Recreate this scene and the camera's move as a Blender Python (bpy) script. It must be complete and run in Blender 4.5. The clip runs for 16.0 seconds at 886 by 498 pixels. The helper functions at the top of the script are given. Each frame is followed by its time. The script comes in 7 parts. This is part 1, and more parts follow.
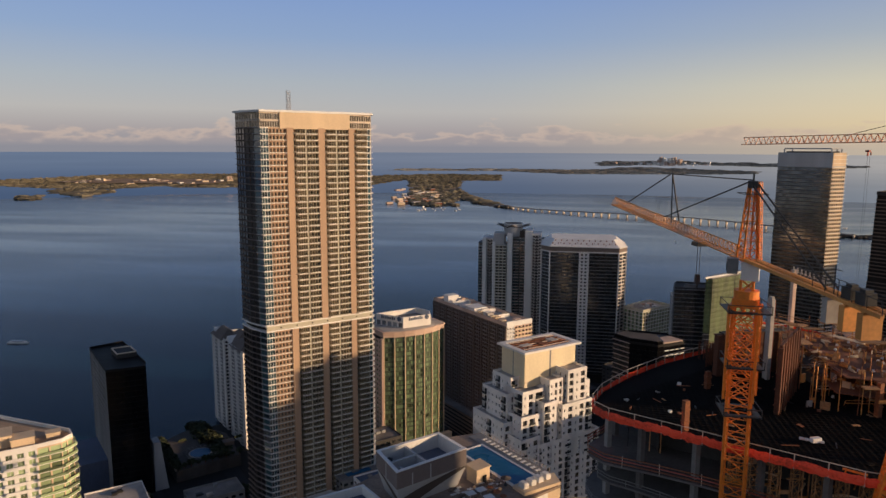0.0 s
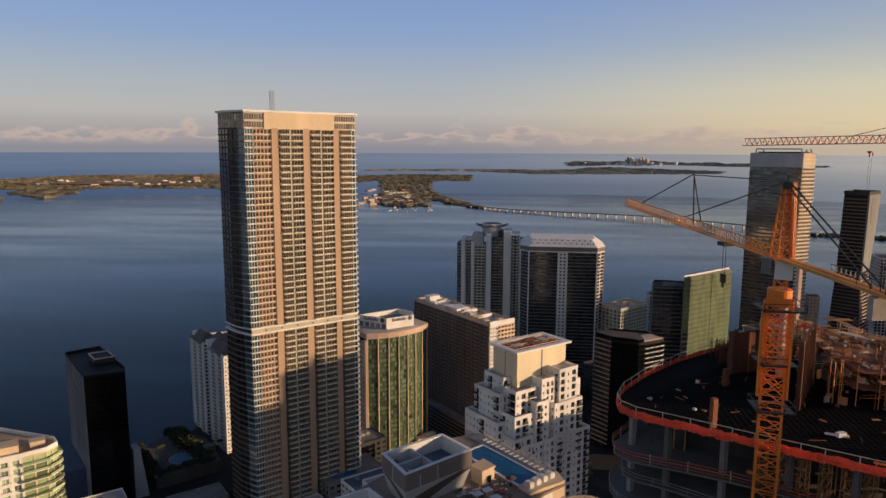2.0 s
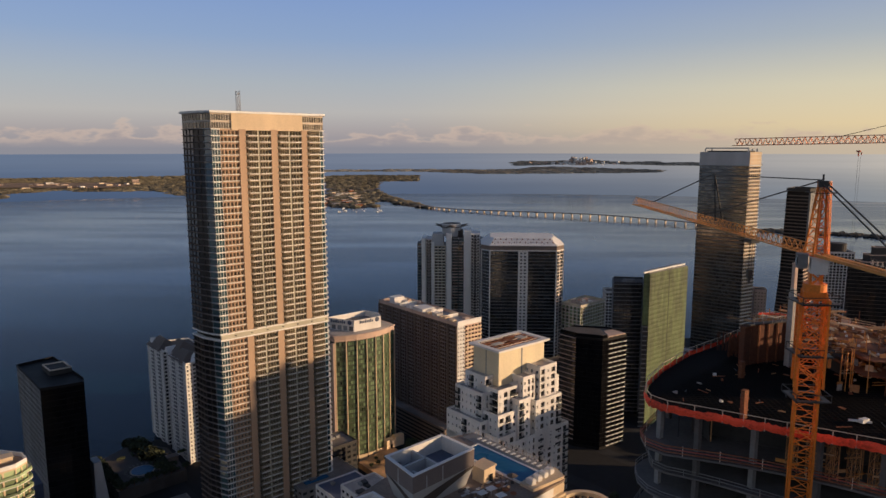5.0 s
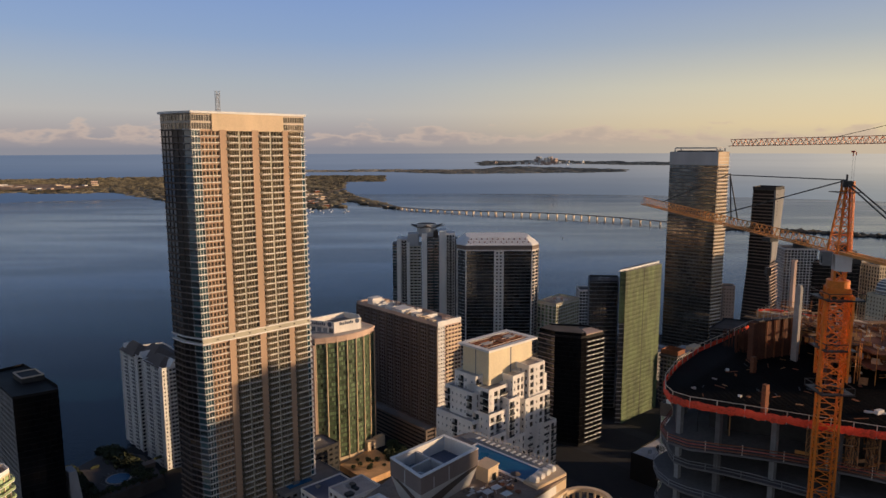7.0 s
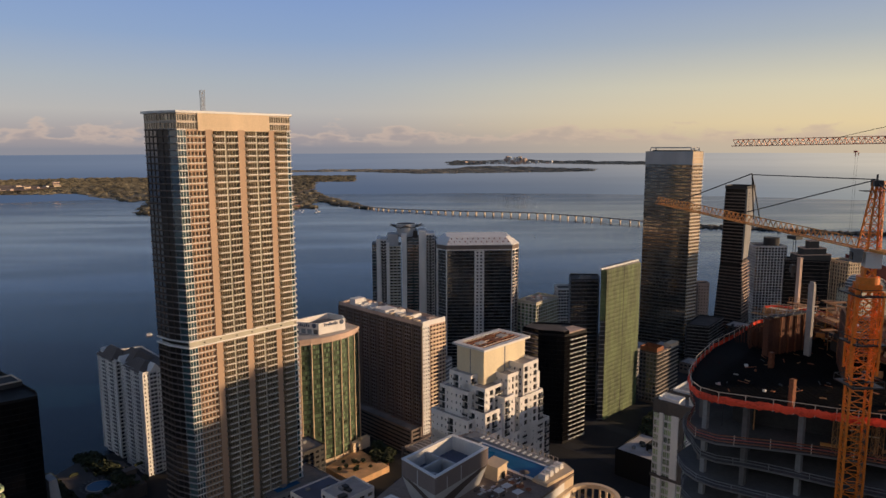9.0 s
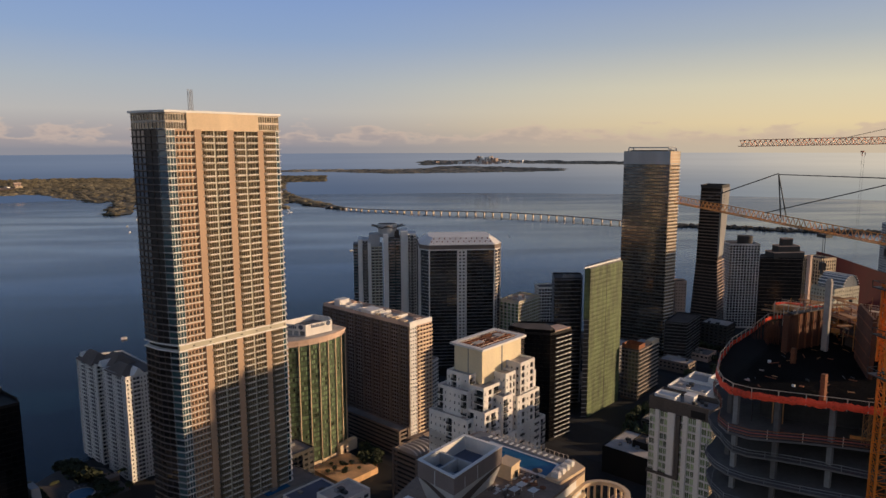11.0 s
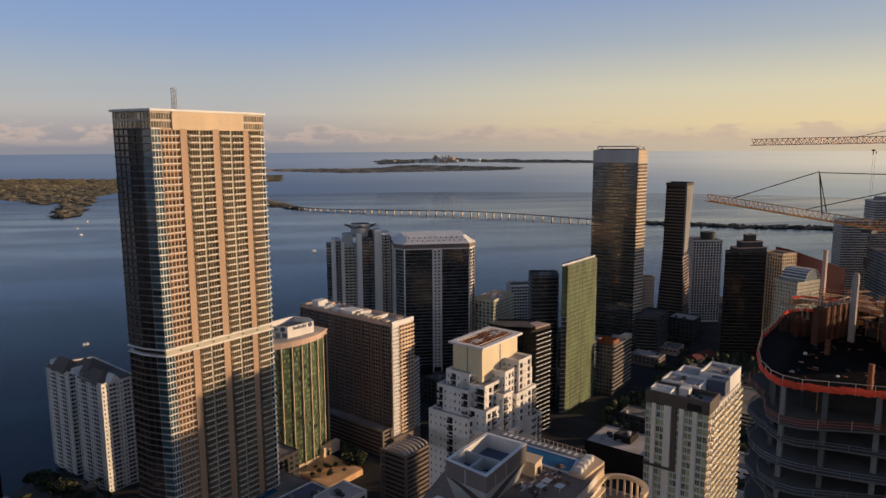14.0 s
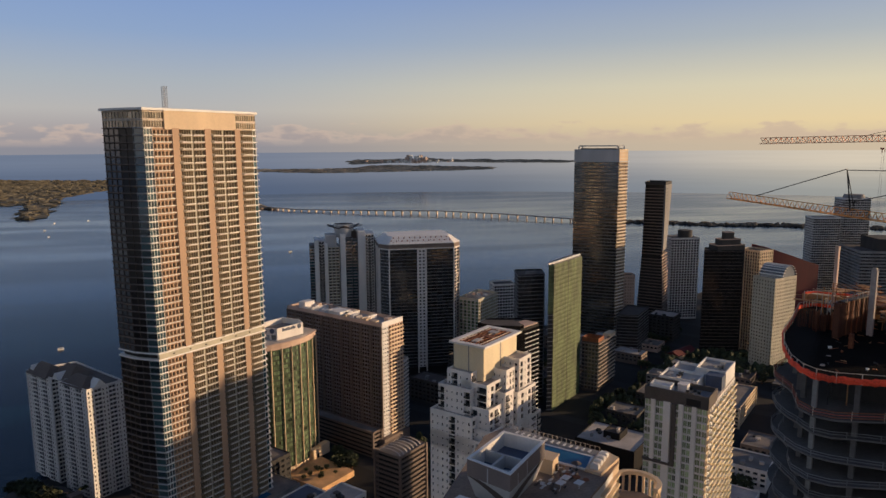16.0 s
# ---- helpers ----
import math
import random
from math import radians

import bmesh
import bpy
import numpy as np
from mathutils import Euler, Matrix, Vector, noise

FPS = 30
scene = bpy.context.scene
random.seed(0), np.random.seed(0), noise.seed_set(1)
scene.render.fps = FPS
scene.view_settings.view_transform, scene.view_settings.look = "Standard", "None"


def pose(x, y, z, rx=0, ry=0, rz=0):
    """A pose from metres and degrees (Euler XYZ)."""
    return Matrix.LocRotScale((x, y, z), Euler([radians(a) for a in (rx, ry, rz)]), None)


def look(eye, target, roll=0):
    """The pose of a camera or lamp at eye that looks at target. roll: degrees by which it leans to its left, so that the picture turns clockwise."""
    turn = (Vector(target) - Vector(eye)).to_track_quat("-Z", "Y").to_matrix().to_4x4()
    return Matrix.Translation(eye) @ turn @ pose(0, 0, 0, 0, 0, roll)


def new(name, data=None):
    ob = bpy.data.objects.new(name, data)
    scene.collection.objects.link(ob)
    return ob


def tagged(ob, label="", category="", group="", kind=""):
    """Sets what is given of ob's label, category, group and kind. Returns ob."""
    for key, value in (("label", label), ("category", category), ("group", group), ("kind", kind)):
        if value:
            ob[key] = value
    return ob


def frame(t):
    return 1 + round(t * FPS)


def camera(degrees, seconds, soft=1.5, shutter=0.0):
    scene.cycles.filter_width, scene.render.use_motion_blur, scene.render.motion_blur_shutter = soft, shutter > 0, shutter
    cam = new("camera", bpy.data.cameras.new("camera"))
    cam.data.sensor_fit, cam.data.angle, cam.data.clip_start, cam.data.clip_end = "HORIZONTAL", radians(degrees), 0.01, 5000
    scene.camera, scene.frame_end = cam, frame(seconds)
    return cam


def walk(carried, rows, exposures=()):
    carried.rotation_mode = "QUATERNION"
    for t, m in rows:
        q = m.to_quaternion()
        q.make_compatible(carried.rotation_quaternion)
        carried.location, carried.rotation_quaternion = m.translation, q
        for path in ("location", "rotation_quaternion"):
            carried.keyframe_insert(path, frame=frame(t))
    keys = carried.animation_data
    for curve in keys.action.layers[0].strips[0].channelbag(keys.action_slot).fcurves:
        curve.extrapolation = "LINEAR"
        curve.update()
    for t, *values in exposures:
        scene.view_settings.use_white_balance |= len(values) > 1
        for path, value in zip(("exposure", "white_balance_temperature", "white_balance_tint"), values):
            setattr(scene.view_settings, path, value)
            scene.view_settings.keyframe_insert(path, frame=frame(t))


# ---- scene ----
PATH = [  # seconds, eye x y z, yaw, pitch, roll
    (0.0, 34.33, 3.28, 223.50, 10.100, -8.465, 0.231),
    (0.5, 32.05, 2.95, 223.54, 9.538, -8.457, 0.258),
    (1.0, 29.73, 2.62, 223.58, 9.022, -8.445, 0.267),
    (1.5, 27.34, 2.31, 223.61, 8.311, -8.436, 0.255),
    (2.0, 24.94, 2.04, 223.63, 7.524, -8.429, 0.225),
    (2.5, 22.52, 1.77, 223.66, 6.717, -8.425, 0.188),
    (3.0, 20.11, 1.50, 223.68, 5.902, -8.420, 0.149),
    (3.5, 17.70, 1.21, 223.70, 5.139, -8.423, 0.107),
    (4.0, 15.27, 0.94, 223.73, 4.407, -8.415, 0.068),
    (6.5, 2.74, -0.09, 224.04, 0.725, -8.404, -0.098),
    (7.0, 0.12, -0.18, 224.09, 0.004, -8.403, -0.111),
    (7.5, -2.52, -0.25, 224.13, -0.656, -8.408, -0.121),
    (8.0, -5.23, -0.26, 224.17, -1.315, -8.420, -0.131),
    (8.5, -8.01, -0.22, 224.22, -1.968, -8.424, -0.141),
    (9.0, -10.86, -0.14, 224.26, -2.625, -8.431, -0.151),
    (11.5, -25.82, 0.87, 224.44, -5.789, -8.457, -0.171),
    (12.0, -28.91, 1.16, 224.48, -6.429, -8.470, -0.187),
    (12.5, -32.04, 1.53, 224.53, -7.066, -8.484, -0.206),
    (13.0, -35.20, 1.96, 224.56, -7.702, -8.503, -0.222),
    (13.5, -38.35, 2.42, 224.57, -8.332, -8.525, -0.238),
    (14.0, -41.50, 2.93, 224.57, -8.939, -8.540, -0.254),
    (14.5, -44.63, 3.47, 224.54, -9.556, -8.547, -0.270),
    (15.0, -47.77, 4.06, 224.48, -10.163, -8.551, -0.286),
    (15.5, -50.95, 4.75, 224.42, -10.773, -8.553, -0.306),
    (16.0, -54.16, 5.52, 224.36, -11.375, -8.559, -0.329),
]


def gaze(x, y, z, yaw, pitch, roll):
    """A camera pose from the eye and its yaw, pitch and roll in degrees."""
    a, b = radians(yaw), radians(pitch)
    ahead = Vector((-math.sin(a) * math.cos(b), math.cos(a) * math.cos(b), math.sin(b)))
    eye = Vector((x, y, z))
    return look(eye, eye + ahead, roll)


cam = camera(65.95, 16.0)
walk(cam, [(t, gaze(*row)) for t, *row in PATH])

# ---- light ----
SUN_AZ = Vector((0.99985, -0.0175, 0.0)).normalized()
SUN_EL = radians(8.8)
world = bpy.data.worlds.new("sky")
scene.world = world
world.use_nodes = True


def build_sky():
    nt = world.node_tree
    nt.nodes.clear()
    n = nt.nodes.new
    out, bg = n("ShaderNodeOutputWorld"), n("ShaderNodeBackground")
    sky = n("ShaderNodeTexSky")
    sky.sky_type, sky.sun_disc = "NISHITA", False
    sky.sun_elevation, sky.sun_rotation = SUN_EL, math.atan2(SUN_AZ.x, SUN_AZ.y)
    sky.air_density, sky.dust_density, sky.ozone_density = 1.0, 1.5, 1.5
    co, sep = n("ShaderNodeTexCoord"), n("ShaderNodeSeparateXYZ")
    nt.links.new(co.outputs["Generated"], sep.inputs[0])
    # height ramps: the cool side over the bay, the warm side towards the sun
    def ramp(stops):
        r = n("ShaderNodeValToRGB")
        while len(r.color_ramp.elements) < len(stops):
            r.color_ramp.elements.new(0.5)
        for e, (p, c) in zip(r.color_ramp.elements, stops):
            e.position, e.color = p, (*c, 1)
        nt.links.new(sep.outputs["Z"], r.inputs[0])
        return r
    cool = ramp([(0.0, (0.30, 0.30, 0.35)), (0.022, (0.42, 0.38, 0.40)), (0.05, (0.52, 0.50, 0.50)), (0.09, (0.44, 0.48, 0.54)),
                 (0.15, (0.29, 0.40, 0.625)), (0.21, (0.23, 0.35, 0.65)), (0.30, (0.125, 0.185, 0.30)), (0.45, (0.055, 0.095, 0.17)), (1.0, (0.02, 0.045, 0.14))])
    warm = ramp([(0.0, (0.66, 0.54, 0.40)), (0.03, (0.86, 0.68, 0.40)), (0.08, (0.75, 0.67, 0.48)), (0.14, (0.445, 0.48, 0.515)),
                 (0.21, (0.265, 0.35, 0.56)), (0.30, (0.17, 0.235, 0.36)), (0.45, (0.08, 0.125, 0.21)), (1.0, (0.02, 0.045, 0.14))])
    dot = n("ShaderNodeVectorMath")
    dot.operation = "DOT_PRODUCT"
    dot.inputs[1].default_value = (0.80, 0.60, 0.0)
    nt.links.new(co.outputs["Generated"], dot.inputs[0])
    span = n("ShaderNodeMapRange")
    span.interpolation_type = "SMOOTHSTEP"
    span.inputs[1].default_value, span.inputs[2].default_value = 0.45, 1.02
    nt.links.new(dot.outputs["Value"], span.inputs[0])
    side = n("ShaderNodeMix")
    side.data_type = "RGBA"
    nt.links.new(span.outputs[0], side.inputs["Factor"])
    nt.links.new(cool.outputs[0], side.inputs[6])
    nt.links.new(warm.outputs[0], side.inputs[7])
    # the sky behind the city, opposite the sun: a pale rosy belt
    rear = ramp([(0.0, (0.36, 0.34, 0.35)), (0.10, (0.45, 0.43, 0.44)), (0.25, (0.37, 0.40, 0.46)), (0.5, (0.16, 0.205, 0.31)), (1.0, (0.02, 0.045, 0.14))])
    dot2 = n("ShaderNodeVectorMath")
    dot2.operation = "DOT_PRODUCT"
    dot2.inputs[1].default_value = (-0.5, -0.866, 0.0)
    nt.links.new(co.outputs["Generated"], dot2.inputs[0])
    span2 = n("ShaderNodeMapRange")
    span2.interpolation_type = "SMOOTHSTEP"
    span2.inputs[1].default_value, span2.inputs[2].default_value = -0.1, 0.7
    nt.links.new(dot2.outputs["Value"], span2.inputs[0])
    around = n("ShaderNodeMix")
    around.data_type = "RGBA"
    nt.links.new(span2.outputs[0], around.inputs["Factor"])
    nt.links.new(side.outputs[2], around.inputs[6])
    nt.links.new(rear.outputs[0], around.inputs[7])
    side = around
    # a low bank of cumulus along the horizon, its tops catching the sun
    mp, noi = n("ShaderNodeMapping"), n("ShaderNodeTexNoise")
    mp.inputs["Scale"].default_value = (9, 9, 26)
    noi.inputs["Scale"].default_value, noi.inputs["Detail"].default_value = 2.2, 5
    noi.inputs["Roughness"].default_value = 0.50
    nt.links.new(co.outputs["Generated"], mp.inputs[0])
    nt.links.new(mp.outputs[0], noi.inputs[0])
    crest = n("ShaderNodeMapRange")
    crest.inputs[1].default_value, crest.inputs[2].default_value = 0.36, 0.74
    crest.inputs[3].default_value, crest.inputs[4].default_value = 0.012, 0.047
    nt.links.new(noi.outputs[0], crest.inputs[0])
    under = n("ShaderNodeMath")
    under.operation = "SUBTRACT"
    nt.links.new(crest.outputs[0], under.inputs[0])
    nt.links.new(sep.outputs["Z"], under.inputs[1])
    mask, tops = n("ShaderNodeMapRange"), n("ShaderNodeMapRange")
    mask.interpolation_type = tops.interpolation_type = "SMOOTHSTEP"
    mask.inputs[1].default_value, mask.inputs[2].default_value = -0.002, 0.010
    tops.inputs[1].default_value, tops.inputs[2].default_value = 0.002, 0.020
    nt.links.new(under.outputs[0], mask.inputs[0])
    nt.links.new(under.outputs[0], tops.inputs[0])
    fade = n("ShaderNodeMapRange")
    fade.inputs[1].default_value, fade.inputs[2].default_value = 0.0, 0.012
    nt.links.new(sep.outputs["Z"], fade.inputs[0])
    amount = n("ShaderNodeMath")
    amount.operation = "MULTIPLY"
    nt.links.new(mask.outputs[0], amount.inputs[0])
    nt.links.new(fade.outputs[0], amount.inputs[1])
    soft = n("ShaderNodeMath")
    soft.operation = "MULTIPLY"
    soft.inputs[1].default_value = 0.75
    nt.links.new(amount.outputs[0], soft.inputs[0])
    hue = n("ShaderNodeMix")
    hue.data_type = "RGBA"
    hue.inputs[6].default_value, hue.inputs[7].default_value = (0.72, 0.55, 0.46, 1), (0.40, 0.35, 0.37, 1)
    nt.links.new(tops.outputs[0], hue.inputs["Factor"])
    warmth = n("ShaderNodeMix")
    warmth.data_type = "RGBA"
    warmth.inputs[7].default_value = (0.66, 0.50, 0.38, 1)
    gain = n("ShaderNodeMath")
    gain.operation = "MULTIPLY"
    gain.inputs[1].default_value = 0.85
    nt.links.new(span.outputs[0], gain.inputs[0])
    nt.links.new(gain.outputs[0], warmth.inputs["Factor"])
    nt.links.new(hue.outputs[2], warmth.inputs[6])
    cloud = n("ShaderNodeMix")
    cloud.data_type = "RGBA"
    nt.links.new(soft.outputs[0], cloud.inputs["Factor"])
    nt.links.new(side.outputs[2], cloud.inputs[6])
    nt.links.new(warmth.outputs[2], cloud.inputs[7])
    # the sky model carries the rest of the light
    scale = n("ShaderNodeVectorMath")
    scale.operation = "SCALE"
    scale.inputs["Scale"].default_value = 0.10
    nt.links.new(sky.outputs[0], scale.inputs[0])
    mix = n("ShaderNodeMix")
    mix.data_type = "RGBA"
    mix.inputs["Factor"].default_value = 0.85
    nt.links.new(scale.outputs[0], mix.inputs[6])
    nt.links.new(cloud.outputs[2], mix.inputs[7])
    bg.inputs["Strength"].default_value = 1.0
    nt.links.new(mix.outputs[2], bg.inputs[0])
    nt.links.new(bg.outputs[0], out.inputs[0])


build_sky()
sun = new("sun", bpy.data.lights.new("sun", "SUN"))
sun.data.energy, sun.data.angle, sun.data.color = 4.6, radians(0.6), (1.0, 0.69, 0.42)
sun_at = Vector((SUN_AZ.x * math.cos(SUN_EL), SUN_AZ.y * math.cos(SUN_EL), math.sin(SUN_EL)))
sun.matrix_world = look(sun_at * 900, (0, 0, 0))

# ---- materials ----
def surface(name, colour, rough=0.7, metal=0.0, grain=0.12, stain=0.15, size=1.0, bump=0.2, spec=0.5, tint=0.0):
    """A procedural surface: base colour with fine grain, broad stains, bump; tint varies single pieces."""
    m = bpy.data.materials.new(name)
    m.use_nodes = True
    nt = m.node_tree
    b = nt.nodes["Principled BSDF"]
    n, ln = nt.nodes.new, nt.links.new
    b.inputs["Metallic"].default_value = metal
    b.inputs["Specular IOR Level"].default_value = spec
    geo = n("ShaderNodeNewGeometry")
    fine, broad = n("ShaderNodeTexNoise"), n("ShaderNodeTexNoise")
    fine.inputs["Scale"].default_value, fine.inputs["Detail"].default_value = 1.3 / size, 6
    broad.inputs["Scale"].default_value, broad.inputs["Detail"].default_value = 0.09 / size, 4
    squash = n("ShaderNodeMapping")
    squash.inputs["Scale"].default_value = (1, 1, 0.25)
    ln(geo.outputs["Position"], squash.inputs[0])
    ln(squash.outputs[0], broad.inputs[0])
    ln(geo.outputs["Position"], fine.inputs[0])
    val = None
    for tex, amount in ((fine, grain), (broad, stain)):
        r = n("ShaderNodeMapRange")
        r.inputs[1].default_value, r.inputs[2].default_value = 0.3, 0.7
        r.inputs[3].default_value, r.inputs[4].default_value = 1 - amount, 1 + amount
        ln(tex.outputs[0], r.inputs[0])
        if val is None:
            val = r.outputs[0]
        else:
            mul = n("ShaderNodeMath")
            mul.operation = "MULTIPLY"
            ln(val, mul.inputs[0])
            ln(r.outputs[0], mul.inputs[1])
            val = mul.outputs[0]
    if tint:
        info, r, mul = n("ShaderNodeObjectInfo"), n("ShaderNodeMapRange"), n("ShaderNodeMath")
        r.inputs[3].default_value, r.inputs[4].default_value = 1 - tint, 1 + tint
        mul.operation = "MULTIPLY"
        isle = n("ShaderNodeMath")
        isle.operation = "ADD"
        ln(info.outputs["Random"], isle.inputs[0])
        ln(geo.outputs["Random Per Island"], isle.inputs[1])
        frac = n("ShaderNodeMath")
        frac.operation = "FRACT"
        ln(isle.outputs[0], frac.inputs[0])
        ln(frac.outputs[0], r.inputs[0])
        ln(val, mul.inputs[0])
        ln(r.outputs[0], mul.inputs[1])
        val = mul.outputs[0]
    sc = n("ShaderNodeVectorMath")
    sc.operation = "SCALE"
    sc.inputs[0].default_value = colour
    ln(val, sc.inputs["Scale"])
    ln(sc.outputs[0], b.inputs["Base Color"])
    rr = n("ShaderNodeMapRange")
    rr.inputs[3].default_value, rr.inputs[4].default_value = max(0.02, rough - 0.12), min(1, rough + 0.12)
    ln(broad.outputs[0], rr.inputs[0])
    ln(rr.outputs[0], b.inputs["Roughness"])
    if bump:
        bp = n("ShaderNodeBump")
        bp.inputs["Strength"].default_value, bp.inputs["Distance"].default_value = bump, 0.05 * size
        ln(fine.outputs[0], bp.inputs["Height"])
        ln(bp.outputs[0], b.inputs["Normal"])
    return m


def window_glass(name, colour, rough=0.06, tint=0.6, spec=0.8, metal=0.0, wave=0.03):
    """Coated window glass: dark body, mirror-like face, slightly uneven panes."""
    m = surface(name, colour, rough, metal, 0.05, 0.2, 3.0, 0.0, spec, tint)
    nt = m.node_tree
    b = nt.nodes["Principled BSDF"]
    b.inputs["IOR"].default_value = 1.7
    geo, tex, bp = nt.nodes.new("ShaderNodeNewGeometry"), nt.nodes.new("ShaderNodeTexNoise"), nt.nodes.new("ShaderNodeBump")
    tex.inputs["Scale"].default_value, tex.inputs["Detail"].default_value = 0.35, 2
    bp.inputs["Strength"].default_value, bp.inputs["Distance"].default_value = wave, 1.0
    nt.links.new(geo.outputs["Position"], tex.inputs[0])
    nt.links.new(tex.outputs[0], bp.inputs["Height"])
    nt.links.new(bp.outputs[0], b.inputs["Normal"])
    return m


M = {}
M["tan"] = surface("tan_stucco", (0.48, 0.325, 0.215), 0.8, stain=0.1, grain=0.05, bump=0.07)
M["cream"] = surface("cream_stucco", (0.70, 0.54, 0.36), 0.8, stain=0.12, grain=0.05, bump=0.07)
M["slab"] = surface("pale_slab_edge", (0.60, 0.50, 0.40), 0.75)
M["white"] = surface("white_stucco", (0.72, 0.70, 0.67), 0.75, stain=0.12, grain=0.05, bump=0.07)
M["bright"] = surface("white_paint", (0.80, 0.78, 0.74), 0.6, stain=0.08, grain=0.05, bump=0.07)
M["grey"] = surface("grey_concrete", (0.24, 0.235, 0.23), 0.85, stain=0.25)
M["dark"] = surface("dark_concrete", (0.05, 0.047, 0.045), 0.85, stain=0.3)
M["brown"] = surface("brown_stucco", (0.19, 0.145, 0.12), 0.8, stain=0.15)
M["pink"] = surface("pink_stucco", (0.58, 0.42, 0.33), 0.8, grain=0.05, bump=0.07)
M["roof"] = surface("roof_gravel", (0.22, 0.195, 0.175), 0.95, stain=0.3)
M["paleroof"] = surface("pale_roof_membrane", (0.45, 0.41, 0.37), 0.9, stain=0.25)
M["darkroof"] = surface("dark_roof_membrane", (0.10, 0.085, 0.075), 0.9, stain=0.3)
# near-black fill: the darkness of rooms and openings is put into the colour
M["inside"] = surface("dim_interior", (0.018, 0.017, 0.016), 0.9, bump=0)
M["glass"] = window_glass("tinted_glass", (0.030, 0.034, 0.038))
M["brownglass"] = window_glass("bronze_glass", (0.045, 0.034, 0.026))
M["teal"] = window_glass("teal_glass", (0.035, 0.075, 0.085), spec=1.0)
M["green"] = window_glass("green_glass", (0.16, 0.225, 0.13), tint=0.8)
M["greenwall"] = surface("green_spandrel", (0.065, 0.085, 0.05), 0.4)
M["palegrey"] = surface("pale_grey_stucco", (0.46, 0.46, 0.46), 0.8, grain=0.05, bump=0.07)
M["warmwhite"] = surface("warm_white_stucco", (0.78, 0.745, 0.70), 0.75, stain=0.12, grain=0.05, bump=0.07)
M["black"] = window_glass("black_glass", (0.006, 0.006, 0.007), 0.14, tint=0.2, spec=0.12)
M["mirror"] = window_glass("mirror_glass", (0.25, 0.22, 0.18), 0.04, tint=0.5, metal=0.9, wave=0.025)
M["band"] = surface("satin_metal_band", (0.16, 0.155, 0.15), 0.35, 0.3, bump=0)
M["sfglass"] = window_glass("pale_green_glass", (0.30, 0.38, 0.21), tint=0.75)
# the crane orange made paler: low sun on the jib is in its colour
M["jib"] = surface("sun_faded_orange_paint", (0.66, 0.29, 0.075), 0.6, stain=0.3, size=0.5)
M["rawslab"] = surface("raw_concrete", (0.145, 0.135, 0.13), 0.9, stain=0.3)
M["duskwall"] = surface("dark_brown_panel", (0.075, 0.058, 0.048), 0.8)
# paler than the nearer woods: distance haze is put into the colour
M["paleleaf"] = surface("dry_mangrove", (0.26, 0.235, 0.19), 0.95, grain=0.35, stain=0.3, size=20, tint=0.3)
M["coal"] = surface("black_cladding", (0.012, 0.011, 0.011), 0.6, spec=0.2)
M["palepane"] = window_glass("pale_glass", (0.20, 0.22, 0.24), 0.1)
M["lime"] = surface("pale_lime_stucco", (0.50, 0.465, 0.36), 0.8, grain=0.05, bump=0.07)
M["limetan"] = surface("pale_tan_stucco", (0.355, 0.295, 0.205), 0.8, grain=0.05, bump=0.07)
# a lighter body than the tinted and bronze glass
M["dimglass"] = window_glass("curtained_glass", (0.075, 0.068, 0.055), 0.1, tint=0.7, spec=0.5)
M["sash"] = surface("tan_window_frame", (0.20, 0.165, 0.125), 0.6)
M["railpale"] = surface("pale_railing", (0.58, 0.55, 0.47), 0.5, grain=0.2)
M["net"] = surface("green_debris_net", (0.088, 0.118, 0.050), 0.75, grain=0.35, stain=0.5, size=0.5, bump=0.6)
M["orange"] = surface("orange_crane_paint", (0.78, 0.22, 0.025), 0.45, stain=0.25, size=0.5)
M["red"] = surface("red_safety_mesh", (0.95, 0.095, 0.04), 0.8, grain=0.3, stain=0.3, size=0.4, bump=0.6)
M["redfade"] = surface("faded_red_paint", (0.38, 0.10, 0.07), 0.8, grain=0.3)
# brightened copy of the crane orange, with sunlight put into the paint
M["jibpale"] = surface("sunlit_orange_paint", (0.85, 0.44, 0.26), 0.6)
M["rust"] = surface("rusty_formwork", (0.25, 0.09, 0.038), 0.85, grain=0.3, stain=0.35, size=0.4)
M["ply"] = surface("plywood_formwork", (0.42, 0.22, 0.095), 0.85, grain=0.25, stain=0.3, size=0.4, tint=0.35)
# about half as bright as the rusty formwork
M["darkrust"] = surface("stained_formwork", (0.13, 0.047, 0.023), 0.9, grain=0.3, stain=0.35, size=0.4)
M["steel"] = surface("dark_steel", (0.06, 0.06, 0.06), 0.5, 0.6)
M["rebar"] = surface("rebar_mat", (0.012, 0.010, 0.009), 0.95, stain=0.4, spec=0.1)
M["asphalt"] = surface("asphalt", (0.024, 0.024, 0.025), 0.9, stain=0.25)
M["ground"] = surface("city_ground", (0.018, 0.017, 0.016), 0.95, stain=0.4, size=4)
# bright orange that carries the low sun in the paving's own colour
M["terracotta"] = surface("terracotta_paving", (0.66, 0.40, 0.20), 0.9, grain=0.2, stain=0.3)
M["capcream"] = surface("pale_yellow_stucco", (0.78, 0.665, 0.45), 0.75, stain=0.1, grain=0.05, bump=0.07)
M["deckpave"] = surface("brown_terrace_tiles", (0.29, 0.215, 0.165), 0.9, grain=0.2, stain=0.3)
M["paving"] = surface("warm_paving", (0.42, 0.30, 0.20), 0.9, stain=0.25)
M["leaf"] = surface("foliage", (0.042, 0.052, 0.022), 0.9, grain=0.5, stain=0.3, size=2, tint=0.4)
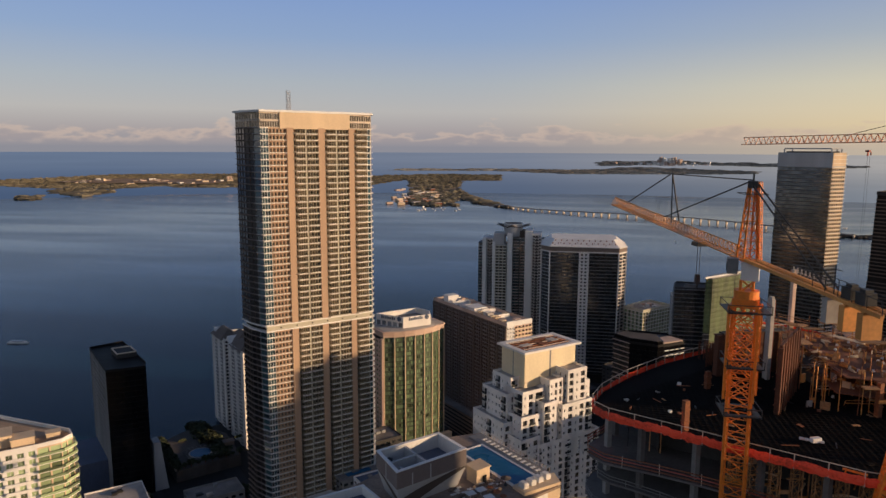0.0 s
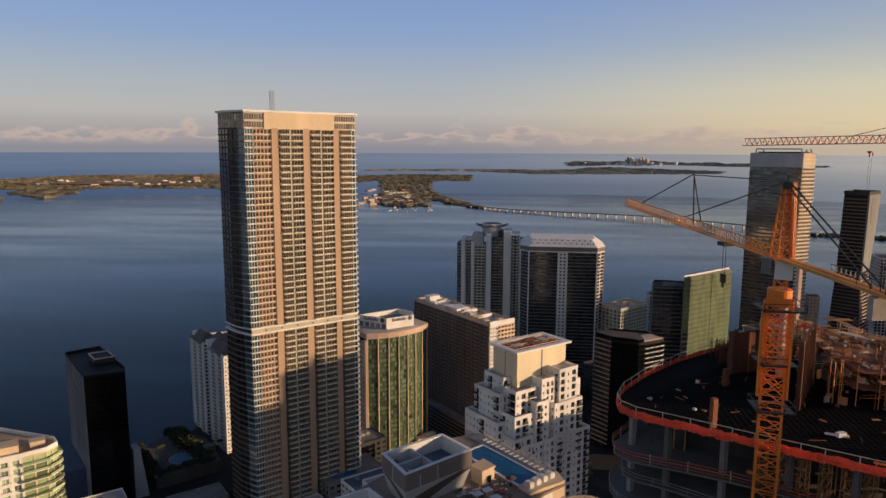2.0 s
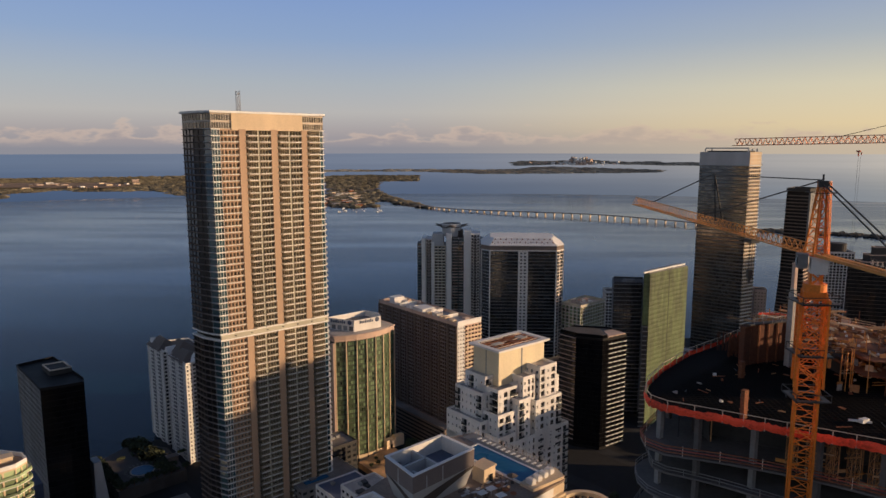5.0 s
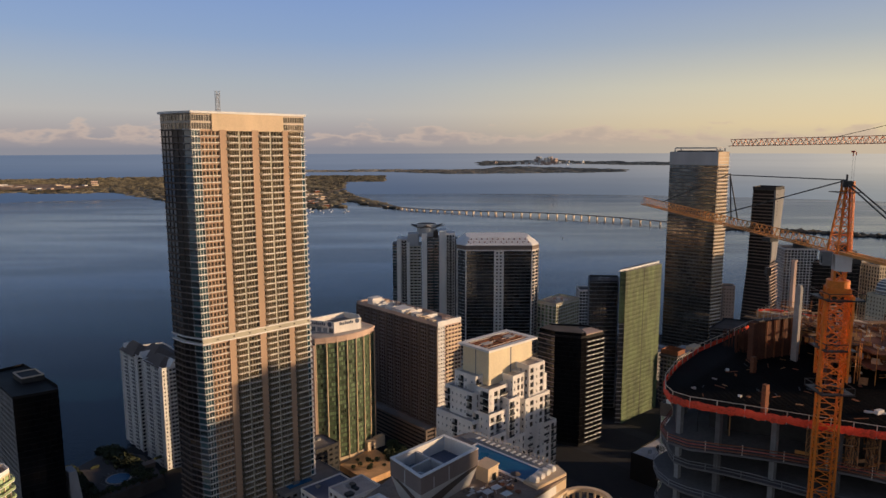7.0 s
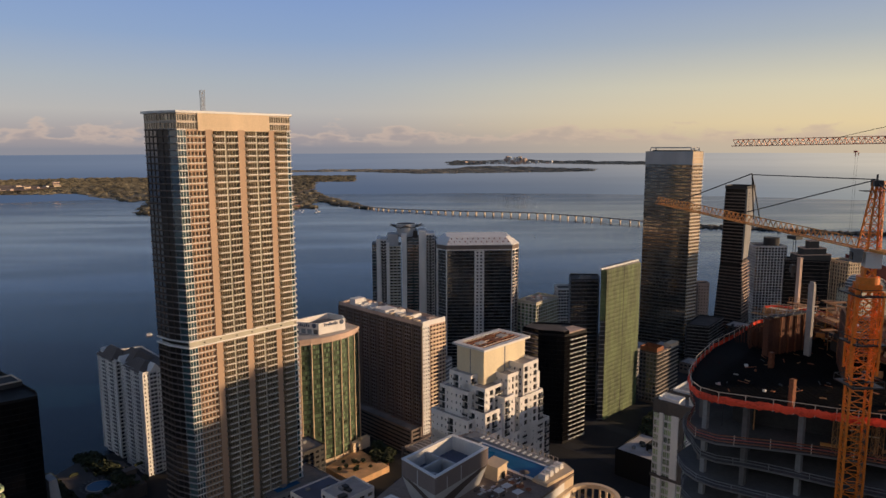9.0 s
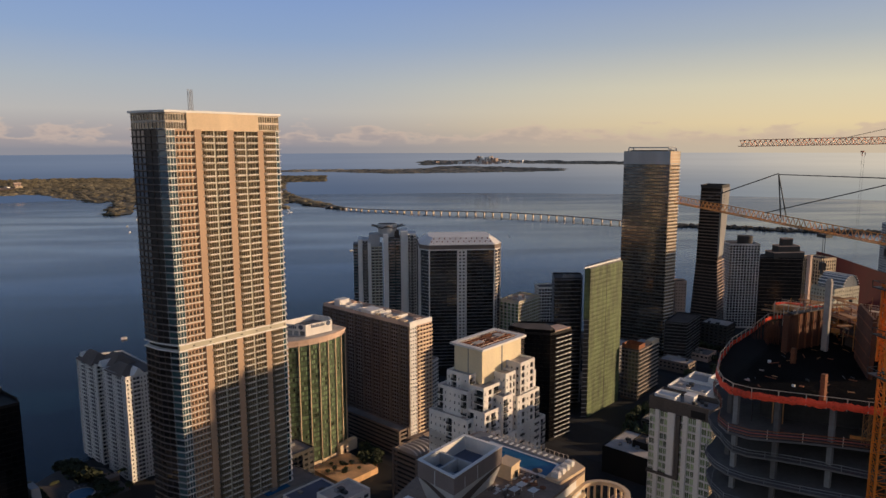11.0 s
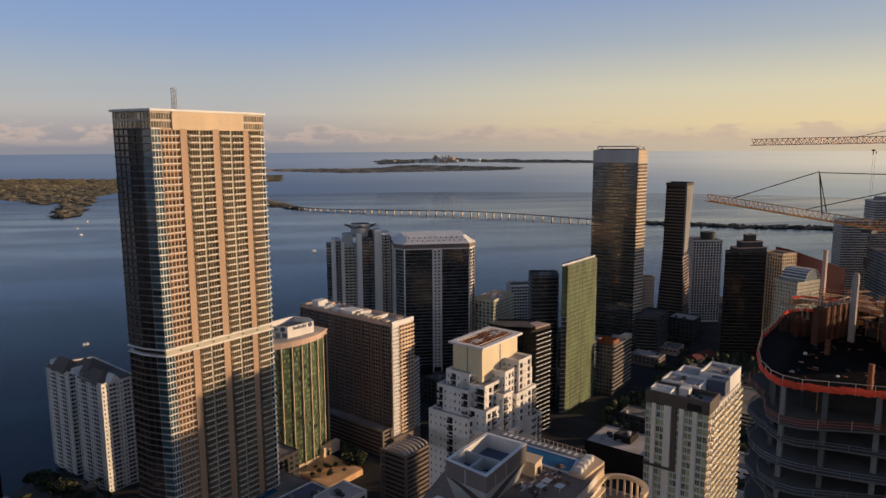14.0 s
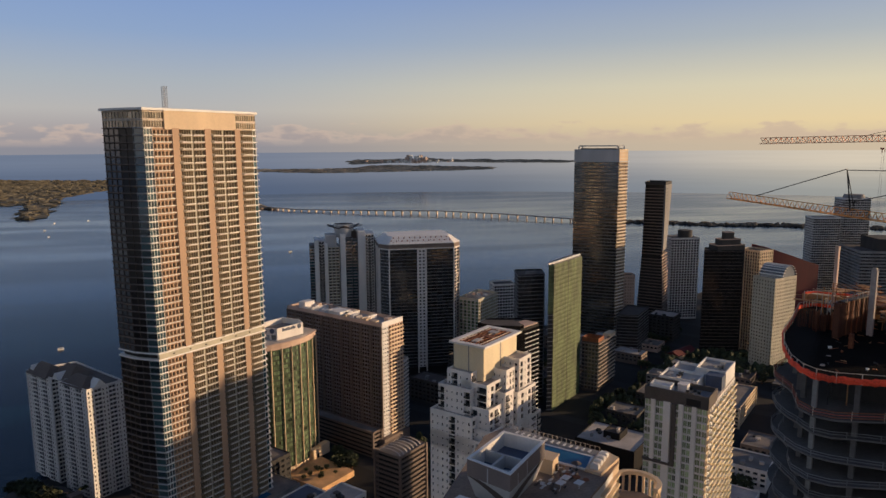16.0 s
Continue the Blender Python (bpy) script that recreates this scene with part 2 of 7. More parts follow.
# island woods, lightened to carry some of the bay's haze in their colour
M["farleaf"] = surface("mangrove", (0.155, 0.132, 0.082), 0.95, grain=0.4, stain=0.35, size=15, tint=0.35)
M["spitleaf"] = surface("spit_trees", (0.125, 0.105, 0.080), 0.95, grain=0.4, stain=0.35, size=8, tint=0.4)
M["scrub"] = surface("dry_scrub", (0.15, 0.105, 0.065), 0.95, grain=0.4, stain=0.5, size=12, tint=0.5)
M["sand"] = surface("shore_sand", (0.25, 0.175, 0.115), 0.95, size=6, stain=0.3)
M["pool"] = window_glass("pool_water", (0.010, 0.11, 0.24), 0.3, tint=0, wave=0.2, spec=0.12)
M["smoke"] = window_glass("smoked_glass", (0.024, 0.021, 0.020), 0.12, tint=0.4, spec=0.25)
M["blue"] = surface("blue_roof_paint", (0.075, 0.10, 0.16), 0.7)
M["screen"] = surface("taupe_stucco", (0.20, 0.165, 0.155), 0.85, grain=0.05, bump=0.07)
M["screendark"] = surface("dark_taupe_stucco", (0.09, 0.07, 0.062), 0.85, grain=0.05, bump=0.07)
M["clay"] = surface("red_cladding", (0.12, 0.017, 0.017), 0.7)
M["shaderoof"] = surface("grey_tile_roof", (0.16, 0.13, 0.11), 0.9)


def sea_material():
    m = bpy.data.materials.new("sea_water")
    m.use_nodes = True
    nt = m.node_tree
    b = nt.nodes["Principled BSDF"]
    n, ln = nt.nodes.new, nt.links.new
    geo = n("ShaderNodeNewGeometry")
    broad, mp = n("ShaderNodeTexNoise"), n("ShaderNodeMapping")
    mp.inputs["Scale"].default_value = (0.0012, 0.006, 0.0)
    broad.inputs["Scale"].default_value, broad.inputs["Detail"].default_value = 1.0, 6
    ln(geo.outputs["Position"], mp.inputs[0])
    ln(mp.outputs[0], broad.inputs[0])
    mixc = n("ShaderNodeMix")
    mixc.data_type = "RGBA"
    mixc.inputs[6].default_value, mixc.inputs[7].default_value = (0.002, 0.020, 0.048, 1), (0.004, 0.029, 0.062, 1)
    ln(broad.outputs[0], mixc.inputs["Factor"])
    ln(mixc.outputs[2], b.inputs["Base Color"])
    rr = n("ShaderNodeMapRange")
    rr.inputs[1].default_value, rr.inputs[2].default_value = 0.42, 0.62
    rr.inputs[3].default_value, rr.inputs[4].default_value = 0.22, 0.11
    ln(broad.outputs[0], rr.inputs[0])
    ln(rr.outputs[0], b.inputs["Roughness"])
    b.inputs["IOR"].default_value = 1.34
    wave, wmap = n("ShaderNodeTexNoise"), n("ShaderNodeMapping")
    wmap.inputs["Scale"].default_value = (0.10, 0.22, 0.1)
    wmap.inputs["Rotation"].default_value = (0, 0, 0.5)
    wave.inputs["Scale"].default_value, wave.inputs["Detail"].default_value = 1.0, 8
    wave.inputs["Roughness"].default_value = 0.65
    ln(geo.outputs["Position"], wmap.inputs[0])
    ln(wmap.outputs[0], wave.inputs[0])
    bp = n("ShaderNodeBump")
    bp.inputs["Distance"].default_value = 1.6
    # ripples stand out close to the shore and even out across the bay
    span, near = n("ShaderNodeVectorMath"), n("ShaderNodeMapRange")
    span.operation = "LENGTH"
    near.inputs[1].default_value, near.inputs[2].default_value = 450.0, 2400.0
    near.inputs[3].default_value, near.inputs[4].default_value = 0.18, 0.07
    ln(geo.outputs["Position"], span.inputs[0])
    ln(span.outputs["Value"], near.inputs[0])
    ln(near.outputs[0], bp.inputs["Strength"])
    ln(wave.outputs[0], bp.inputs["Height"])
    ln(bp.outputs[0], b.inputs["Normal"])
    return m


M["sea"] = sea_material()


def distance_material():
    """The far bay as a plain glowing distance: haze and sky sheen are put into its emission, bluer over the open bay,
    paler towards the sun.
    """
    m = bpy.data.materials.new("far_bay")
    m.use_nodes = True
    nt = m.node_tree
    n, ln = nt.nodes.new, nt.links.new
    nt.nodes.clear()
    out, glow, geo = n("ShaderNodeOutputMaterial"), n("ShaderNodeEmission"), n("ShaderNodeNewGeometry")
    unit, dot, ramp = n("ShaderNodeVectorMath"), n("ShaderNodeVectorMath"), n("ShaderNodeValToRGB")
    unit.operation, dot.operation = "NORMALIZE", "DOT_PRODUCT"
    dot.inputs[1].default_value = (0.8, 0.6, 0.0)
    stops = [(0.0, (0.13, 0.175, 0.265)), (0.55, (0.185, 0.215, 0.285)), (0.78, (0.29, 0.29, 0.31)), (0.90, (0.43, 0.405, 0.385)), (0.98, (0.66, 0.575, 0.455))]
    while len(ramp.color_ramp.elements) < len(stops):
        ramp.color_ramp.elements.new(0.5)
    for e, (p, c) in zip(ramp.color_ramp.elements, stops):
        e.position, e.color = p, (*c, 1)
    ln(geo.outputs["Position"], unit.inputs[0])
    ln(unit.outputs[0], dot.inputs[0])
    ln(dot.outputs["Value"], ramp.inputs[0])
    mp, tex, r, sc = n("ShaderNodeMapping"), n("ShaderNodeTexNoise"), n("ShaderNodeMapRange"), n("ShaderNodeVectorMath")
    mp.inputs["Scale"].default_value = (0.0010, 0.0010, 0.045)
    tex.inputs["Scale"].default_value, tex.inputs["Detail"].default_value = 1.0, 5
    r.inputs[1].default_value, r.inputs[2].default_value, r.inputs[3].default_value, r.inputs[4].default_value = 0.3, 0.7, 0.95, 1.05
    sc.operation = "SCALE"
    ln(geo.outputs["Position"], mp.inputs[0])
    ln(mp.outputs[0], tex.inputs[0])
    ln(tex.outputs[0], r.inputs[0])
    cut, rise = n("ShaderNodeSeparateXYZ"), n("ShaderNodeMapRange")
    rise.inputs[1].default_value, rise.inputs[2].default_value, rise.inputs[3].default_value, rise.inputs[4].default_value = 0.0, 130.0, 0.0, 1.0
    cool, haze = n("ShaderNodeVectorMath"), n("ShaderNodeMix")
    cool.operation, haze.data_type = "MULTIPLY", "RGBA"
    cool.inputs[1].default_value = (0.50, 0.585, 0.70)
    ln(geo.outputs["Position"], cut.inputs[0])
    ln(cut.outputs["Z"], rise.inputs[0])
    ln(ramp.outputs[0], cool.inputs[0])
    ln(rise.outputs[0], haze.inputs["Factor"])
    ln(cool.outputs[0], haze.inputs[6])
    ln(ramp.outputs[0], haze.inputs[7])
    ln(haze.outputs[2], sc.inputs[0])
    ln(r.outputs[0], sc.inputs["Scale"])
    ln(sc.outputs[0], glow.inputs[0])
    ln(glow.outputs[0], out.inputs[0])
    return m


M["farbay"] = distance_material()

# ---- mesh helpers ----
class Geo:
    """Collects boxes, prisms and beams; each face carries the index of its material."""

    def __init__(self):
        self.v, self.f, self.m = [], [], []

    def add(self, verts, faces, slot=0):
        k = len(self.v)
        self.v += [tuple(p) for p in verts]
        self.f += [tuple(i + k for i in f) for f in faces]
        self.m += [slot] * len(faces)
        return self

    def box(self, x, y, z, sx, sy, sz, rz=0.0, slot=0):
        """A box centred in x and y, standing on z."""
        c, s = math.cos(rz), math.sin(rz)
        pts = []
        for dz in (0, sz):
            for dx, dy in ((-1, -1), (1, -1), (1, 1), (-1, 1)):
                a, b = dx * sx / 2, dy * sy / 2
                pts.append((x + c * a - s * b, y + s * a + c * b, z + dz))
        return self.add(pts, [(3, 2, 1, 0), (4, 5, 6, 7), (0, 1, 5, 4), (1, 2, 6, 5), (2, 3, 7, 6), (3, 0, 4, 7)], slot)

    def prism(self, pts, z0, z1, slot=0, top=None):
        """An upright prism over a counter-clockwise outline; top: another outline for the upper end."""
        n = len(pts)
        top = top or pts
        verts = [(x, y, z0) for x, y in pts] + [(x, y, z1) for x, y in top]
        faces = [tuple(range(n - 1, -1, -1)), tuple(range(n, 2 * n))]
        faces += [(i, (i + 1) % n, n + (i + 1) % n, n + i) for i in range(n)]
        return self.add(verts, faces, slot)

    def ring(self, pts, width, z0, z1, slot=0):
        """A parapet that follows an outline, its outer face on the outline."""
        inner = inset(pts, width)
        n = len(pts)
        for i in range(n):
            j = (i + 1) % n
            quad = [pts[i], pts[j], inner[j], inner[i]]
            self.prism(quad, z0, z1, slot)
        return self

    def beam(self, a, b, w, slot=0):
        """A square bar from a to b."""
        a, b = Vector(a), Vector(b)
        d = (b - a).normalized()
        u = d.cross(Vector((0, 0, 1)))
        u = u.normalized() if u.length > 1e-3 else Vector((1, 0, 0))
        v = d.cross(u)
        pts = [p + u * w / 2 * i + v * w / 2 * j for p in (a, b) for i, j in ((-1, -1), (1, -1), (1, 1), (-1, 1))]
        return self.add(pts, [(0, 1, 2, 3), (7, 6, 5, 4), (0, 4, 5, 1), (1, 5, 6, 2), (2, 6, 7, 3), (3, 7, 4, 0)], slot)

    def cyl(self, x, y, z0, z1, r0, r1=None, n=16, slot=0):
        r1 = r0 if r1 is None else r1
        ring = [(math.cos(2 * math.pi * i / n), math.sin(2 * math.pi * i / n)) for i in range(n)]
        return self.prism([(x + r0 * a, y + r0 * b) for a, b in ring], z0, z1, slot, [(x + r1 * a, y + r1 * b) for a, b in ring])

    def mesh(self, name, mats):
        me = bpy.data.meshes.new(name)
        me.from_pydata(self.v, [], self.f)
        for mat in mats:
            me.materials.append(mat)
        if any(self.m):
            me.polygons.foreach_set("material_index", self.m)
        me.update()
        return me


def rail(pts, w, closed=False):
    """One bent bar along a line of points."""
    g, n = Geo(), len(pts)
    pts = [Vector(p) for p in pts]
    for i, p in enumerate(pts):
        a, c = (pts[i - 1] if i or closed else p), (pts[(i + 1) % n] if i < n - 1 or closed else p)
        d = (c - a).normalized()
        u = d.cross(Vector((0, 0, 1))).normalized() * w / 2
        v = Vector((0, 0, w / 2))
        g.v += [tuple(p - u - v), tuple(p + u - v), tuple(p + u + v), tuple(p - u + v)]
    for i in range(n if closed else n - 1):
        j = (i + 1) % n
        g.f += [(4 * i + k, 4 * i + (k + 1) % 4, 4 * j + (k + 1) % 4, 4 * j + k) for k in range(4)]
    g.m = [0] * len(g.f)
    return g


def inset(pts, d):
    """A counter-clockwise outline moved inwards by d."""
    out, n = [], len(pts)
    for i in range(n):
        p, q, r = (Vector(pts[k]) for k in (i - 1, i, (i + 1) % n))
        a, b = (q - p).normalized(), (r - q).normalized()
        na, nb = Vector((-a.y, a.x)), Vector((-b.y, b.x))
        k = na + nb
        k = k / max(0.3, k.dot(na))
        out.append(tuple(q + k * d))
    return out


def thing(name, x, y, z=0.0, rz=0.0, label="", category="", group=""):
    ob = new(name)
    ob.empty_display_size = 0.1
    ob.matrix_world = pose(x, y, z, 0, 0, rz)
    return tagged(ob, label, category, group)


def part(name, geo, mats, parent, label="", kind=""):
    """One mesh under a thing or a part."""
    mats = mats if isinstance(mats, (list, tuple)) else [mats]
    ob = new(name, geo.mesh(name, [M[k] for k in mats]))
    ob.parent = parent
    return tagged(ob, label, kind=kind)


BUDGET, REST = {}, {}


def pieces(name, geo, mats, parent, spots, limit=300):
    """Alike pieces at many spots (x, y, z, degrees): objects on one shared mesh; those past the thing's share are joined later."""
    mats = tuple(mats) if isinstance(mats, (list, tuple)) else (mats,)
    left = min(limit, BUDGET.setdefault((parent.name, name), SHARE.get(name, 300)))
    BUDGET[parent.name, name] -= min(left, len(spots))
    if left and spots:
        me = geo.mesh(name, [M[k] for k in mats])
        for x, y, z, a in spots[:left]:
            ob = new(name, me)
            ob.parent = parent
            ob.matrix_basis = pose(x, y, z, 0, 0, a)
    rest = spots[left:]
    if rest:
        base, joined = np.array(geo.v), REST.setdefault((parent.name, name, mats), Geo())
        k = len(geo.v)
        for x, y, z, a in rest:
            c, s, n = math.cos(radians(a)), math.sin(radians(a)), len(joined.v)
            p = np.stack([x + c * base[:, 0] - s * base[:, 1], y + s * base[:, 0] + c * base[:, 1], z + base[:, 2]], 1)
            joined.v += p.tolist()
            joined.f += [tuple(j + n for j in f) for f in geo.f]
            joined.m += geo.m


def join_rests():
    """The pieces past each thing's share, one joined part of a kind."""
    for (owner, name, mats), geo in REST.items():
        ob = new(name, geo.mesh(name, [M[k] for k in mats]))
        ob.parent = bpy.data.objects[owner]
        tagged(ob, kind="stuff")


SHARE = {"window": 24, "balcony": 20, "ledge": 10}


def outward(p, q):
    """Along-face and outward unit vectors of a counter-clockwise outline's edge, its length and heading."""
    d = Vector(q) - Vector(p)
    u = d.normalized()
    return u, Vector((u.y, -u.x)), d.length, math.degrees(math.atan2(u.y, u.x))


def wall_grid(p, q, z0, height, cols, rows, deep):
    """One wall of one piece with rectangular openings and their reveals."""
    u, out, length, head = outward(p, q)
    xs = [0.0] + [v for c in cols for v in c] + [length]
    zs = [0.0] + [v for r in rows for v in r] + [height]
    g, nx = Geo(), len(xs)
    spot = lambda s, z, d: (p[0] + u.x * s - out.x * d, p[1] + u.y * s - out.y * d, z0 + z)
    g.v = [spot(x, z, 0.0) for z in zs for x in xs]
    for k in range(len(zs) - 1):
        for i in range(nx - 1):
            f = (k * nx + i, k * nx + i + 1, (k + 1) * nx + i + 1, (k + 1) * nx + i)
            if i % 2 and k % 2:
                n = len(g.v)
                g.v += [spot(xs[i], zs[k], deep), spot(xs[i + 1], zs[k], deep), spot(xs[i + 1], zs[k + 1], deep), spot(xs[i], zs[k + 1], deep)]
                g.f += [(f[j], n + j, n + (j + 1) % 4, f[(j + 1) % 4])[::-1] for j in range(4)]
            else:
                g.f.append(f)
    g.m = [0] * len(g.f)
    return g


def sash(w, h, bar=0.1, deep=0.1):
    """A window of one piece: a frame with a middle bar round two recessed lights."""
    xs, zs = [-w / 2, -w / 2 + bar, -bar / 2, bar / 2, w / 2 - bar, w / 2], [0, bar, h - bar, h]
    g = Geo()
    g.v = [(x, -deep, z) for z in zs for x in xs]
    for k in range(3):
        for i in range(5):
            f = (k * 6 + i, k * 6 + i + 1, k * 6 + i + 7, k * 6 + i + 6)
            if k == 1 and i in (1, 3):
                n = len(g.v)
                g.v += [(g.v[j][0], 0.0, g.v[j][2]) for j in f]
                g.f += [(f[j], n + j, n + (j + 1) % 4, f[(j + 1) % 4])[::-1] for j in range(4)]
                g.f.append((n, n + 1, n + 2, n + 3))
                g.m += [1, 1, 1, 1, 0]
            else:
                g.f.append(f)
                g.m.append(1)
    return g


def facade(b, p, q, z0, floors, fh, bays, wide=0.7, high=0.55, deep=0.5, wall="white", glass="glass", trim=None,
           balcony=0.0, every=1, rail="slab", floor="slab", limit=120, sill=0.3, slab=0.0, ledge="slab", gaps=None, rh=0.95):
    """One face of a building: a wall with recessed windows, ledges and balconies where asked."""
    u, out, length, head = outward(p, q)
    bw = length / bays
    ww, wh = bw * wide, fh * high
    at = lambda s, o: (p[0] + u.x * s + out.x * o, p[1] + u.y * s + out.y * o)
    cols = [((j + 0.5) * bw - ww / 2, (j + 0.5) * bw + ww / 2) for j in range(bays)]
    rows = [(i * fh + (fh - wh) * sill, i * fh + (fh - wh) * sill + wh) for i in range(floors)]
    part("wall", wall_grid(p, q, z0, floors * fh, cols, rows, deep), [wall], b)
    mats = [glass, trim] if trim else [glass]
    pane = sash(ww, wh) if trim else Geo().box(0, 0, 0, ww, 0.08, wh)
    spots = [(*at((c[0] + c[1]) / 2, -deep * 0.85), z0 + r[0], head) for r in rows[::-1] for c in cols]
    pieces("window", pane, mats, b, spots, limit)
    if slab:
        strip = Geo().box(0, -slab / 2 + 0.02, -0.15, length, slab, 0.3)
        pieces("ledge", strip, [ledge], b, [(*at(length / 2, 0), z0 + i * fh, head) for i in range(floors, 0, -1)], limit)
    if balcony:
        g = Geo()
        wb = bw * every * (gaps or 0.96)
        g.box(0, -balcony / 2 + 0.02, 0, wb, balcony, 0.24, 0, 0)
        g.box(0, -balcony + 0.05, 0.244, wb, 0.08, rh, 0, 1)
        for sx in (-1, 1):
            g.box(sx * (wb / 2 - 0.05), -balcony / 2, 0.244, 0.08, balcony - 0.12, rh, 0, 1)
        spots = [(*at((j + every / 2) * bw, 0.0), z0 + i * fh - 0.1, head) for i in range(floors - 1, -1, -1) for j in range(0, bays - every + 1, every)]
        pieces("balcony", g, [floor, rail], b, spots, limit)


def roof_unit(g, x, y, z, sx, sy, sz, slot=0):
    """A plant box with a lid and a duct stub."""
    g.box(x, y, z, sx, sy, sz, 0, slot)
    g.box(x, y, z + sz, sx + 0.3, sy + 0.3, 0.15, 0, slot)
    g.box(x + sx * 0.6, y, z, sx * 0.3, sy * 0.4, sz * 0.5, 0, slot)


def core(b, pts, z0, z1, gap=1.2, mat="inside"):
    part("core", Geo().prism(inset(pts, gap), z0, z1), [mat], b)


def roof(b, pts, z, mat="roof", wall="white", high=1.2, thick=0.4):
    top = part("roof", Geo().prism(inset(pts, 0.1), z - 0.4, z + 0.05), [mat], b)
    part("parapet", Geo().ring(pts, thick, z, z + high), [wall], b)
    return top


def block(name, x, y, rz, sx, sy, z0, floors, fh, label, category="tower", wall="white", glass="glass", baysx=None, baysy=None,
          wide=0.7, high=0.55, roofmat="roof", faces="fblr", group="", parapet=1.2, clutter=3, seed=1, limit=60, **kw):
    """A plain rectangular building; its front-left corner is at x, y and its front runs along rz."""
    b = thing(name, x, y, 0, rz, label, category, group)
    pts = [(0, 0), (sx, 0), (sx, sy), (0, sy)]
    top = z0 + floors * fh
    core(b, pts, 0, top - 0.3)
    if z0 > 0:
        part("podium", Geo().prism(pts, 0, z0), [wall], b)
    baysx, baysy = baysx or max(2, round(sx / 3.2)), baysy or max(2, round(sy / 3.2))
    for key, (p, q, n) in {"f": (0, 1, baysx), "r": (1, 2, baysy), "b": (2, 3, baysx), "l": (3, 0, baysy)}.items():
        if key in faces and baysx:
            facade(b, pts[p], pts[q], z0, floors, fh, n, wide, high, wall=wall, glass=glass, limit=limit, **kw)
        else:
            p, q = pts[p], pts[q]
            u, out, length, head = outward(p, q)
            part("wall", Geo().box((p[0] + q[0]) / 2 - out.x * 0.25, (p[1] + q[1]) / 2 - out.y * 0.25, z0, length, 0.5, top - z0, radians(head)), [wall], b)
    roof(b, pts, top, roofmat, wall, parapet)
    rnd = random.Random(seed)
    for _ in range(clutter):
        g = Geo()
        roof_unit(g, rnd.uniform(0.2, 0.8) * sx, rnd.uniform(0.25, 0.75) * sy, top, rnd.uniform(2, 5), rnd.uniform(2, 4), rnd.uniform(1.2, 3))
        part("roof_plant", g, [rnd.choice(["paleroof", "grey", "white"])], b)
    return b


def at_height(name, label, category="tower", group=""):
    return thing(name, 0, 0, 0, 0, label, category, group)


def polygon_tower(name, plan, z0, floors, fh, label, wall, glass, bays=3.0, wide=0.9, high=0.7, limit=60, roofmat="darkroof", slab=0.0, parapet=1.5, deep=0.4, special=None, ledge="slab", category="tower"):
    """A tower over any outline; special: other walls for single faces."""
    b = at_height(name, label, category)
    core(b, plan, 0, z0 + floors * fh - 0.3, deep + 0.5)
    part("podium", Geo().prism(plan, 0, z0 + 0.01), [wall], b)
    for i in range(len(plan)):
        p, q = plan[i], plan[(i + 1) % len(plan)]
        o = dict(wall=wall, glass=glass, wide=wide, high=high, deep=deep, limit=limit, slab=slab, ledge=ledge)
        o.update((special or {}).get(i, {}))
        n = o.pop("bays", None) or max(1, round((Vector(q) - Vector(p)).length / bays))
        facade(b, p, q, z0, floors, fh, n, **o)
    roof(b, plan, z0 + floors * fh, roofmat, wall, parapet)
    return b


def rooftop(b, x, y, z, seed, n=4, spread=6.0, mats=("grey", "white", "steel")):
    rnd = random.Random(seed)
    for _ in range(n):
        g = Geo()
        roof_unit(g, x + rnd.uniform(-spread, spread), y + rnd.uniform(-spread, spread), z, rnd.uniform(2, 4.5), rnd.uniform(2, 4.5), rnd.uniform(1.2, 3.0))
        part("roof_plant", g, [rnd.choice(mats)], next(c for c in b.children if c.name.startswith("roof")))


# ---- sea, land and distance ----
EYE = Vector((-10.0, 2.0))
HIGH, NEAR, REACH = 224.0, 3400.0, 1480.0


def far(x, y, z=0.0):
    """Distances past the near bay are drawn in towards the eye's region, so that the horizon lies within reach."""
    d = (Vector((x, y)) - EYE).length
    if d <= NEAR:
        return (x, y, z)
    s = (NEAR + REACH * (d - NEAR) / (d - NEAR + REACH)) / d
    return (EYE.x + (x - EYE.x) * s, EYE.y + (y - EYE.y) * s, HIGH + (z - HIGH) * s)


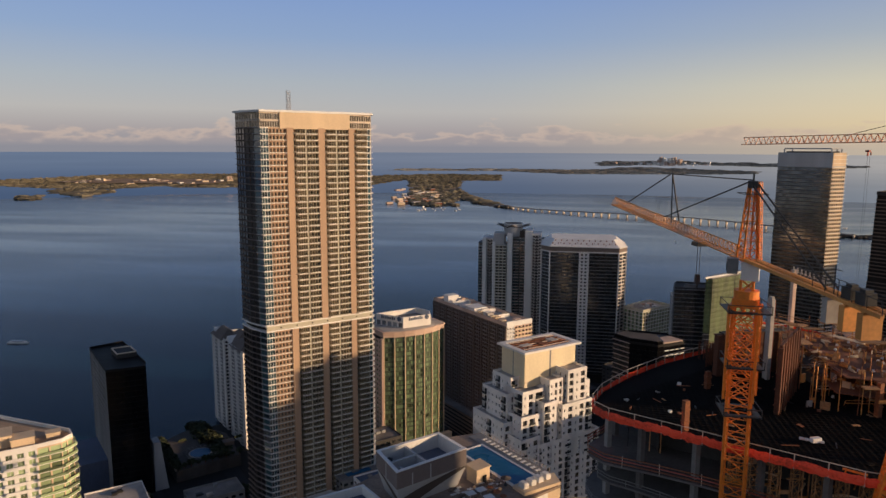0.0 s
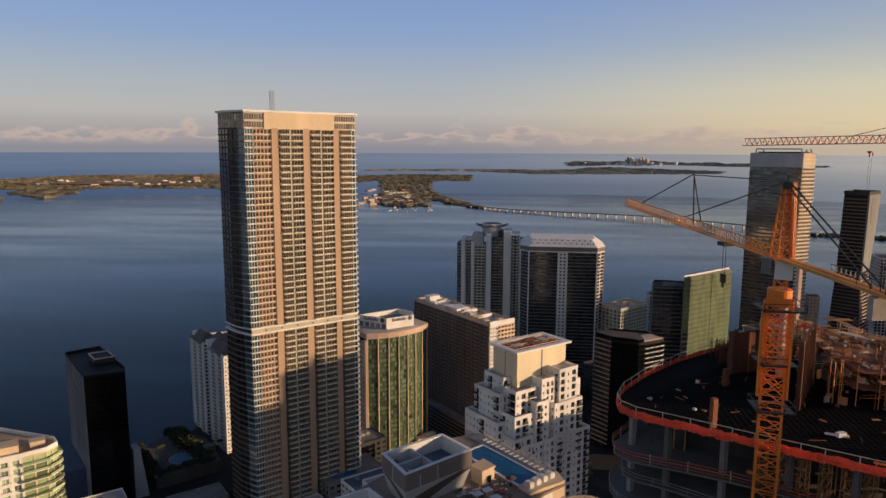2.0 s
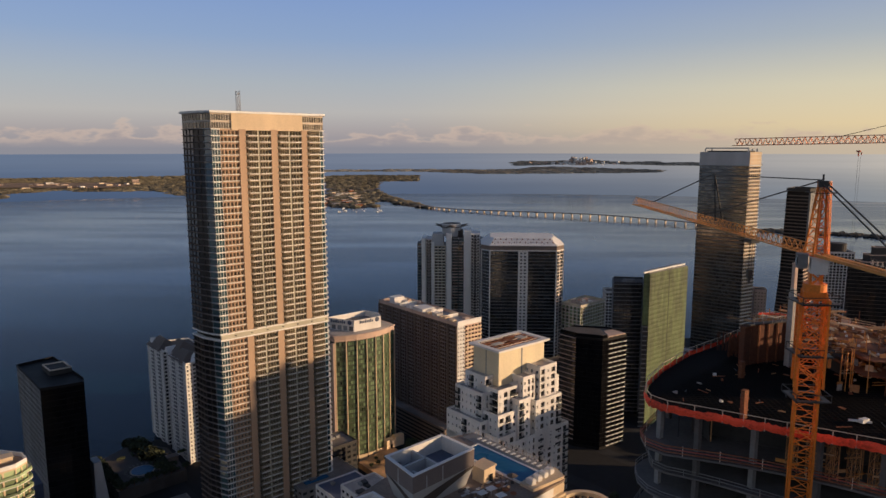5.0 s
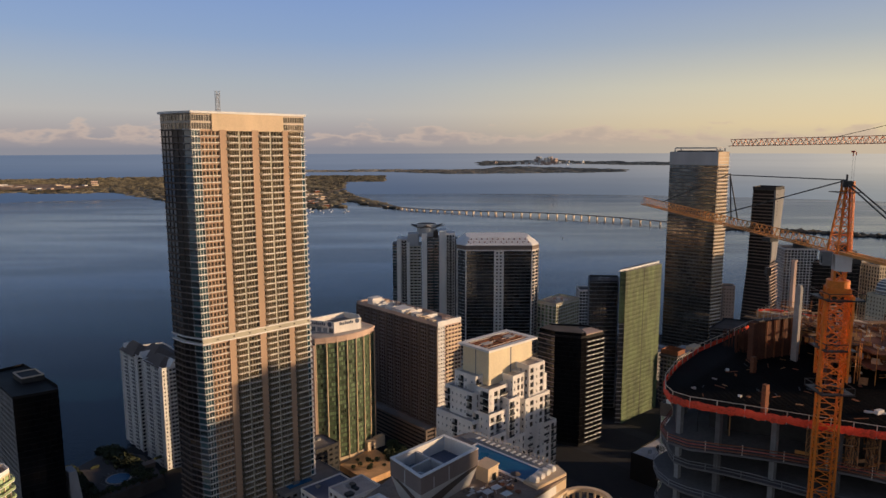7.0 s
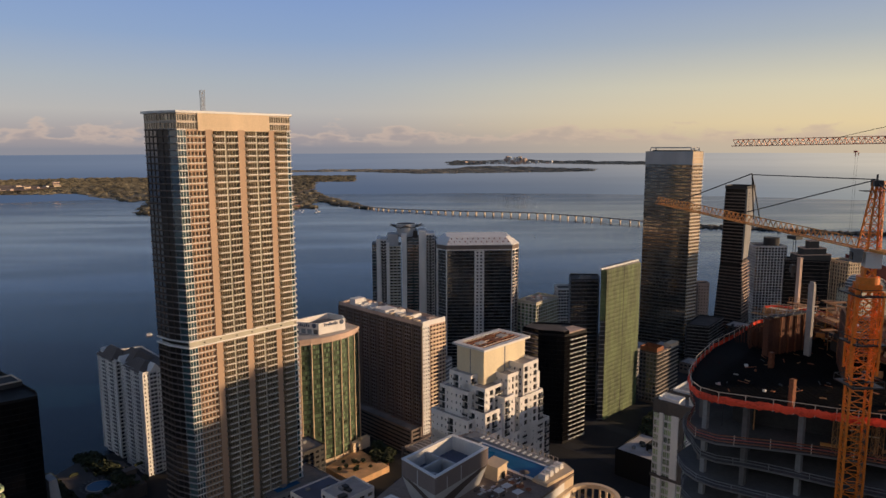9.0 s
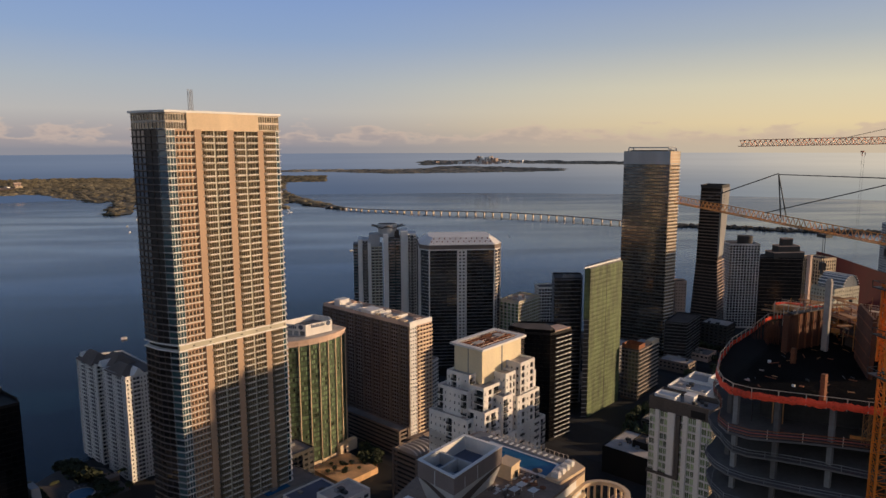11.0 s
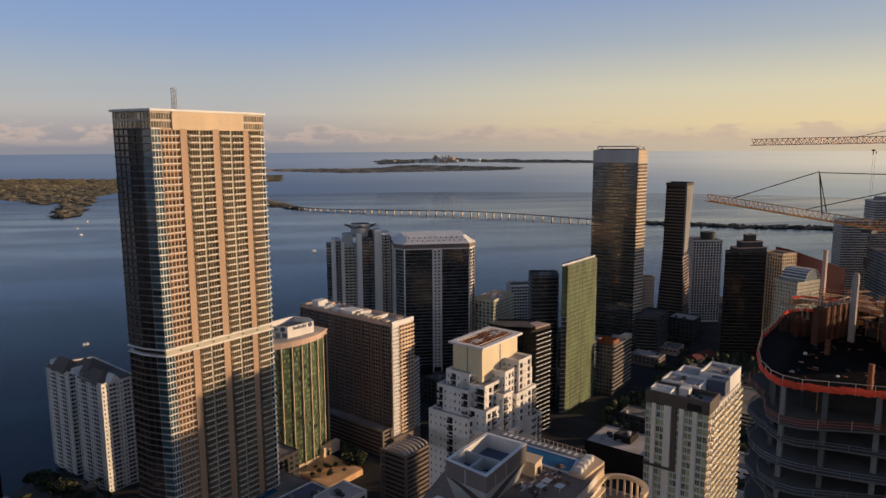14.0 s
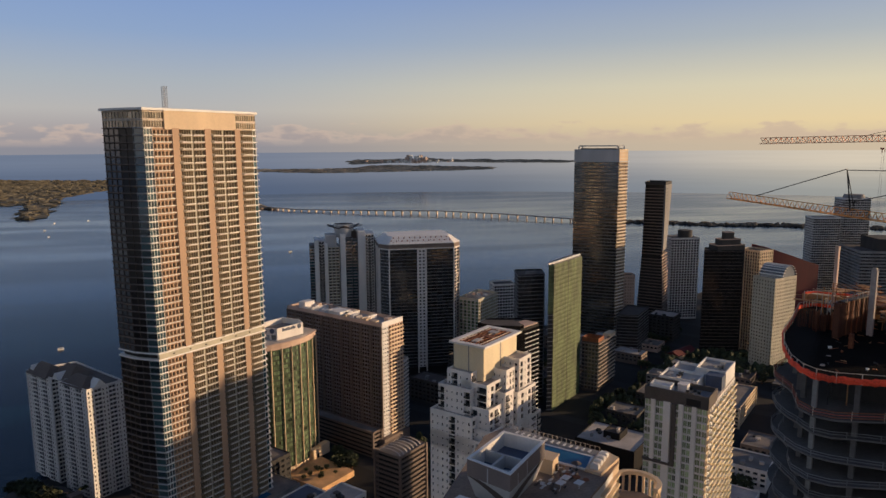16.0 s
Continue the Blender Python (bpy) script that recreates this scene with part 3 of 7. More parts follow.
def build_sea():
    def sheet(radii, n=144):
        verts, faces = [], []
        for r in radii:
            for i in range(n):
                a = 2 * math.pi * i / n
                verts.append(far(EYE.x + r * math.cos(a), EYE.y + r * math.sin(a), 0.0))
        for k in range(len(radii) - 1):
            for i in range(n):
                j = (i + 1) % n
                faces.append((k * n + i, (k + 1) * n + i, (k + 1) * n + j, k * n + j))
        return Geo().add(verts, faces)

    g = sheet([0, 200, 400, 600, 800, 1000, 1300, 1600, 2000, 2400, 2900, 3400])
    me = g.mesh("water", [M["sea"]])
    me.polygons.foreach_set("use_smooth", [True] * len(me.polygons))
    # wave faces turned to the eye count most at a low angle: the mean normal leans a little that way
    lean = []
    for x, y, z in g.v:
        d = EYE - Vector((x, y))
        lean.append(Vector((d.x, d.y, 0)).normalized() * 0.075 * min(1.0, d.length / 450) * max(0.0, 1 - d.length / 1700) + Vector((0, 0, 1)))
    me.normals_split_custom_set_from_vertices([tuple(v.normalized()) for v in lean])
    tagged(new("water", me), "calm dark blue bay under an evening sky", "water", kind="structure")
    # emissive sheet that stands for the distant water under haze
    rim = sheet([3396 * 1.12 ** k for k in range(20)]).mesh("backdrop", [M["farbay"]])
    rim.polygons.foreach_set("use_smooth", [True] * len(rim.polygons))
    tagged(new("backdrop", rim), "glowing backdrop of the hazy far bay to the horizon", "water", kind="structure")


build_sea()
SHORE = [(-1500, -1500), (2600, -1500), (2600, 900), (1250, 900), (800, 960), (560, 940), (400, 860), (300, 800), (190, 790), (60, 760), (-70, 770),
         (-110, 640), (-170, 560), (-222, 500), (-243, 478), (-253, 436), (-262, 426), (-290, 424), (-330, 380), (-520, 330), (-700, 150), (-1500, -200)]
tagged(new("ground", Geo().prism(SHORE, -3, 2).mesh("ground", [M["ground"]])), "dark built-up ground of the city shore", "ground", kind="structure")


def within(x, y, outline):
    """Whether a point lies inside an outline."""
    hit = False
    for i in range(len(outline)):
        (x0, y0), (x1, y1) = outline[i - 1], outline[i]
        if (y0 > y) != (y1 > y) and x < (x1 - x0) * (y - y0) / (y1 - y0) + x0:
            hit = not hit
    return hit


def clumps(name, outline, count, size, high, seed, mat="farleaf", label="", base=0.0):
    """Low woods: many irregular leaf clumps scattered inside an outline, one joined object."""
    rnd = random.Random(seed)
    xs, ys = [p[0] for p in outline], [p[1] for p in outline]
    g = Geo()

    made = tries = 0
    while made < count and tries < count * 40:
        tries += 1
        x, y = rnd.uniform(min(xs), max(xs)), rnd.uniform(min(ys), max(ys))
        if not within(x, y, outline):
            continue
        made += 1
        r, h = size * rnd.uniform(0.5, 1.3), high * rnd.uniform(0.4, 1.15)
        ring = []
        for z, k in ((0.0, 0.8), (0.45, 1.0), (0.8, 0.7)):
            ring += [(x + r * k * rnd.uniform(0.7, 1.2) * math.cos(a), y + r * k * rnd.uniform(0.7, 1.2) * math.sin(a), base + h * z * rnd.uniform(0.85, 1.1))
                     for a in (i * math.pi / 3 for i in range(6))]
        verts = [far(*p) for p in ring] + [far(x, y, base + h)]
        faces = [(i + 6 * k, (i + 1) % 6 + 6 * k, (i + 1) % 6 + 6 * k + 6, i + 6 * k + 6) for k in (0, 1) for i in range(6)]
        faces += [(12 + i, 12 + (i + 1) % 6, 18) for i in range(6)]
        g.add(verts, faces)
    return tagged(new(name, g.mesh(name, [M[mat]])), label, "woods", kind="stuff")


def island(name, outline, label, top=2.0, mat="sand"):
    """Low land laid out in small cells, so that it follows the bay's sheet."""
    xs, ys = [p[0] for p in outline], [p[1] for p in outline]
    step = max(10.0, math.sqrt((max(xs) - min(xs)) * (max(ys) - min(ys))) / 60)
    index, g, rnd = {}, Geo(), random.Random(len(outline))

    def corner(i, j):
        if (i, j) not in index:
            index[i, j] = len(g.v)
            g.v.append(far(min(xs) + (i + rnd.uniform(-0.35, 0.35)) * step, min(ys) + (j + rnd.uniform(-0.35, 0.35)) * step, top))
        return index[i, j]

    for i in range(int((max(xs) - min(xs)) / step) + 1):
        for j in range(int((max(ys) - min(ys)) / step) + 1):
            if within(min(xs) + (i + 0.5) * step, min(ys) + (j + 0.5) * step, outline):
                g.f.append((corner(i, j), corner(i + 1, j), corner(i + 1, j + 1), corner(i, j + 1)))
    g.m = [0] * len(g.f)
    tagged(new(name, g.mesh(name, [M[mat]])), label, "island", kind="structure")


KEY_WEST_PART = [(-3600, 3500), (-2800, 3222), (-2593, 3171), (-2265, 3200), (-2200, 3560), (-2046, 3404), (-1672, 3495), (-1420, 3180), (-1330, 3120),
                 (-1212, 2978), (-1150, 2990), (-960, 2400), (-920, 2390), (-905, 2460), (-1130, 3380), (-1100, 4000), (-1000, 5000), (-2300, 5400), (-3400, 4900)]
island("island", KEY_WEST_PART, "long low wooded island across the bay", mat="farleaf")
island("works_yard", [(-2980, 3600), (-2000, 3640), (-1980, 3900), (-2300, 4200), (-2900, 4100)], "bare sandy yard on the wooded island", top=10.0)
clumps("mangrove_woods", KEY_WEST_PART, 3600, 22, 9, 3, label="low dark mangrove woods on the island")
ISLET = [(-2320, 2840), (-2076, 2708), (-2100, 2960), (-2322, 3130), (-2500, 3050)]
island("islet", ISLET, "small wooded islet off the island", mat="farleaf")
clumps("islet_woods", ISLET, 70, 36, 14, 4, label="dense mangroves on a small islet")
ISLET_B = [(-2190, 2470), (-2125, 2490), (-2250, 2660), (-2340, 2640)]
island("islet", ISLET_B, "tiny wooded islet off the island", mat="farleaf")
clumps("islet_woods", ISLET_B, 24, 26, 10, 5, label="mangroves on a tiny islet")
MARINA = [(-1377, 5282), (-982, 4446), (-696, 3211), (-540, 2561), (-383, 2593), (-430, 2950), (-258, 2646), (-190, 2560), (-170, 2580), (-436, 3270), (-540, 3710), (-640, 4600),
          (-395, 4623), (-475, 5566), (-1008, 5625)]
island("causeway_island", MARINA, "low causeway island with trees, docks and a road", mat="scrub")
clumps("marina_woods", MARINA, 1100, 20, 10, 6, "farleaf", label="scattered trees along the causeway island")
clumps("marina_woods", [(-696, 3211), (-560, 2600), (-400, 2620), (-440, 2950), (-540, 3300)], 300, 15, 9, 16, label="low trees between the boat sheds")
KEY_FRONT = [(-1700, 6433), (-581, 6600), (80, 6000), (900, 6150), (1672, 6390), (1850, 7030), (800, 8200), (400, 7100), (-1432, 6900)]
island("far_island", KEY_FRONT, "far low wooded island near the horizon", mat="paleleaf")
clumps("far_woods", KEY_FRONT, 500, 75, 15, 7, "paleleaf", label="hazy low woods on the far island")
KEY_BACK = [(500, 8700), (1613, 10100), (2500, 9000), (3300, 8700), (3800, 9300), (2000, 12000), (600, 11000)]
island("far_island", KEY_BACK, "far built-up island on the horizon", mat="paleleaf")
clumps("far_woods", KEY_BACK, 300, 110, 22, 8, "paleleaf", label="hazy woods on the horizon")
FAR_SHORE = [(720, 1895), (848, 1850), (973, 1785), (1060, 1712), (1193, 1672), (1304, 1605), (1383, 1560), (1900, 1305),
             (1925, 1345), (1400, 1600), (1212, 1712), (1078, 1754), (988, 1826), (860, 1890), (730, 1925)]
island("wooded_spit", FAR_SHORE, "narrow wooded spit of land in the bay", mat="spitleaf")
clumps("spit_woods", FAR_SHORE, 700, 7, 8, 9, "spitleaf", label="dark trees along the narrow spit")


def far_house(x, y, sx, sy, h, rz, mat, label):
    b = new("far_building")
    b.matrix_world = Matrix.Translation(far(x, y, 1.0))
    s = (Vector(far(x, y)[:2]) - EYE).length / (Vector((x, y)) - EYE).length
    tagged(b, label, "building", "far buildings")
    part("wall", Geo().box(0, 0, 0, sx * s, sy * s, h * s, rz), [mat], b)
    part("roof", Geo().box(0, 0, h * s + 0.004, sx * s * 1.03, sy * s * 1.03, 0.8 * s, rz), ["paleroof"], b)
    if h > 20:
        g = Geo()
        for k in range(int(h / 9)):
            g.box(0, 0, (4 + 9 * k) * s, sx * s * 1.01, sy * s * 1.01, 3 * s, rz)
        part("window_band", g, ["glass"], b)


def far_town():
    rnd = random.Random(12)
    for k in range(34):
        x, y = rnd.gauss(1420, 260), 9300 + rnd.uniform(-200, 500)
        far_house(x, y, rnd.uniform(25, 55), 40, rnd.uniform(20, 70) * (1.5 if abs(x - 1450) < 150 else 0.7), rnd.uniform(0.5, 1.0), rnd.choice(["white", "bright", "pink"]),
                  "pale apartment block on the far island")
    for k in range(44):
        x, y = rnd.uniform(-2950, -2050), 3700 + rnd.uniform(-90, 420)
        far_house(x, y, rnd.uniform(14, 42), 26, rnd.uniform(6, 15) * (2.2 if k % 11 == 0 else 1), rnd.uniform(0.3, 1.2), rnd.choice(["warmwhite", "cream", "pink", "sand"]), "pale low works building on the wooded island")
    for k in range(46):
        y = 2600 + k * 21
        x = -560 + rnd.uniform(-90, 120) - 0.20 * (y - 2600)
        far_house(x, y, rnd.uniform(14, 40), 14, rnd.uniform(5, 9), rnd.uniform(0.5, 1.1), rnd.choice(["pink", "cream", "rust", "warmwhite"]), "low boat shed on the causeway island")


far_town()


def causeway():
    pts = [(-230, 2620), (-95, 2470), (32, 2401), (180, 2320), (292, 2270), (401, 2215), (549, 2091), (640, 2000), (760, 1880)]
    b = at_height("causeway_bridge", "long low concrete causeway bridge on many piers", "bridge")
    deck, path = Geo(), []
    for (x0, y0), (x1, y1) in zip(pts, pts[1:]):
        n = max(1, int(math.hypot(x1 - x0, y1 - y0) / 26))
        path += [(x0 + (x1 - x0) * k / n, y0 + (y1 - y0) * k / n) for k in range(n)]
    path.append(pts[-1])
    spots = []
    for i, (x, y) in enumerate(path):
        hump = 8 + 5 * max(0.0, 1 - ((i - len(path) * 0.62) / (len(path) * 0.36)) ** 2)
        spots.append((*far(x, y, hump)[:2], far(x, y, hump)[2]))
    for p, q in zip(spots, spots[1:]):
        d = (Vector(q) - Vector(p)).to_2d().normalized()
        nrm = Vector((-d.y, d.x)) * 7
        a = [(p[0] - nrm.x, p[1] - nrm.y, p[2]), (q[0] - nrm.x, q[1] - nrm.y, q[2]), (q[0] + nrm.x, q[1] + nrm.y, q[2]), (p[0] + nrm.x, p[1] + nrm.y, p[2])]
        deck.add([(x, y, z - 2.2) for x, y, z in a] + a, [(3, 2, 1, 0), (4, 5, 6, 7), (0, 1, 5, 4), (1, 2, 6, 5), (2, 3, 7, 6), (3, 0, 4, 7)])
    part("deck", deck, ["grey"], b)
    for i, (x, y, z) in enumerate(spots):
        pier = Geo().box(x, y, -1, 2.6, 9, z + 1 - 2.2, radians(-35)).box(x, y, z - 4, 4, 13, 1.9, radians(-35))
        part("pier", pier, ["slab"], b)


causeway()

# ---- the tall tan tower ----
def tan_tower():
    b = thing("apartment_tower", -127.2, 349.7, 0, 44.0, "tall tan apartment tower with pale balconies and a cream crown", "tower")
    SHARE.update(window=130, balcony=110, ledge=60, side_balcony=44)
    W, FH = 68.0, 3.42
    cap = [(0, 0), (W, 0), (W + 3, 5), (W + 4, 14), (W + 2, 26), (W - 4, 32), (4, 32), (-5.8, 26.9), (-5.0, 14), (-2.4, 6)]
    plan = inset(cap, 1.2)
    core(b, plan, 0, 232, 1.7)
    low_floors, z_low = 33, 120.6 - 33 * FH
    z_up, up_floors = 124.4, 32
    zs = ((z_up, up_floors), (z_low, low_floors))
    y0, xa, xb = plan[0][1], plan[0][0], plan[1][0]
    runs = [  # start and end along the front, bays, balcony depth, bays to a balcony
        (5.4, 15.5, 5, 1.0, 5), (19.4, 26.4, 4, 1.5, 4), (27.2, 34.0, 4, 1.5, 4), (38.0, 45.0, 4, 1.5, 4), (45.8, 52.8, 4, 1.5, 4), (56.4, 65.0, 5, 1.6, 5)]
    for z0, floors in zs:
        for s0, s1, bays, balc, every in runs:
            first = s0 < 6
            notch = 1.4 if s0 in (19.4, 38.0, 56.4) else 0.0
            facade(b, (s0 + notch, y0), (s1, y0), z0, floors, FH, bays, 0.66 if first else 0.82, 0.64 if first else 0.72, 1.2 if first else 1.6, "tan" if first else "limetan", "dimglass", "lime",
                   balcony=0.8 if first else 1.0, every=every, rail="railpale", floor="bright", limit=70, rh=0.28 if first else 0.34)
            if notch:
                stub = Geo().box(0, 0.2, 0, 1.9, 2.4, 0.3).box(0, -0.95, 0.304, 1.9, 0.1, 0.8)
                pieces("side_balcony", stub, ["sash"], b, [(s0 + 0.5, y0, z0 + i * FH - 0.1, 0) for i in range(floors)], 33)
        facade(b, (xa, y0), (5.4, y0), z0, floors, FH, 3, 0.88, 0.80, 0.35, "bright", "teal", limit=40, slab=0.5, ledge="bright")
        facade(b, (65.0, y0), (xb, y0), z0, floors, FH, 1, 0.84, 0.80, 0.35, "bright", "teal", limit=20, slab=0.5, ledge="bright")
        for p, q in zip(plan[1:5], plan[2:6]):
            facade(b, p, q, z0, floors, FH, 3, 0.86, 0.72, 0.5, "slab", "teal", limit=10, slab=1.0, ledge="bright")
        for p, q in ((plan[5], plan[6]), (plan[6], plan[7])):
            facade(b, p, q, z0, floors, FH, 6, 0.7, 0.55, 0.5, "tan", "glass", limit=0)
        # left end: its shade is put into dark walls, glass and ledges
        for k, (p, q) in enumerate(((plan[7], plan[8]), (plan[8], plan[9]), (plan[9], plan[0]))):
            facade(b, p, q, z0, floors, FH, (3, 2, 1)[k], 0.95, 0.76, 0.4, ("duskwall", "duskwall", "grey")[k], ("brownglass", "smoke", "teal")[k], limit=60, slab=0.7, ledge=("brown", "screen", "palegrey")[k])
        for s0, s1 in ((15.5, 19.4), (26.4, 27.2), (34.0, 38.0), (45.0, 45.8), (52.8, 56.4)):
            wide = s1 - s0 > 1
            part("pier", Geo().box((s0 + s1) / 2, y0 + (0.4 if wide else 0.6), z0, s1 - s0, 2.4 if wide else 1.2, floors * FH), ["tan" if wide else "lime"], b)
    # the pale belt half way up
    for z in (120.6, 123.8):
        part("belt", Geo().prism(inset(plan, -0.7), z, z + 0.6), ["bright"], b, "white belt line")
    part("belt_band", Geo().box((xa + xb) / 2, y0 + 0.6, 121.204, xb - xa - 0.4, 1.6, 2.59), ["lime"], b, "pale stucco belt course")
    pieces("vent", Geo().box(0, 0, 0, 0.9, 0.3, 0.7), ["steel"], b, [(9 + 9.5 * k, y0 - 0.25, 122.1, 0) for k in range(7)])
    zc, zt = z_up + up_floors * FH, 242.0
    part("crown", Geo().prism(inset(plan, 1.5), zc - 2, zt), ["cream"], b)
    part("crown_panel", Geo().box(32.7, y0 + 0.2, zc - 0.6, 42.0, 1.8, zt - zc + 0.6), ["cream"], b, "blank cream crown panel")
    for p, q, n in (((xa, y0), (11.7, y0), 8), ((53.7, y0), (xb, y0), 9), (plan[9], plan[0], 3), (plan[8], plan[9], 3), (plan[7], plan[8], 5), (plan[1], plan[2], 2), (plan[2], plan[3], 4)):
        facade(b, p, q, zc, 2, (zt - zc) / 2, n, 0.88, 0.72, 0.4, "slab", "mirror", limit=12)
    part("roof", Geo().prism(cap, 242.0, 243.1), ["bright"], b, "overhanging white roof slab")
    mast = Geo()
    corners = ((-0.9, -0.9), (0.9, -0.9), (0.9, 0.9), (-0.9, 0.9))
    for z in range(0, 12, 2):
        for (x0, w0), (x1, w1) in zip(corners, corners[1:] + corners[:1]):
            mast.beam((23 + x0, 16 + w0, 243 + z), (23 + x1, 16 + w1, 243 + z), 0.12)
            mast.beam((23 + x0, 16 + w0, 243 + z), (23 + x1, 16 + w1, 245 + z), 0.09)
            mast.beam((23 + x0, 16 + w0, 243 + z), (23 + x0, 16 + w0, 245 + z), 0.16)
    part("antenna_mast", mast, ["grey"], b)
    SHARE.update(window=24, balcony=20, ledge=10)


tan_tower()


# ---- the green glass office tower with a curved front ----
def green_tower():
    b = thing("office_tower", -87.2, 450.5, 0, 43.6, "curved green glass office tower with cream ribs", "tower")
    n, L, bulge = 7, 50.4, 7.0
    R = (L * L / 4 + bulge * bulge) / (2 * bulge)
    half = math.asin(L / 2 / R)
    arc = [(L / 2 + R * math.sin(a), R * math.cos(half) - R * math.cos(a)) for a in (half * (2 * i / n - 1) for i in range(n + 1))]
    plan = arc + [(L, 24), (0, 24)]
    core(b, plan, 0, 92, 0.9)
    for p, q in zip(arc, arc[1:]):
        facade(b, p, q, 8, 24, 3.5, 5, 0.86, 0.66, 0.3, "greenwall", "green", limit=20)
    for x, y in arc:
        rib = Geo().box(x, y - 0.2, 6, 0.5, 1.2, 86.5)
        part("rib", rib, ["cream"], b)
    facade(b, arc[-1], (L, 24), 8, 23, 3.55, 6, 0.6, 0.5, 0.5, "cream", "green", limit=20)
    facade(b, (0, 24), arc[0], 8, 23, 3.55, 6, 0.6, 0.5, 0.5, "pink", "green", limit=60)
    part("pilaster", Geo().box(-0.5, 1.2, 2, 2.0, 3.0, 89), ["pink"], b)
    part("cornice", Geo().prism(inset(plan, -0.5), 92.0, 93.0).prism(inset(plan, -0.1), 93.0, 94.6).prism(inset(plan, -0.8), 94.6, 96.0), ["pink"], b)
    part("terrace", Geo().prism(inset(plan, 1.0), 96.0, 96.2), ["paleroof"], b)
    box = [(16.5, 0.8), (38.5, -0.6), (43, 8), (40, 22), (6, 22)]
    part("penthouse", Geo().prism(box, 96.2, 100).ring(box, 0.8, 100, 104.2), ["warmwhite"], b, "pale rooftop screen wall")
    for p, q, n in ((box[4], box[0], 5),):
        facade(b, tuple(Vector(p) + Vector(outward(p, q)[1]) * 0.3), tuple(Vector(q) + Vector(outward(p, q)[1]) * 0.3), 96.3, 1, 4.2, n, 0.72, 0.78, 0.25, "white", "palepane", limit=10)
    part("roof", Geo().prism(inset(box, 0.9), 100, 100.4), ["roof"], b)
    # plain dark bars where the firm's name stands
    for p, q in ((box[0], box[1]), (box[4], box[0])):
        u, out, length, head = outward(p, q)
        for k in range(8):
            s = length * (0.22 + 0.065 * k)
            part("sign_bar", Geo().box(p[0] + u.x * s + out.x * 0.15, p[1] + u.y * s + out.y * 0.15, 101.4, 0.9, 0.2, 1.6 if k % 3 else 2.3, radians(head)), ["blue"], b)
        s = length * 0.85
        disc = Geo().cyl(0, 0, 0, 0.25, 1.7, n=18)
        ob = part("sign_disc", disc, ["blue"], b)
        ob.matrix_basis = pose(p[0] + u.x * s + out.x * 0.02, p[1] + u.y * s + out.y * 0.02, 102.5, 90, 0, head)
    for p, q in zip(arc, arc[1:]):
        part("panel", Geo().box((p[0] + q[0]) / 2, (p[1] + q[1]) / 2 - 0.15, 2, 6.6, 0.6, 5.6, math.atan2(q[1] - p[1], q[0] - p[0])), ["cream"], b)


green_tower()


# ---- the long brown apartment slab ----
def brown_slab():
    b = thing("apartment_slab", -3.8, 478.8, 0, 42.0, "long brown apartment slab with a pale end wall", "tower")
    W, D, FH, z0 = 23.0, 101.0, 2.95, 14.0
    plan = [(0, 0), (W, 0), (W, D), (0, D)]
    n = 28
    core(b, plan, 0, z0 + n * FH, 1.6)
    facade(b, (0, D), (0, 0), z0, n, FH, 40, 0.62, 0.66, 1.2, "brown", "brownglass", balcony=1.1, every=4, gaps=0.5, rail="screen", floor="grey", limit=100)
    facade(b, (0, 0), (7, 0), z0, n, FH, 3, 0.5, 0.45, 0.5, "white", "glass", "white", limit=40)
    facade(b, (7, 0), (W, 0), z0, n, FH, 5, 0.62, 0.55, 0.6, "pink", "brownglass", balcony=1.2, every=5, limit=60, rail="cream")
    facade(b, (W, 0), (W, D), z0, n, FH, 30, 0.6, 0.55, 0.6, "brown", "glass", limit=0)
    facade(b, (W, D), (0, D), z0, n, FH, 6, 0.6, 0.55, 0.6, "brown", "glass", limit=0)
    for k in range(11):
        part("pier", Geo().box(-0.3, 0.4 + 10.05 * k, z0, 0.9, 0.7, n * FH), ["brown"], b)
    part("podium", Geo().prism([(-4, -4), (W + 2, -4), (W + 2, D), (-4, D)], 0, z0 - 0.01), ["brown"], b)
    top = z0 + n * FH
    deck = roof(b, plan, top, "paleroof", "pink", 2.4, 0.6)
    for y in (22, 40, 62, 76):
        part("screen_wall", Geo().box(11, y, top, 16, 0.6, 3.2), ["warmwhite"], b)
    part("gable", Geo().box(W / 2, 0.4, top, W, 1.2, 3.6), ["bright"], b)
    rnd = random.Random(5)
    g = Geo().box(9, 88, top, 10, 7, 6).box(9, 88, top + 6, 10.4, 7.4, 0.3)
    part("stair_head", g, ["white"], b)
    part("stair_head", Geo().box(8, 50, top, 12, 12, 4).box(8, 50, top + 4, 12.5, 12.5, 0.3), ["white"], b)
    for k in range(28):
        g = Geo()
        roof_unit(g, rnd.uniform(3, 20), 6 + 3.3 * k, top, rnd.uniform(2, 6), rnd.uniform(2, 4), rnd.uniform(1.5, 3.5))
        part("roof_plant", g, [rnd.choice(["warmwhite", "cream", "white", "paleroof", "pink"])], deck)


brown_slab()
c, sn = math.cos(radians(42)), math.sin(radians(42))
polygon_tower("apartment_block", [(-3.8 + c * i - sn * j, 478.8 + sn * i + c * j) for i, j in ((23.4, 1.5), (35, 5), (33, 34), (23.4, 34))], 8, 18, 3.1, "grey apartment block with pale floor bands", "palegrey", "glass", wide=0.8, high=0.5, slab=0.6, ledge="white", limit=30, roofmat="roof", category="building")


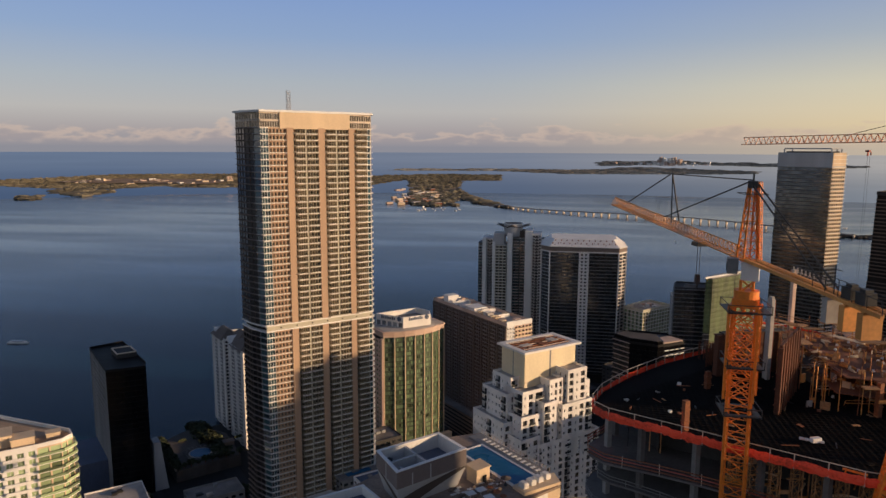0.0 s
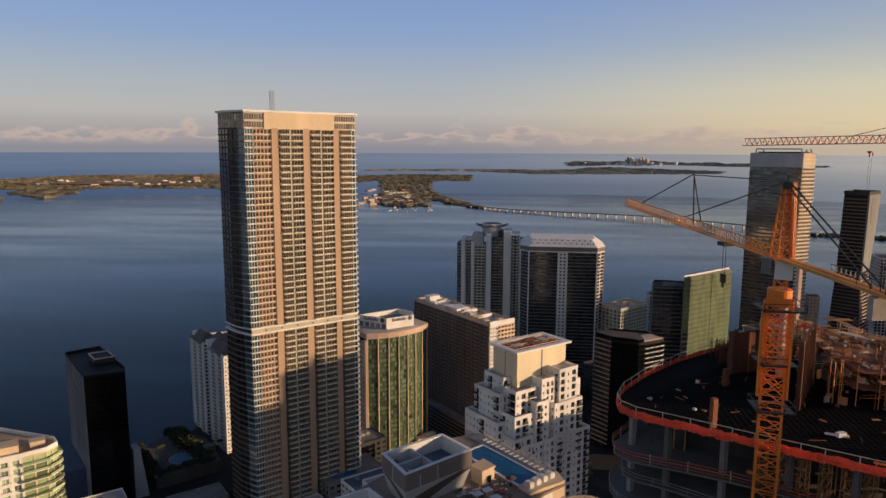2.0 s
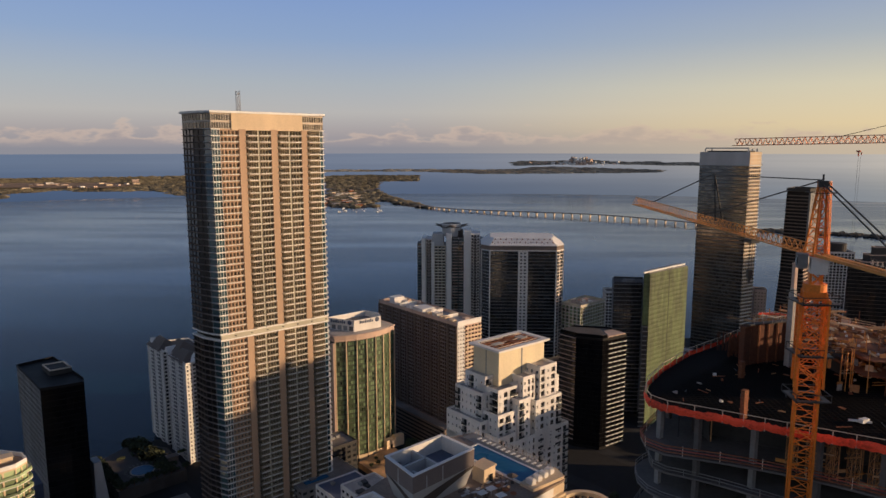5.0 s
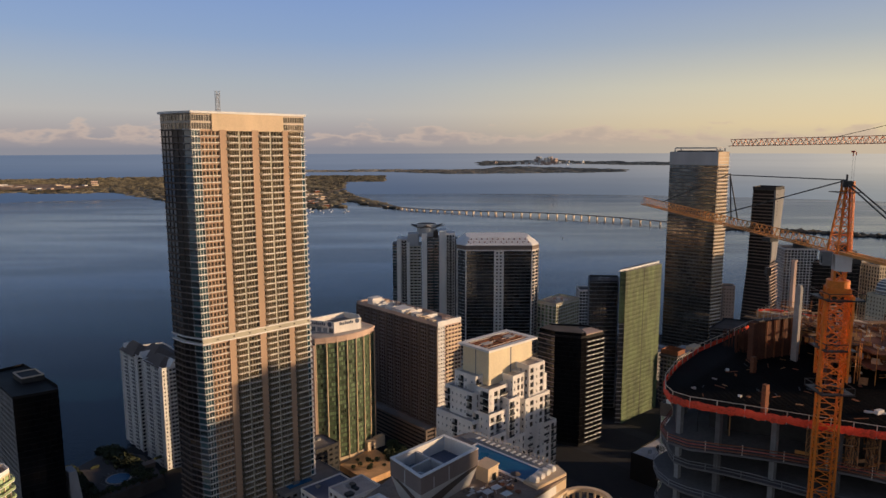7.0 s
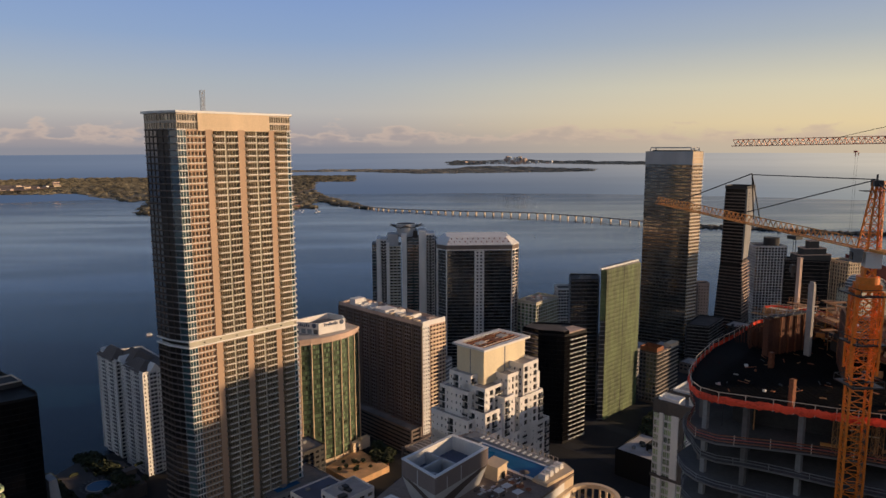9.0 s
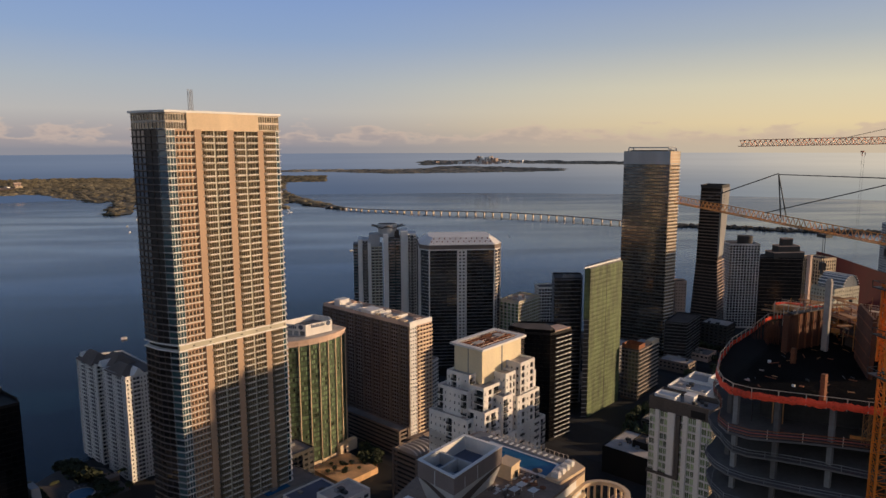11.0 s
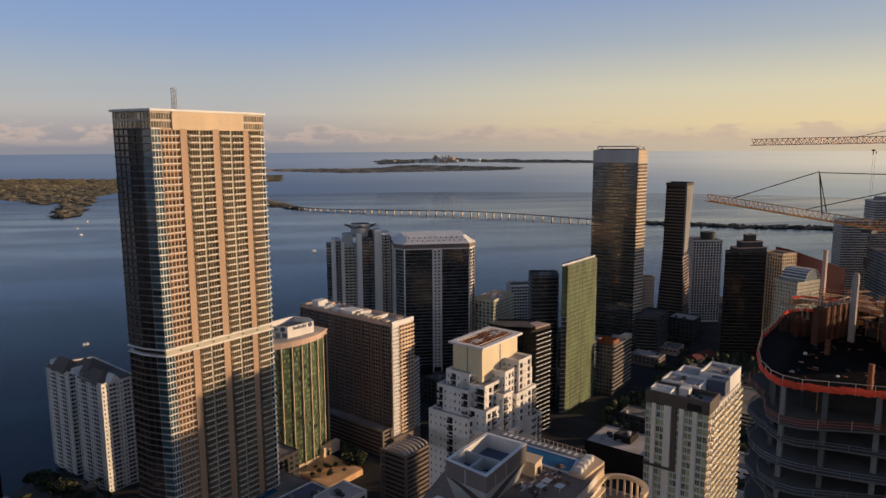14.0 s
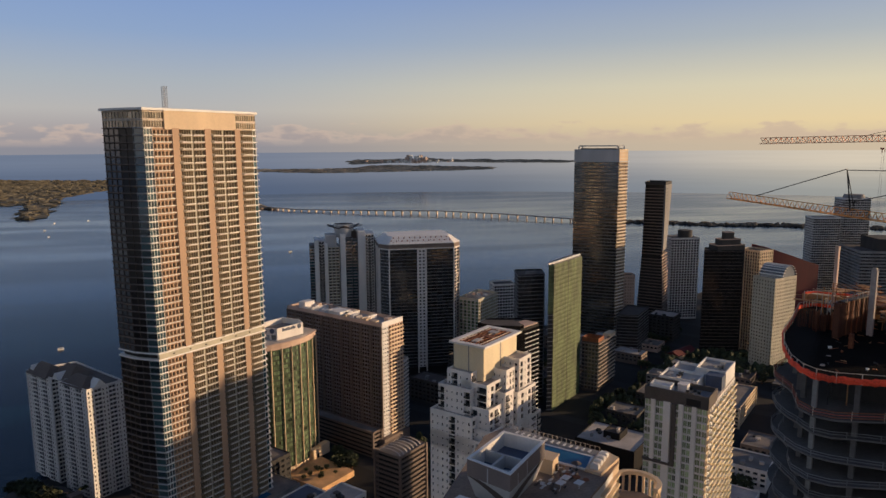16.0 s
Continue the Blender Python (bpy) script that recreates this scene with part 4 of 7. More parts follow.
# ---- the dark octagonal tower with a latticed roof ----
def octagon_tower():
    b = at_height("apartment_tower", "dark octagonal apartment tower with white piers and a latticed roof rim")
    plan = [(13.7, 654), (22, 644), (85, 644), (92.8, 655), (92.8, 690), (85, 700), (22, 700), (13.7, 690)]
    z0, FH, n = 10, 3.25, 36
    top = z0 + n * FH
    core(b, plan, 0, top, 1.0)
    facade(b, plan[1], (50, 644), z0, n, FH, 5, 0.94, 0.70, 0.9, "dark", "glass", limit=44, slab=0.9, ledge="grey")
    facade(b, (57, 644), plan[2], z0, n, FH, 5, 0.94, 0.70, 0.9, "dark", "glass", limit=44, slab=0.9, ledge="grey")
    facade(b, (50, 643.4), (57, 643.4), z0, n, FH, 2, 0.5, 0.5, 0.8, "white", "glass", limit=72)
    for i in (0, 2, 3, 4, 5, 6, 7):
        # right chamfer: sunlight is put into its white wall and pink ledges
        facade(b, plan[i], plan[(i + 1) % 8], z0, n, FH, 2 if i in (0, 2) else 6, 0.86, 0.72, 0.8, "dark" if i == 0 else "white", "glass", limit=40 if i in (0, 2) else 0, slab=0.5 if i in (0, 2) else 0, ledge="palegrey" if i == 0 else "pink")
    for x, y in ((22, 643.6), (49.4, 643.3), (57.6, 643.3), (85, 643.6), (13.9, 653.6), (92.6, 654.6)):
        part("pier", Geo().box(x, y, 2, 1.1, 1.4, top - 2), ["white"], b)
    part("attic", Geo().prism(inset(plan, -0.3), top, top + 5.5), ["brown"], b)
    part("attic_band", Geo().prism(inset(plan, -0.5), top + 0.1, top + 1.0), ["white"], b)
    part("attic_rim", Geo().prism(inset(plan, -0.6), top + 4.9, top + 5.6), ["white"], b)
    inner = inset(plan, 9)
    part("roof", Geo().prism(plan, top + 5.5, top + 12, 0, inner), ["bright"], b, "sloping white latticed roof rim")
    spots = []
    for k in range(23):
        spots.append((24.5 + k * 2.6, 647.2 + (k % 2) * 3.4, top + 7.2 + (k % 2) * 2.5, 0))
    pieces("louver", Geo().box(0, 0, 0, 0.8, 1.0, 1.5), ["rust"], b, spots)
    pieces("vent", Geo().box(0, 0, 0, 0.7, 0.7, 0.5), ["clay"], b, [(26.5 + k * 5.2, 646.0 + (k % 3) * 2.2, top + 6.6 + (k % 3) * 1.6, 0) for k in range(11)])


octagon_tower()


# ---- the stepped slab tower with a winged roof ----
def winged_tower():
    b = at_height("apartment_tower", "grey-white apartment tower of stepped slabs with a winged roof")
    FH, z0 = 3.1, 8
    bays = [  # x0, x1, front y, top, kind, bays
        (-52, -47, 697, 126, "dark", 1), (-47, -43, 689, 132, "pier", 0), (-43, -36.8, 694, 131, "teeth", 2), (-36.8, -34, 690, 128, "pier", 0), (-34, -22.5, 691, 125, "lit", 3),
        (-21.6, -16.3, 688, 137, "pier", 0), (-16.3, -10, 695, 132, "dark", 2), (-10, -8.8, 692, 132, "fin", 0), (-8.8, -3.8, 695, 132, "dark", 2), (-3.8, 3.4, 688, 140, "pier", 0),
        (3.4, 12.3, 690, 137, "teeth", 3), (12.3, 15, 698, 131, "dark", 1)]
    for x0, x1, y, top, kind, n in bays:
        plan = [(x0, y), (x1, y), (x1, 716), (x0, 716)]
        wall = {"dark": "grey", "pier": "bright", "fin": "teal", "teeth": "white", "lit": "palegrey"}[kind]
        part("wing", Geo().prism(inset(plan, 0.55), 0, top - 0.05), ["dark" if kind == "dark" else "palegrey"], b)
        fl = int((top - z0) / FH)
        zb = top - fl * FH
        if kind in ("pier", "fin"):
            part("pier", Geo().box((x0 + x1) / 2, y, 2, x1 - x0, 1.0, top - 2), [wall], b)
            facade(b, (x0, 716), (x0, y + 0.51), zb, fl, FH, 5, 0.5, 0.5, 0.5, "palegrey", "glass", limit=0)
        elif kind == "dark":
            facade(b, (x0, y), (x1, y), zb, fl, FH, n, 0.9, 0.72, 0.5, "grey", "teal", balcony=1.6, every=n, gaps=0.97, limit=16, rail="palepane", floor="white")
        elif kind == "lit":
            # yellow evening light is put into this bay's lime wall and pale rails
            facade(b, (x0, y), (x1, y), zb, fl, FH, n, 0.7, 0.6, 0.5, "lime", "glass", balcony=2.0, every=1, gaps=0.86, limit=36, rail="railpale", floor="white")
        else:
            facade(b, (x0, y), (x1, y), zb, fl, FH, n, 0.6, 0.62, 0.5, "white", "glass", balcony=1.0, every=n, gaps=0.4, limit=24, rail="coal", floor="grey")
        part("roof_cap", Geo().prism(plan, top - 0.04, top + 0.8), [wall if kind != "fin" else "palegrey"], b)
    part("upper_block", Geo().prism([(-36, 692), (-25, 692), (-25, 712), (-36, 712)], 126, 137), ["palegrey"], b)
    part("upper_block", Geo().prism([(-15, 697), (-5, 697), (-5, 712), (-15, 712)], 132, 140), ["duskwall"], b)
    part("drum", Geo().cyl(-17, 703, 134, 146.0, 9.3, 9.8, 24), ["palegrey"], b)
    part("drum_rim", Geo().cyl(-17, 703, 146.0, 147.0, 10.1, 10.1, 24), ["white"], b)
    part("drum_roof", Geo().cyl(-17, 703, 147.004, 147.1, 9.2, 9.2, 24), ["darkroof"], b)
    for a, reach in ((205, 17), (160, 16), (20, 17), (-20, 20), (270, 8)):
        d = Vector((math.cos(radians(a)), math.sin(radians(a))))
        e = Vector((-d.y, d.x))
        c = Vector((-17, 703))
        w = Geo()
        f, g, h = c + d * 8 - e * 6, c + d * (8 + reach * 0.6), c + d * 8 + e * 6
        w.add([(*f, 143.4), (*g, 146.6), (*h, 143.4), (*f, 142.6), (*g, 145.9), (*h, 142.6)], [(0, 1, 2), (5, 4, 3), (0, 3, 4, 1), (1, 4, 5, 2), (2, 5, 3, 0)])
        part("roof_wing", w, ["darkroof"], b)


winged_tower()


# ---- the white stepped tower ----
def stepped_tower():
    b = thing("stepped_tower", 19.7, 281.9, 0, 43.0, "white stepped apartment tower with a flat overhanging cap", "tower")
    SHARE.update(window=240, balcony=80)
    FH = 3.3
    # cap block with its overhanging frame
    part("cap_wall", Geo().prism([(1.6, 1.6), (30.5, 1.6), (30.5, 17.5), (1.6, 17.5)], 122, 137.2), ["capcream"], b, "pale yellow cap wall")
    part("groove", Geo().box(15.8, 1.62, 124, 0.9, 0.1, 13), ["grey"], b)
    part("groove", Geo().box(1.62, 9.5, 124, 0.1, 0.5, 13), ["grey"], b)
    cap = [(0, 0), (32.5, 0), (32.5, 19), (0, 19)]
    part("cap", Geo().ring(cap, 2.6, 137.3, 138.2), ["warmwhite"], b, "overhanging flat white roof frame")
    part("roof", Geo().prism(inset(cap, 2.9), 136.6, 137.3), ["rust"], b, "sunken brown roof deck")
    for k in range(9):
        part("roof_beam", Geo().box(4.2 + 3.0 * k, 9.5, 137.6, 0.35, 13, 0.4), ["rust"], b)
    for k in range(5):
        part("roof_beam", Geo().box(16, 4.2 + 2.6 * k, 138.0, 26, 0.35, 0.3), ["rust" if k % 2 else "pink"], b)
    for k, (x, y, sx, sy) in enumerate(((8, 9, 5, 3), (16, 8, 3, 6), (24, 10, 4, 4), (20, 14, 6, 1))):
        g = Geo()
        roof_unit(g, x, y, 137.3, sx, sy, 0.9)
        part("roof_plant", g, ["paleroof", "rust"][k % 2], b)
    # wings that step down on both sides: x0 y0 x1 y1 top
    wings = [(-3, 5, 3, 18, 125.5), (-7, 3, 0, 20, 119.5), (-10.5, 0, -2, 22, 108.5), (-3, -3, 9, 10, 121.5), (-6, -6, 6, 8, 112.0), (-8, -8.5, 2, 6, 103.5),
             (10, -5, 17.5, 6, 125.0), (19, -6.5, 30, 5, 128.2), (29.5, -4.5, 34, 6, 121.0), (33, -3, 37.5, 8, 111.0), (5, -7.5, 12, 4, 116.5), (15, -8, 32, 4, 114.0), (-10.5, -8, 37.5, 22, 99.0)]
    for k, (x0, y0, x1, y1, top) in enumerate(wings):
        plan = [(x0, y0), (x1, y0), (x1, y1), (x0, y1)]
        z0 = 2 if k == len(wings) - 1 else 90
        fl = max(1, int((top - z0) / FH))
        base = top - fl * FH
        core(b, plan, z0, top - 0.4, 1.7)
        for (p, q) in ((0, 1), (3, 0), (1, 2), (2, 3)):
            pa, pb = Vector(plan[p]), Vector(plan[q])
            length = (pb - pa).length
            if (p, q) in ((1, 2), (2, 3)):
                facade(b, plan[p], plan[q], base, fl, FH, max(1, round(length / 3.6)), 0.46, 0.6, 0.6, "warmwhite", "glass", limit=0)
                continue
            # bays alternate: punched windows, and deep balcony recesses with steel rails
            cuts, kinds = [0.0], []
            while cuts[-1] < length - 0.1:
                kinds.append(("bxwxw" if (p, q) == (0, 1) else "xbxox")[(len(kinds) + k) % 5])
                step = {"b": 3.4, "w": 4.2, "x": 2.4, "o": 3.0}[kinds[-1]]
                cuts.append(length if length - cuts[-1] < step + 2.2 else cuts[-1] + step)
            for c0, c1, kind in zip(cuts, cuts[1:], kinds):
                m, n = tuple(pa + (pb - pa) * c0 / length), tuple(pa + (pb - pa) * c1 / length)
                if kind == "o":
                    facade(b, m, n, base, fl, FH, 1, 0.16, 0.30, 0.4, "warmwhite", "glass", limit=2)
                elif kind == "x":
                    facade(b, m, n, base, fl, FH, 1, 0.30, 0.40, 0.5, "warmwhite", "glass", limit=3)
                elif kind == "w":
                    facade(b, m, n, base, fl, FH, max(1, round((c1 - c0) / 3.0)), 0.56, 0.72, 0.7, "warmwhite", "glass", "sash", limit=16)
                else:
                    facade(b, m, n, base, fl, FH, 1, 0.86, 0.84, 1.5, "warmwhite", "glass", limit=6, balcony=0.5, every=1, gaps=0.86, rail="steel", floor="warmwhite", sill=0.1)
        part("roof", Geo().prism(inset(plan, 0.3), top - 0.3, top), ["paleroof"], b)
        part("parapet", Geo().ring(plan, 0.35, top - 0.02, top + 1.0), ["warmwhite"], b)
    SHARE.update(window=24, balcony=20)


stepped_tower()


# ---- tower top with the rooftop pool ----
def pool_tower():
    b = at_height("pool_tower", "white tower top with a tiled pool terrace and plant enclosure", "building")
    terrace = [(-30, 158), (-8, 140), (24.5, 172.5), (35.5, 184.5), (33.5, 190.5), (9, 215.5), (0.5, 210.5)]
    part("shaft", Geo().prism([(-29, 158.6), (-8, 141), (24, 172.8), (34.6, 184.6), (32.6, 188), (14, 201)], 0, 130), ["white"], b)
    part("terrace", Geo().prism(terrace, 130, 130.7), ["deckpave"], b, "brown tiled terrace")
    # enclosure: outward-leaning screen walls round open plant wells
    top = [(-5.6, 161.9), (9.8, 179.1), (0.3, 188.3), (-14.2, 173.3)]
    foot = inset(top, 1.8)
    part("screen_wall", Geo().prism(foot, 130.7, 137.0, 0, top), ["palegrey"], b, "pale screen wall with dark curved stripes")
    part("wall_cap", Geo().ring(inset(top, -0.1), 1.0, 141.604, 141.8), ["bright"], b)
    part("screen_wall", Geo().ring(top, 0.5, 137.0, 141.6), ["screen"], b, "taupe screen wall")
    part("screen_lining", Geo().ring(inset(top, 0.504), 0.3, 137.0, 141.6), ["white"], b)
    part("well_floor", Geo().prism(inset(top, 0.8), 137.0, 137.6), ["blue"], b)

    def well(p, q, thick=0.7, z1=141.0):
        p, q = Vector(p), Vector(q)
        c = (p + q) / 2
        d = q - p
        part("partition", Geo().box(c.x, c.y, 137.0, d.length, thick, z1 - 137.0, math.atan2(d.y, d.x)), ["palegrey"], b)

    mid = lambda a, c, k: (a[0] + (c[0] - a[0]) * k, a[1] + (c[1] - a[1]) * k)
    f, r, k, l = top
    well(mid(l, k, 0.42), mid(f, r, 0.46))
    well(mid(mid(l, k, 0.42), mid(f, r, 0.46), 0.5), mid(l, f, 0.5))
    well(mid(f, r, 0.22), mid(mid(f, l, 0.5), mid(f, r, 0.46), 0.3), z1=140.2)
    for x, y in ((-9.5, 171.5), (-11, 174)):
        part("cooling_fan", Geo().cyl(x, y, 137.6, 139.2, 1.2, 1.2, 18).cyl(x, y, 139.2, 139.5, 1.0, 0.4, 18), ["steel"], b)
    # dark curved stripes painted on the leaning wall
    for p, q, mid_line in ((f, r, lambda s: (130.2 + 6.6 * s ** 0.75, 2.0 * (1 - s) + 0.55)), (l, f, lambda s: (137.2 - 5.6 * s ** 1.4, 0.3 + 1.5 * s))):
        u, out, length, head = outward(p, q)
        pts = []
        for i in range(17):
            s = i / 16
            z, half = mid_line(s)
            pts.append((s, max(130.72, z - half), min(136.98, z + half)))
        place = lambda s, z: (p[0] + u.x * (s * length) + out.x * ((z - 137.0) / 6.3 * 1.8 + 0.03), p[1] + u.y * (s * length) + out.y * ((z - 137.0) / 6.3 * 1.8 + 0.03), z)
        narrow = lambda s, z: 0.5 + (s - 0.5) * (1 - 3.6 / length * (137.0 - z) / 6.3)
        verts = [place(narrow(s, z0), z0) for s, z0, z1 in pts] + [place(narrow(s, z1), z1) for s, z0, z1 in pts]
        part("stripe", Geo().add(verts, [(i, i + 1, 18 + i, 17 + i) for i in range(16)]), ["screendark"], b)
    # pool and its deck
    pool = [(23.4, 181.2), (28.0, 188.2), (11.0, 205.5), (5.5, 199.5)]
    part("pool_rim", Geo().ring(inset(pool, -0.7), 0.7, 130.7, 131.1), ["bright"], b)
    part("pool_water", Geo().prism(pool, 130.2, 130.95), ["pool"], b, "turquoise pool water")
    walkway = [(28.9, 188.5), (32.5, 191.2), (9.5, 215.0), (6.0, 211.2)]
    part("deck", Geo().prism(walkway, 130.704, 130.95), ["grey"], b)
    u, out, length, head = outward((32.6, 191.0), (9.6, 214.8))
    spots = [(32.6 + u.x * s, 191.0 + u.y * s, 130.95, head) for s in np.arange(0.5, length, 1.6)]
    pieces("railing_post", Geo().box(0, 0, 0, 0.12, 0.12, 1.3).box(0.8, 0, 1.2, 1.6, 0.08, 0.08), ["slab"], b, spots)
    pieces("sun_lounger", Geo().box(0, 0, 0.3, 0.7, 1.5, 0.12).box(0, 0.75, 0.36, 0.7, 0.7, 0.1).box(0, -0.5, 0, 0.6, 0.08, 0.3).box(0, 0.5, 0, 0.6, 0.08, 0.3), ["bright"], b,
           [(30.4 + u.x * s, 190.0 + u.y * s, 130.95, head) for s in np.arange(2.0, length - 4, 2.1)])
    # end wall with planters, stair tiers and the little pavilion
    part("end_wall", Geo().prism([(22.6, 180.2), (26, 176.5), (35.5, 184.8), (33.6, 190), (29.2, 187.8)], 127, 131.6), ["cream"], b)
    for k in range(4):
        part("planter", Geo().box(25.6 + 1.9 * k, 179.8 + 2.2 * k, 131.6, 2.4, 1.7, 1.3, radians(-45)).box(25.6 + 1.9 * k, 179.8 + 2.2 * k, 132.9, 1.9, 1.2, 0.25, radians(-45)), ["white"], b)
    for k in range(4):
        part("ledge", Geo().prism([(24 + 1.5, 172.8), (36.0, 184.4), (35.0, 185.6), (24.5, 174)], 126.0 - 3.3 * k, 126.7 - 3.3 * k), ["cream"], b)
    hut = [(9.3, 183.2), (12.6, 180.0), (15.8, 183.8), (12.5, 187.2)]
    pavilion = part("pavilion", Geo().prism(hut, 130.7, 134.8).prism(inset(hut, -0.3), 134.8, 135.2), ["cream"], b, "sunlit cream terrace pavilion")
    part("pavilion_door", Geo().box(14.6, 181.9, 130.7, 1.3, 0.2, 2.3, radians(50)), ["inside"], pavilion)
    part("parasol_base", Geo().box(20.5, 181.5, 130.7, 0.8, 0.8, 0.5).cyl(20.5, 181.5, 131.2, 133.2, 0.07, 0.07, 8), ["steel"], b)
    part("parasol", Geo().cyl(20.5, 181.5, 132.9, 133.5, 1.6, 0.1, 8), ["darkroof"], b)
    for x, y in ((12, 172), (14.5, 174.5), (17, 171)):
        part("shade_sail", Geo().box(x, y, 132.6, 2.6, 2.2, 0.12, 0.7).box(x, y, 130.7, 0.12, 0.12, 1.9), ["bright"], b)
    for x, y, s in ((18.5, 176.5, 1.1), (20.5, 174.5, 0.9), (16.5, 178.6, 0.8)):
        part("table", Geo().cyl(x, y, 131.3, 131.45, s, s, 12).cyl(x, y, 130.7, 131.3, 0.1, 0.1, 6), ["rust"], b)
    rnd = random.Random(88)
    spot = lambda: (lambda a, c: (10 + a * 11 - c * 5.5, 168.5 + a * 11 + c * 5.5))(rnd.random(), rnd.random())
    pieces("planter", Geo().box(0, 0, 0, 1.2, 0.6, 0.6).box(0, 0, 0.6, 1.0, 0.45, 0.35), ["brown"], b, [(*spot(), 130.7, 45) for _ in range(10)])
    pieces("chair", Geo().box(0, 0, 0.25, 0.6, 0.6, 0.15).box(0, 0.28, 0.4, 0.6, 0.08, 0.5).box(0, 0, 0, 0.1, 0.1, 0.25), ["darkroof"], b, [(*spot(), 130.7, rnd.uniform(0, 360)) for _ in range(22)])
    pieces("sun_bed", Geo().box(0, 0, 0.3, 0.7, 1.7, 0.12).box(0, 0.7, 0.38, 0.7, 0.5, 0.12).box(0, 0, 0, 0.5, 0.1, 0.3), ["white"], b, [(*spot(), 130.7, rnd.choice((45, 135))) for _ in range(14)])
    # lower plant roof beside it
    low = [(-30, 158.5), (-9, 141), (-4, 147), (-6.8, 160.2), (-17, 170)]
    part("lower_parapet", Geo().ring(low, 0.8, 130.7, 133.4), ["bright"], b)
    part("lower_roof", Geo().prism(inset(low, 0.8), 130.704, 131.0), ["blue"], b)
    for x, y in ((-13.5, 156.5), (-17.5, 160.0)):
        part("cooling_fan", Geo().cyl(x, y, 131.0, 132.4, 1.7, 1.7, 20).cyl(x, y, 132.4, 132.7, 1.4, 0.5, 20), ["steel"], b)
    # the round ended trellis tower beside the terrace
    c = Vector((42, 186.5))
    for k in range(13):
        a = radians(-60 + k * 17)
        part("trellis_post", Geo().box(c.x + 7.2 * math.cos(a), c.y + 7.2 * math.sin(a), 100, 0.6, 0.6, 21.4, a), ["cream"], b)
    ring = [(c.x + 7.8 * math.cos(radians(-60 + k * 17)), c.y + 7.8 * math.sin(radians(-60 + k * 17))) for k in range(13)]
    inner = [(c.x + 6.4 * math.cos(radians(-60 + k * 17)), c.y + 6.4 * math.sin(radians(-60 + k * 17))) for k in range(13)]
    part("trellis_ring", Geo().prism(ring + inner[::-1], 121.4, 122.6), ["cream"], b)
    part("drum", Geo().cyl(c.x, c.y, 0, 116, 6.2, 6.2, 24), ["brown"], b)


pool_tower()


# ---- cream tower with green-tinted windows ----
def green_window_tower():
    b = thing("apartment_tower", 110.4, 254.5, 0, 43.6, "cream apartment tower with green-tinted windows and a grey attic", "tower")
    SHARE.update(window=150, balcony=90)
    W, D, FH, n = 51, 27, 3.3, 33
    z0 = 113.0 - n * FH
    plan = [(0, 0), (W, 0), (W, D), (0, D)]
    core(b, plan, 0, 112, 1.3)
    zs = ((z0, n),)
    for za, fl in zs:
        s = [0.0, 4.6, 6.6, 10.2, 12.2, 15.6, 18.8, 22.4, 24.2, 27.0]  # from the near corner back along the left side
        kinds = ["w", "p", "w", "p", "w", "d", "w", "p", "w"]
        for a, c, k in zip(s, s[1:], kinds):
            if k == "w":
                facade(b, (0, c), (0, a), za, fl, FH, 2, 0.92, 0.78, 0.4, "white", "sfglass", "bright", limit=50)
            else:
                part("pier", Geo().box(-0.1, (a + c) / 2, za, 1.2, c - a, fl * FH), ["bright"], b)
        facade(b, (0, 0), (3.5, 0), za, fl, FH, 2, 0.8, 0.75, 0.5, "cream", "sfglass", limit=40)
        for j in range(6):
            a = 3.5 + j * (W - 3.5) / 6
            facade(b, (a, 0), (a + (W - 3.5) / 6, 0), za, fl, FH, 2, 0.5, 0.55, 0.7, "warmwhite", "sfglass", balcony=1.3, every=2, gaps=0.8, rail="capcream", floor="warmwhite", limit=30, rh=0.8)
        facade(b, (W, 0), (W, D), za, fl, FH, 6, 0.6, 0.5, 0.5, "cream", "glass", limit=0)
        facade(b, (W, D), (0, D), za, fl, FH, 10, 0.6, 0.5, 0.5, "cream", "glass", limit=0)
    part("belt", Geo().box(-0.35, 20.3, 84.0, 1.5, 14.0, 1.1).box(-0.35, 14.2, 85.1, 1.5, 1.8, 27.5), ["darkroof"], b, "dark angular frame line")
    part("attic", Geo().ring([(-0.3, -0.3), (14, -0.3), (14, D + 0.3), (-0.3, D + 0.3)], 0.6, 112.6, 118.4), ["darkroof"], b, "grey attic wall")
    # dark slab on the attic wall, painted as a shaded recess
    part("attic_recess", Geo().box(-0.35, 6.0, 113.3, 0.3, 6.0, 3.0), ["inside"], b)
    part("roof", Geo().prism(inset(plan, 0.4), 112.6, 113.4), ["paleroof"], b)
    part("roof_deck", Geo().prism([(0.4, 0.4), (13.3, 0.4), (13.3, D - 0.4), (0.4, D - 0.4)], 115.6, 116.2), ["grey"], b)
    for x0, y0, x1, y1, z in ((15.5, 9, 29, 26, 119.0), (32, 0.3, W - 0.3, 14, 120.6), (34, 15, W - 4, 26, 117.4)):
        pts = [(x0, y0), (x1, y0), (x1, y1), (x0, y1)]
        part("upper_block", Geo().prism(inset(pts, 0.5), 113.4, z - 1.3), ["white"], b)
        part("upper_parapet", Geo().ring(pts, 0.5, 113.4, z), ["bright"], b)
        part("upper_roof", Geo().prism(inset(pts, 0.7), z - 1.296, z - 1.1), ["paleroof"], b)
    part("plant_room", Geo().box(28.3, 4.0, 113.4, 6.0, 7.0, 6.2).box(28.3, 4.0, 119.6, 6.3, 7.3, 0.3), ["blue"], b, "dark blue plant room")
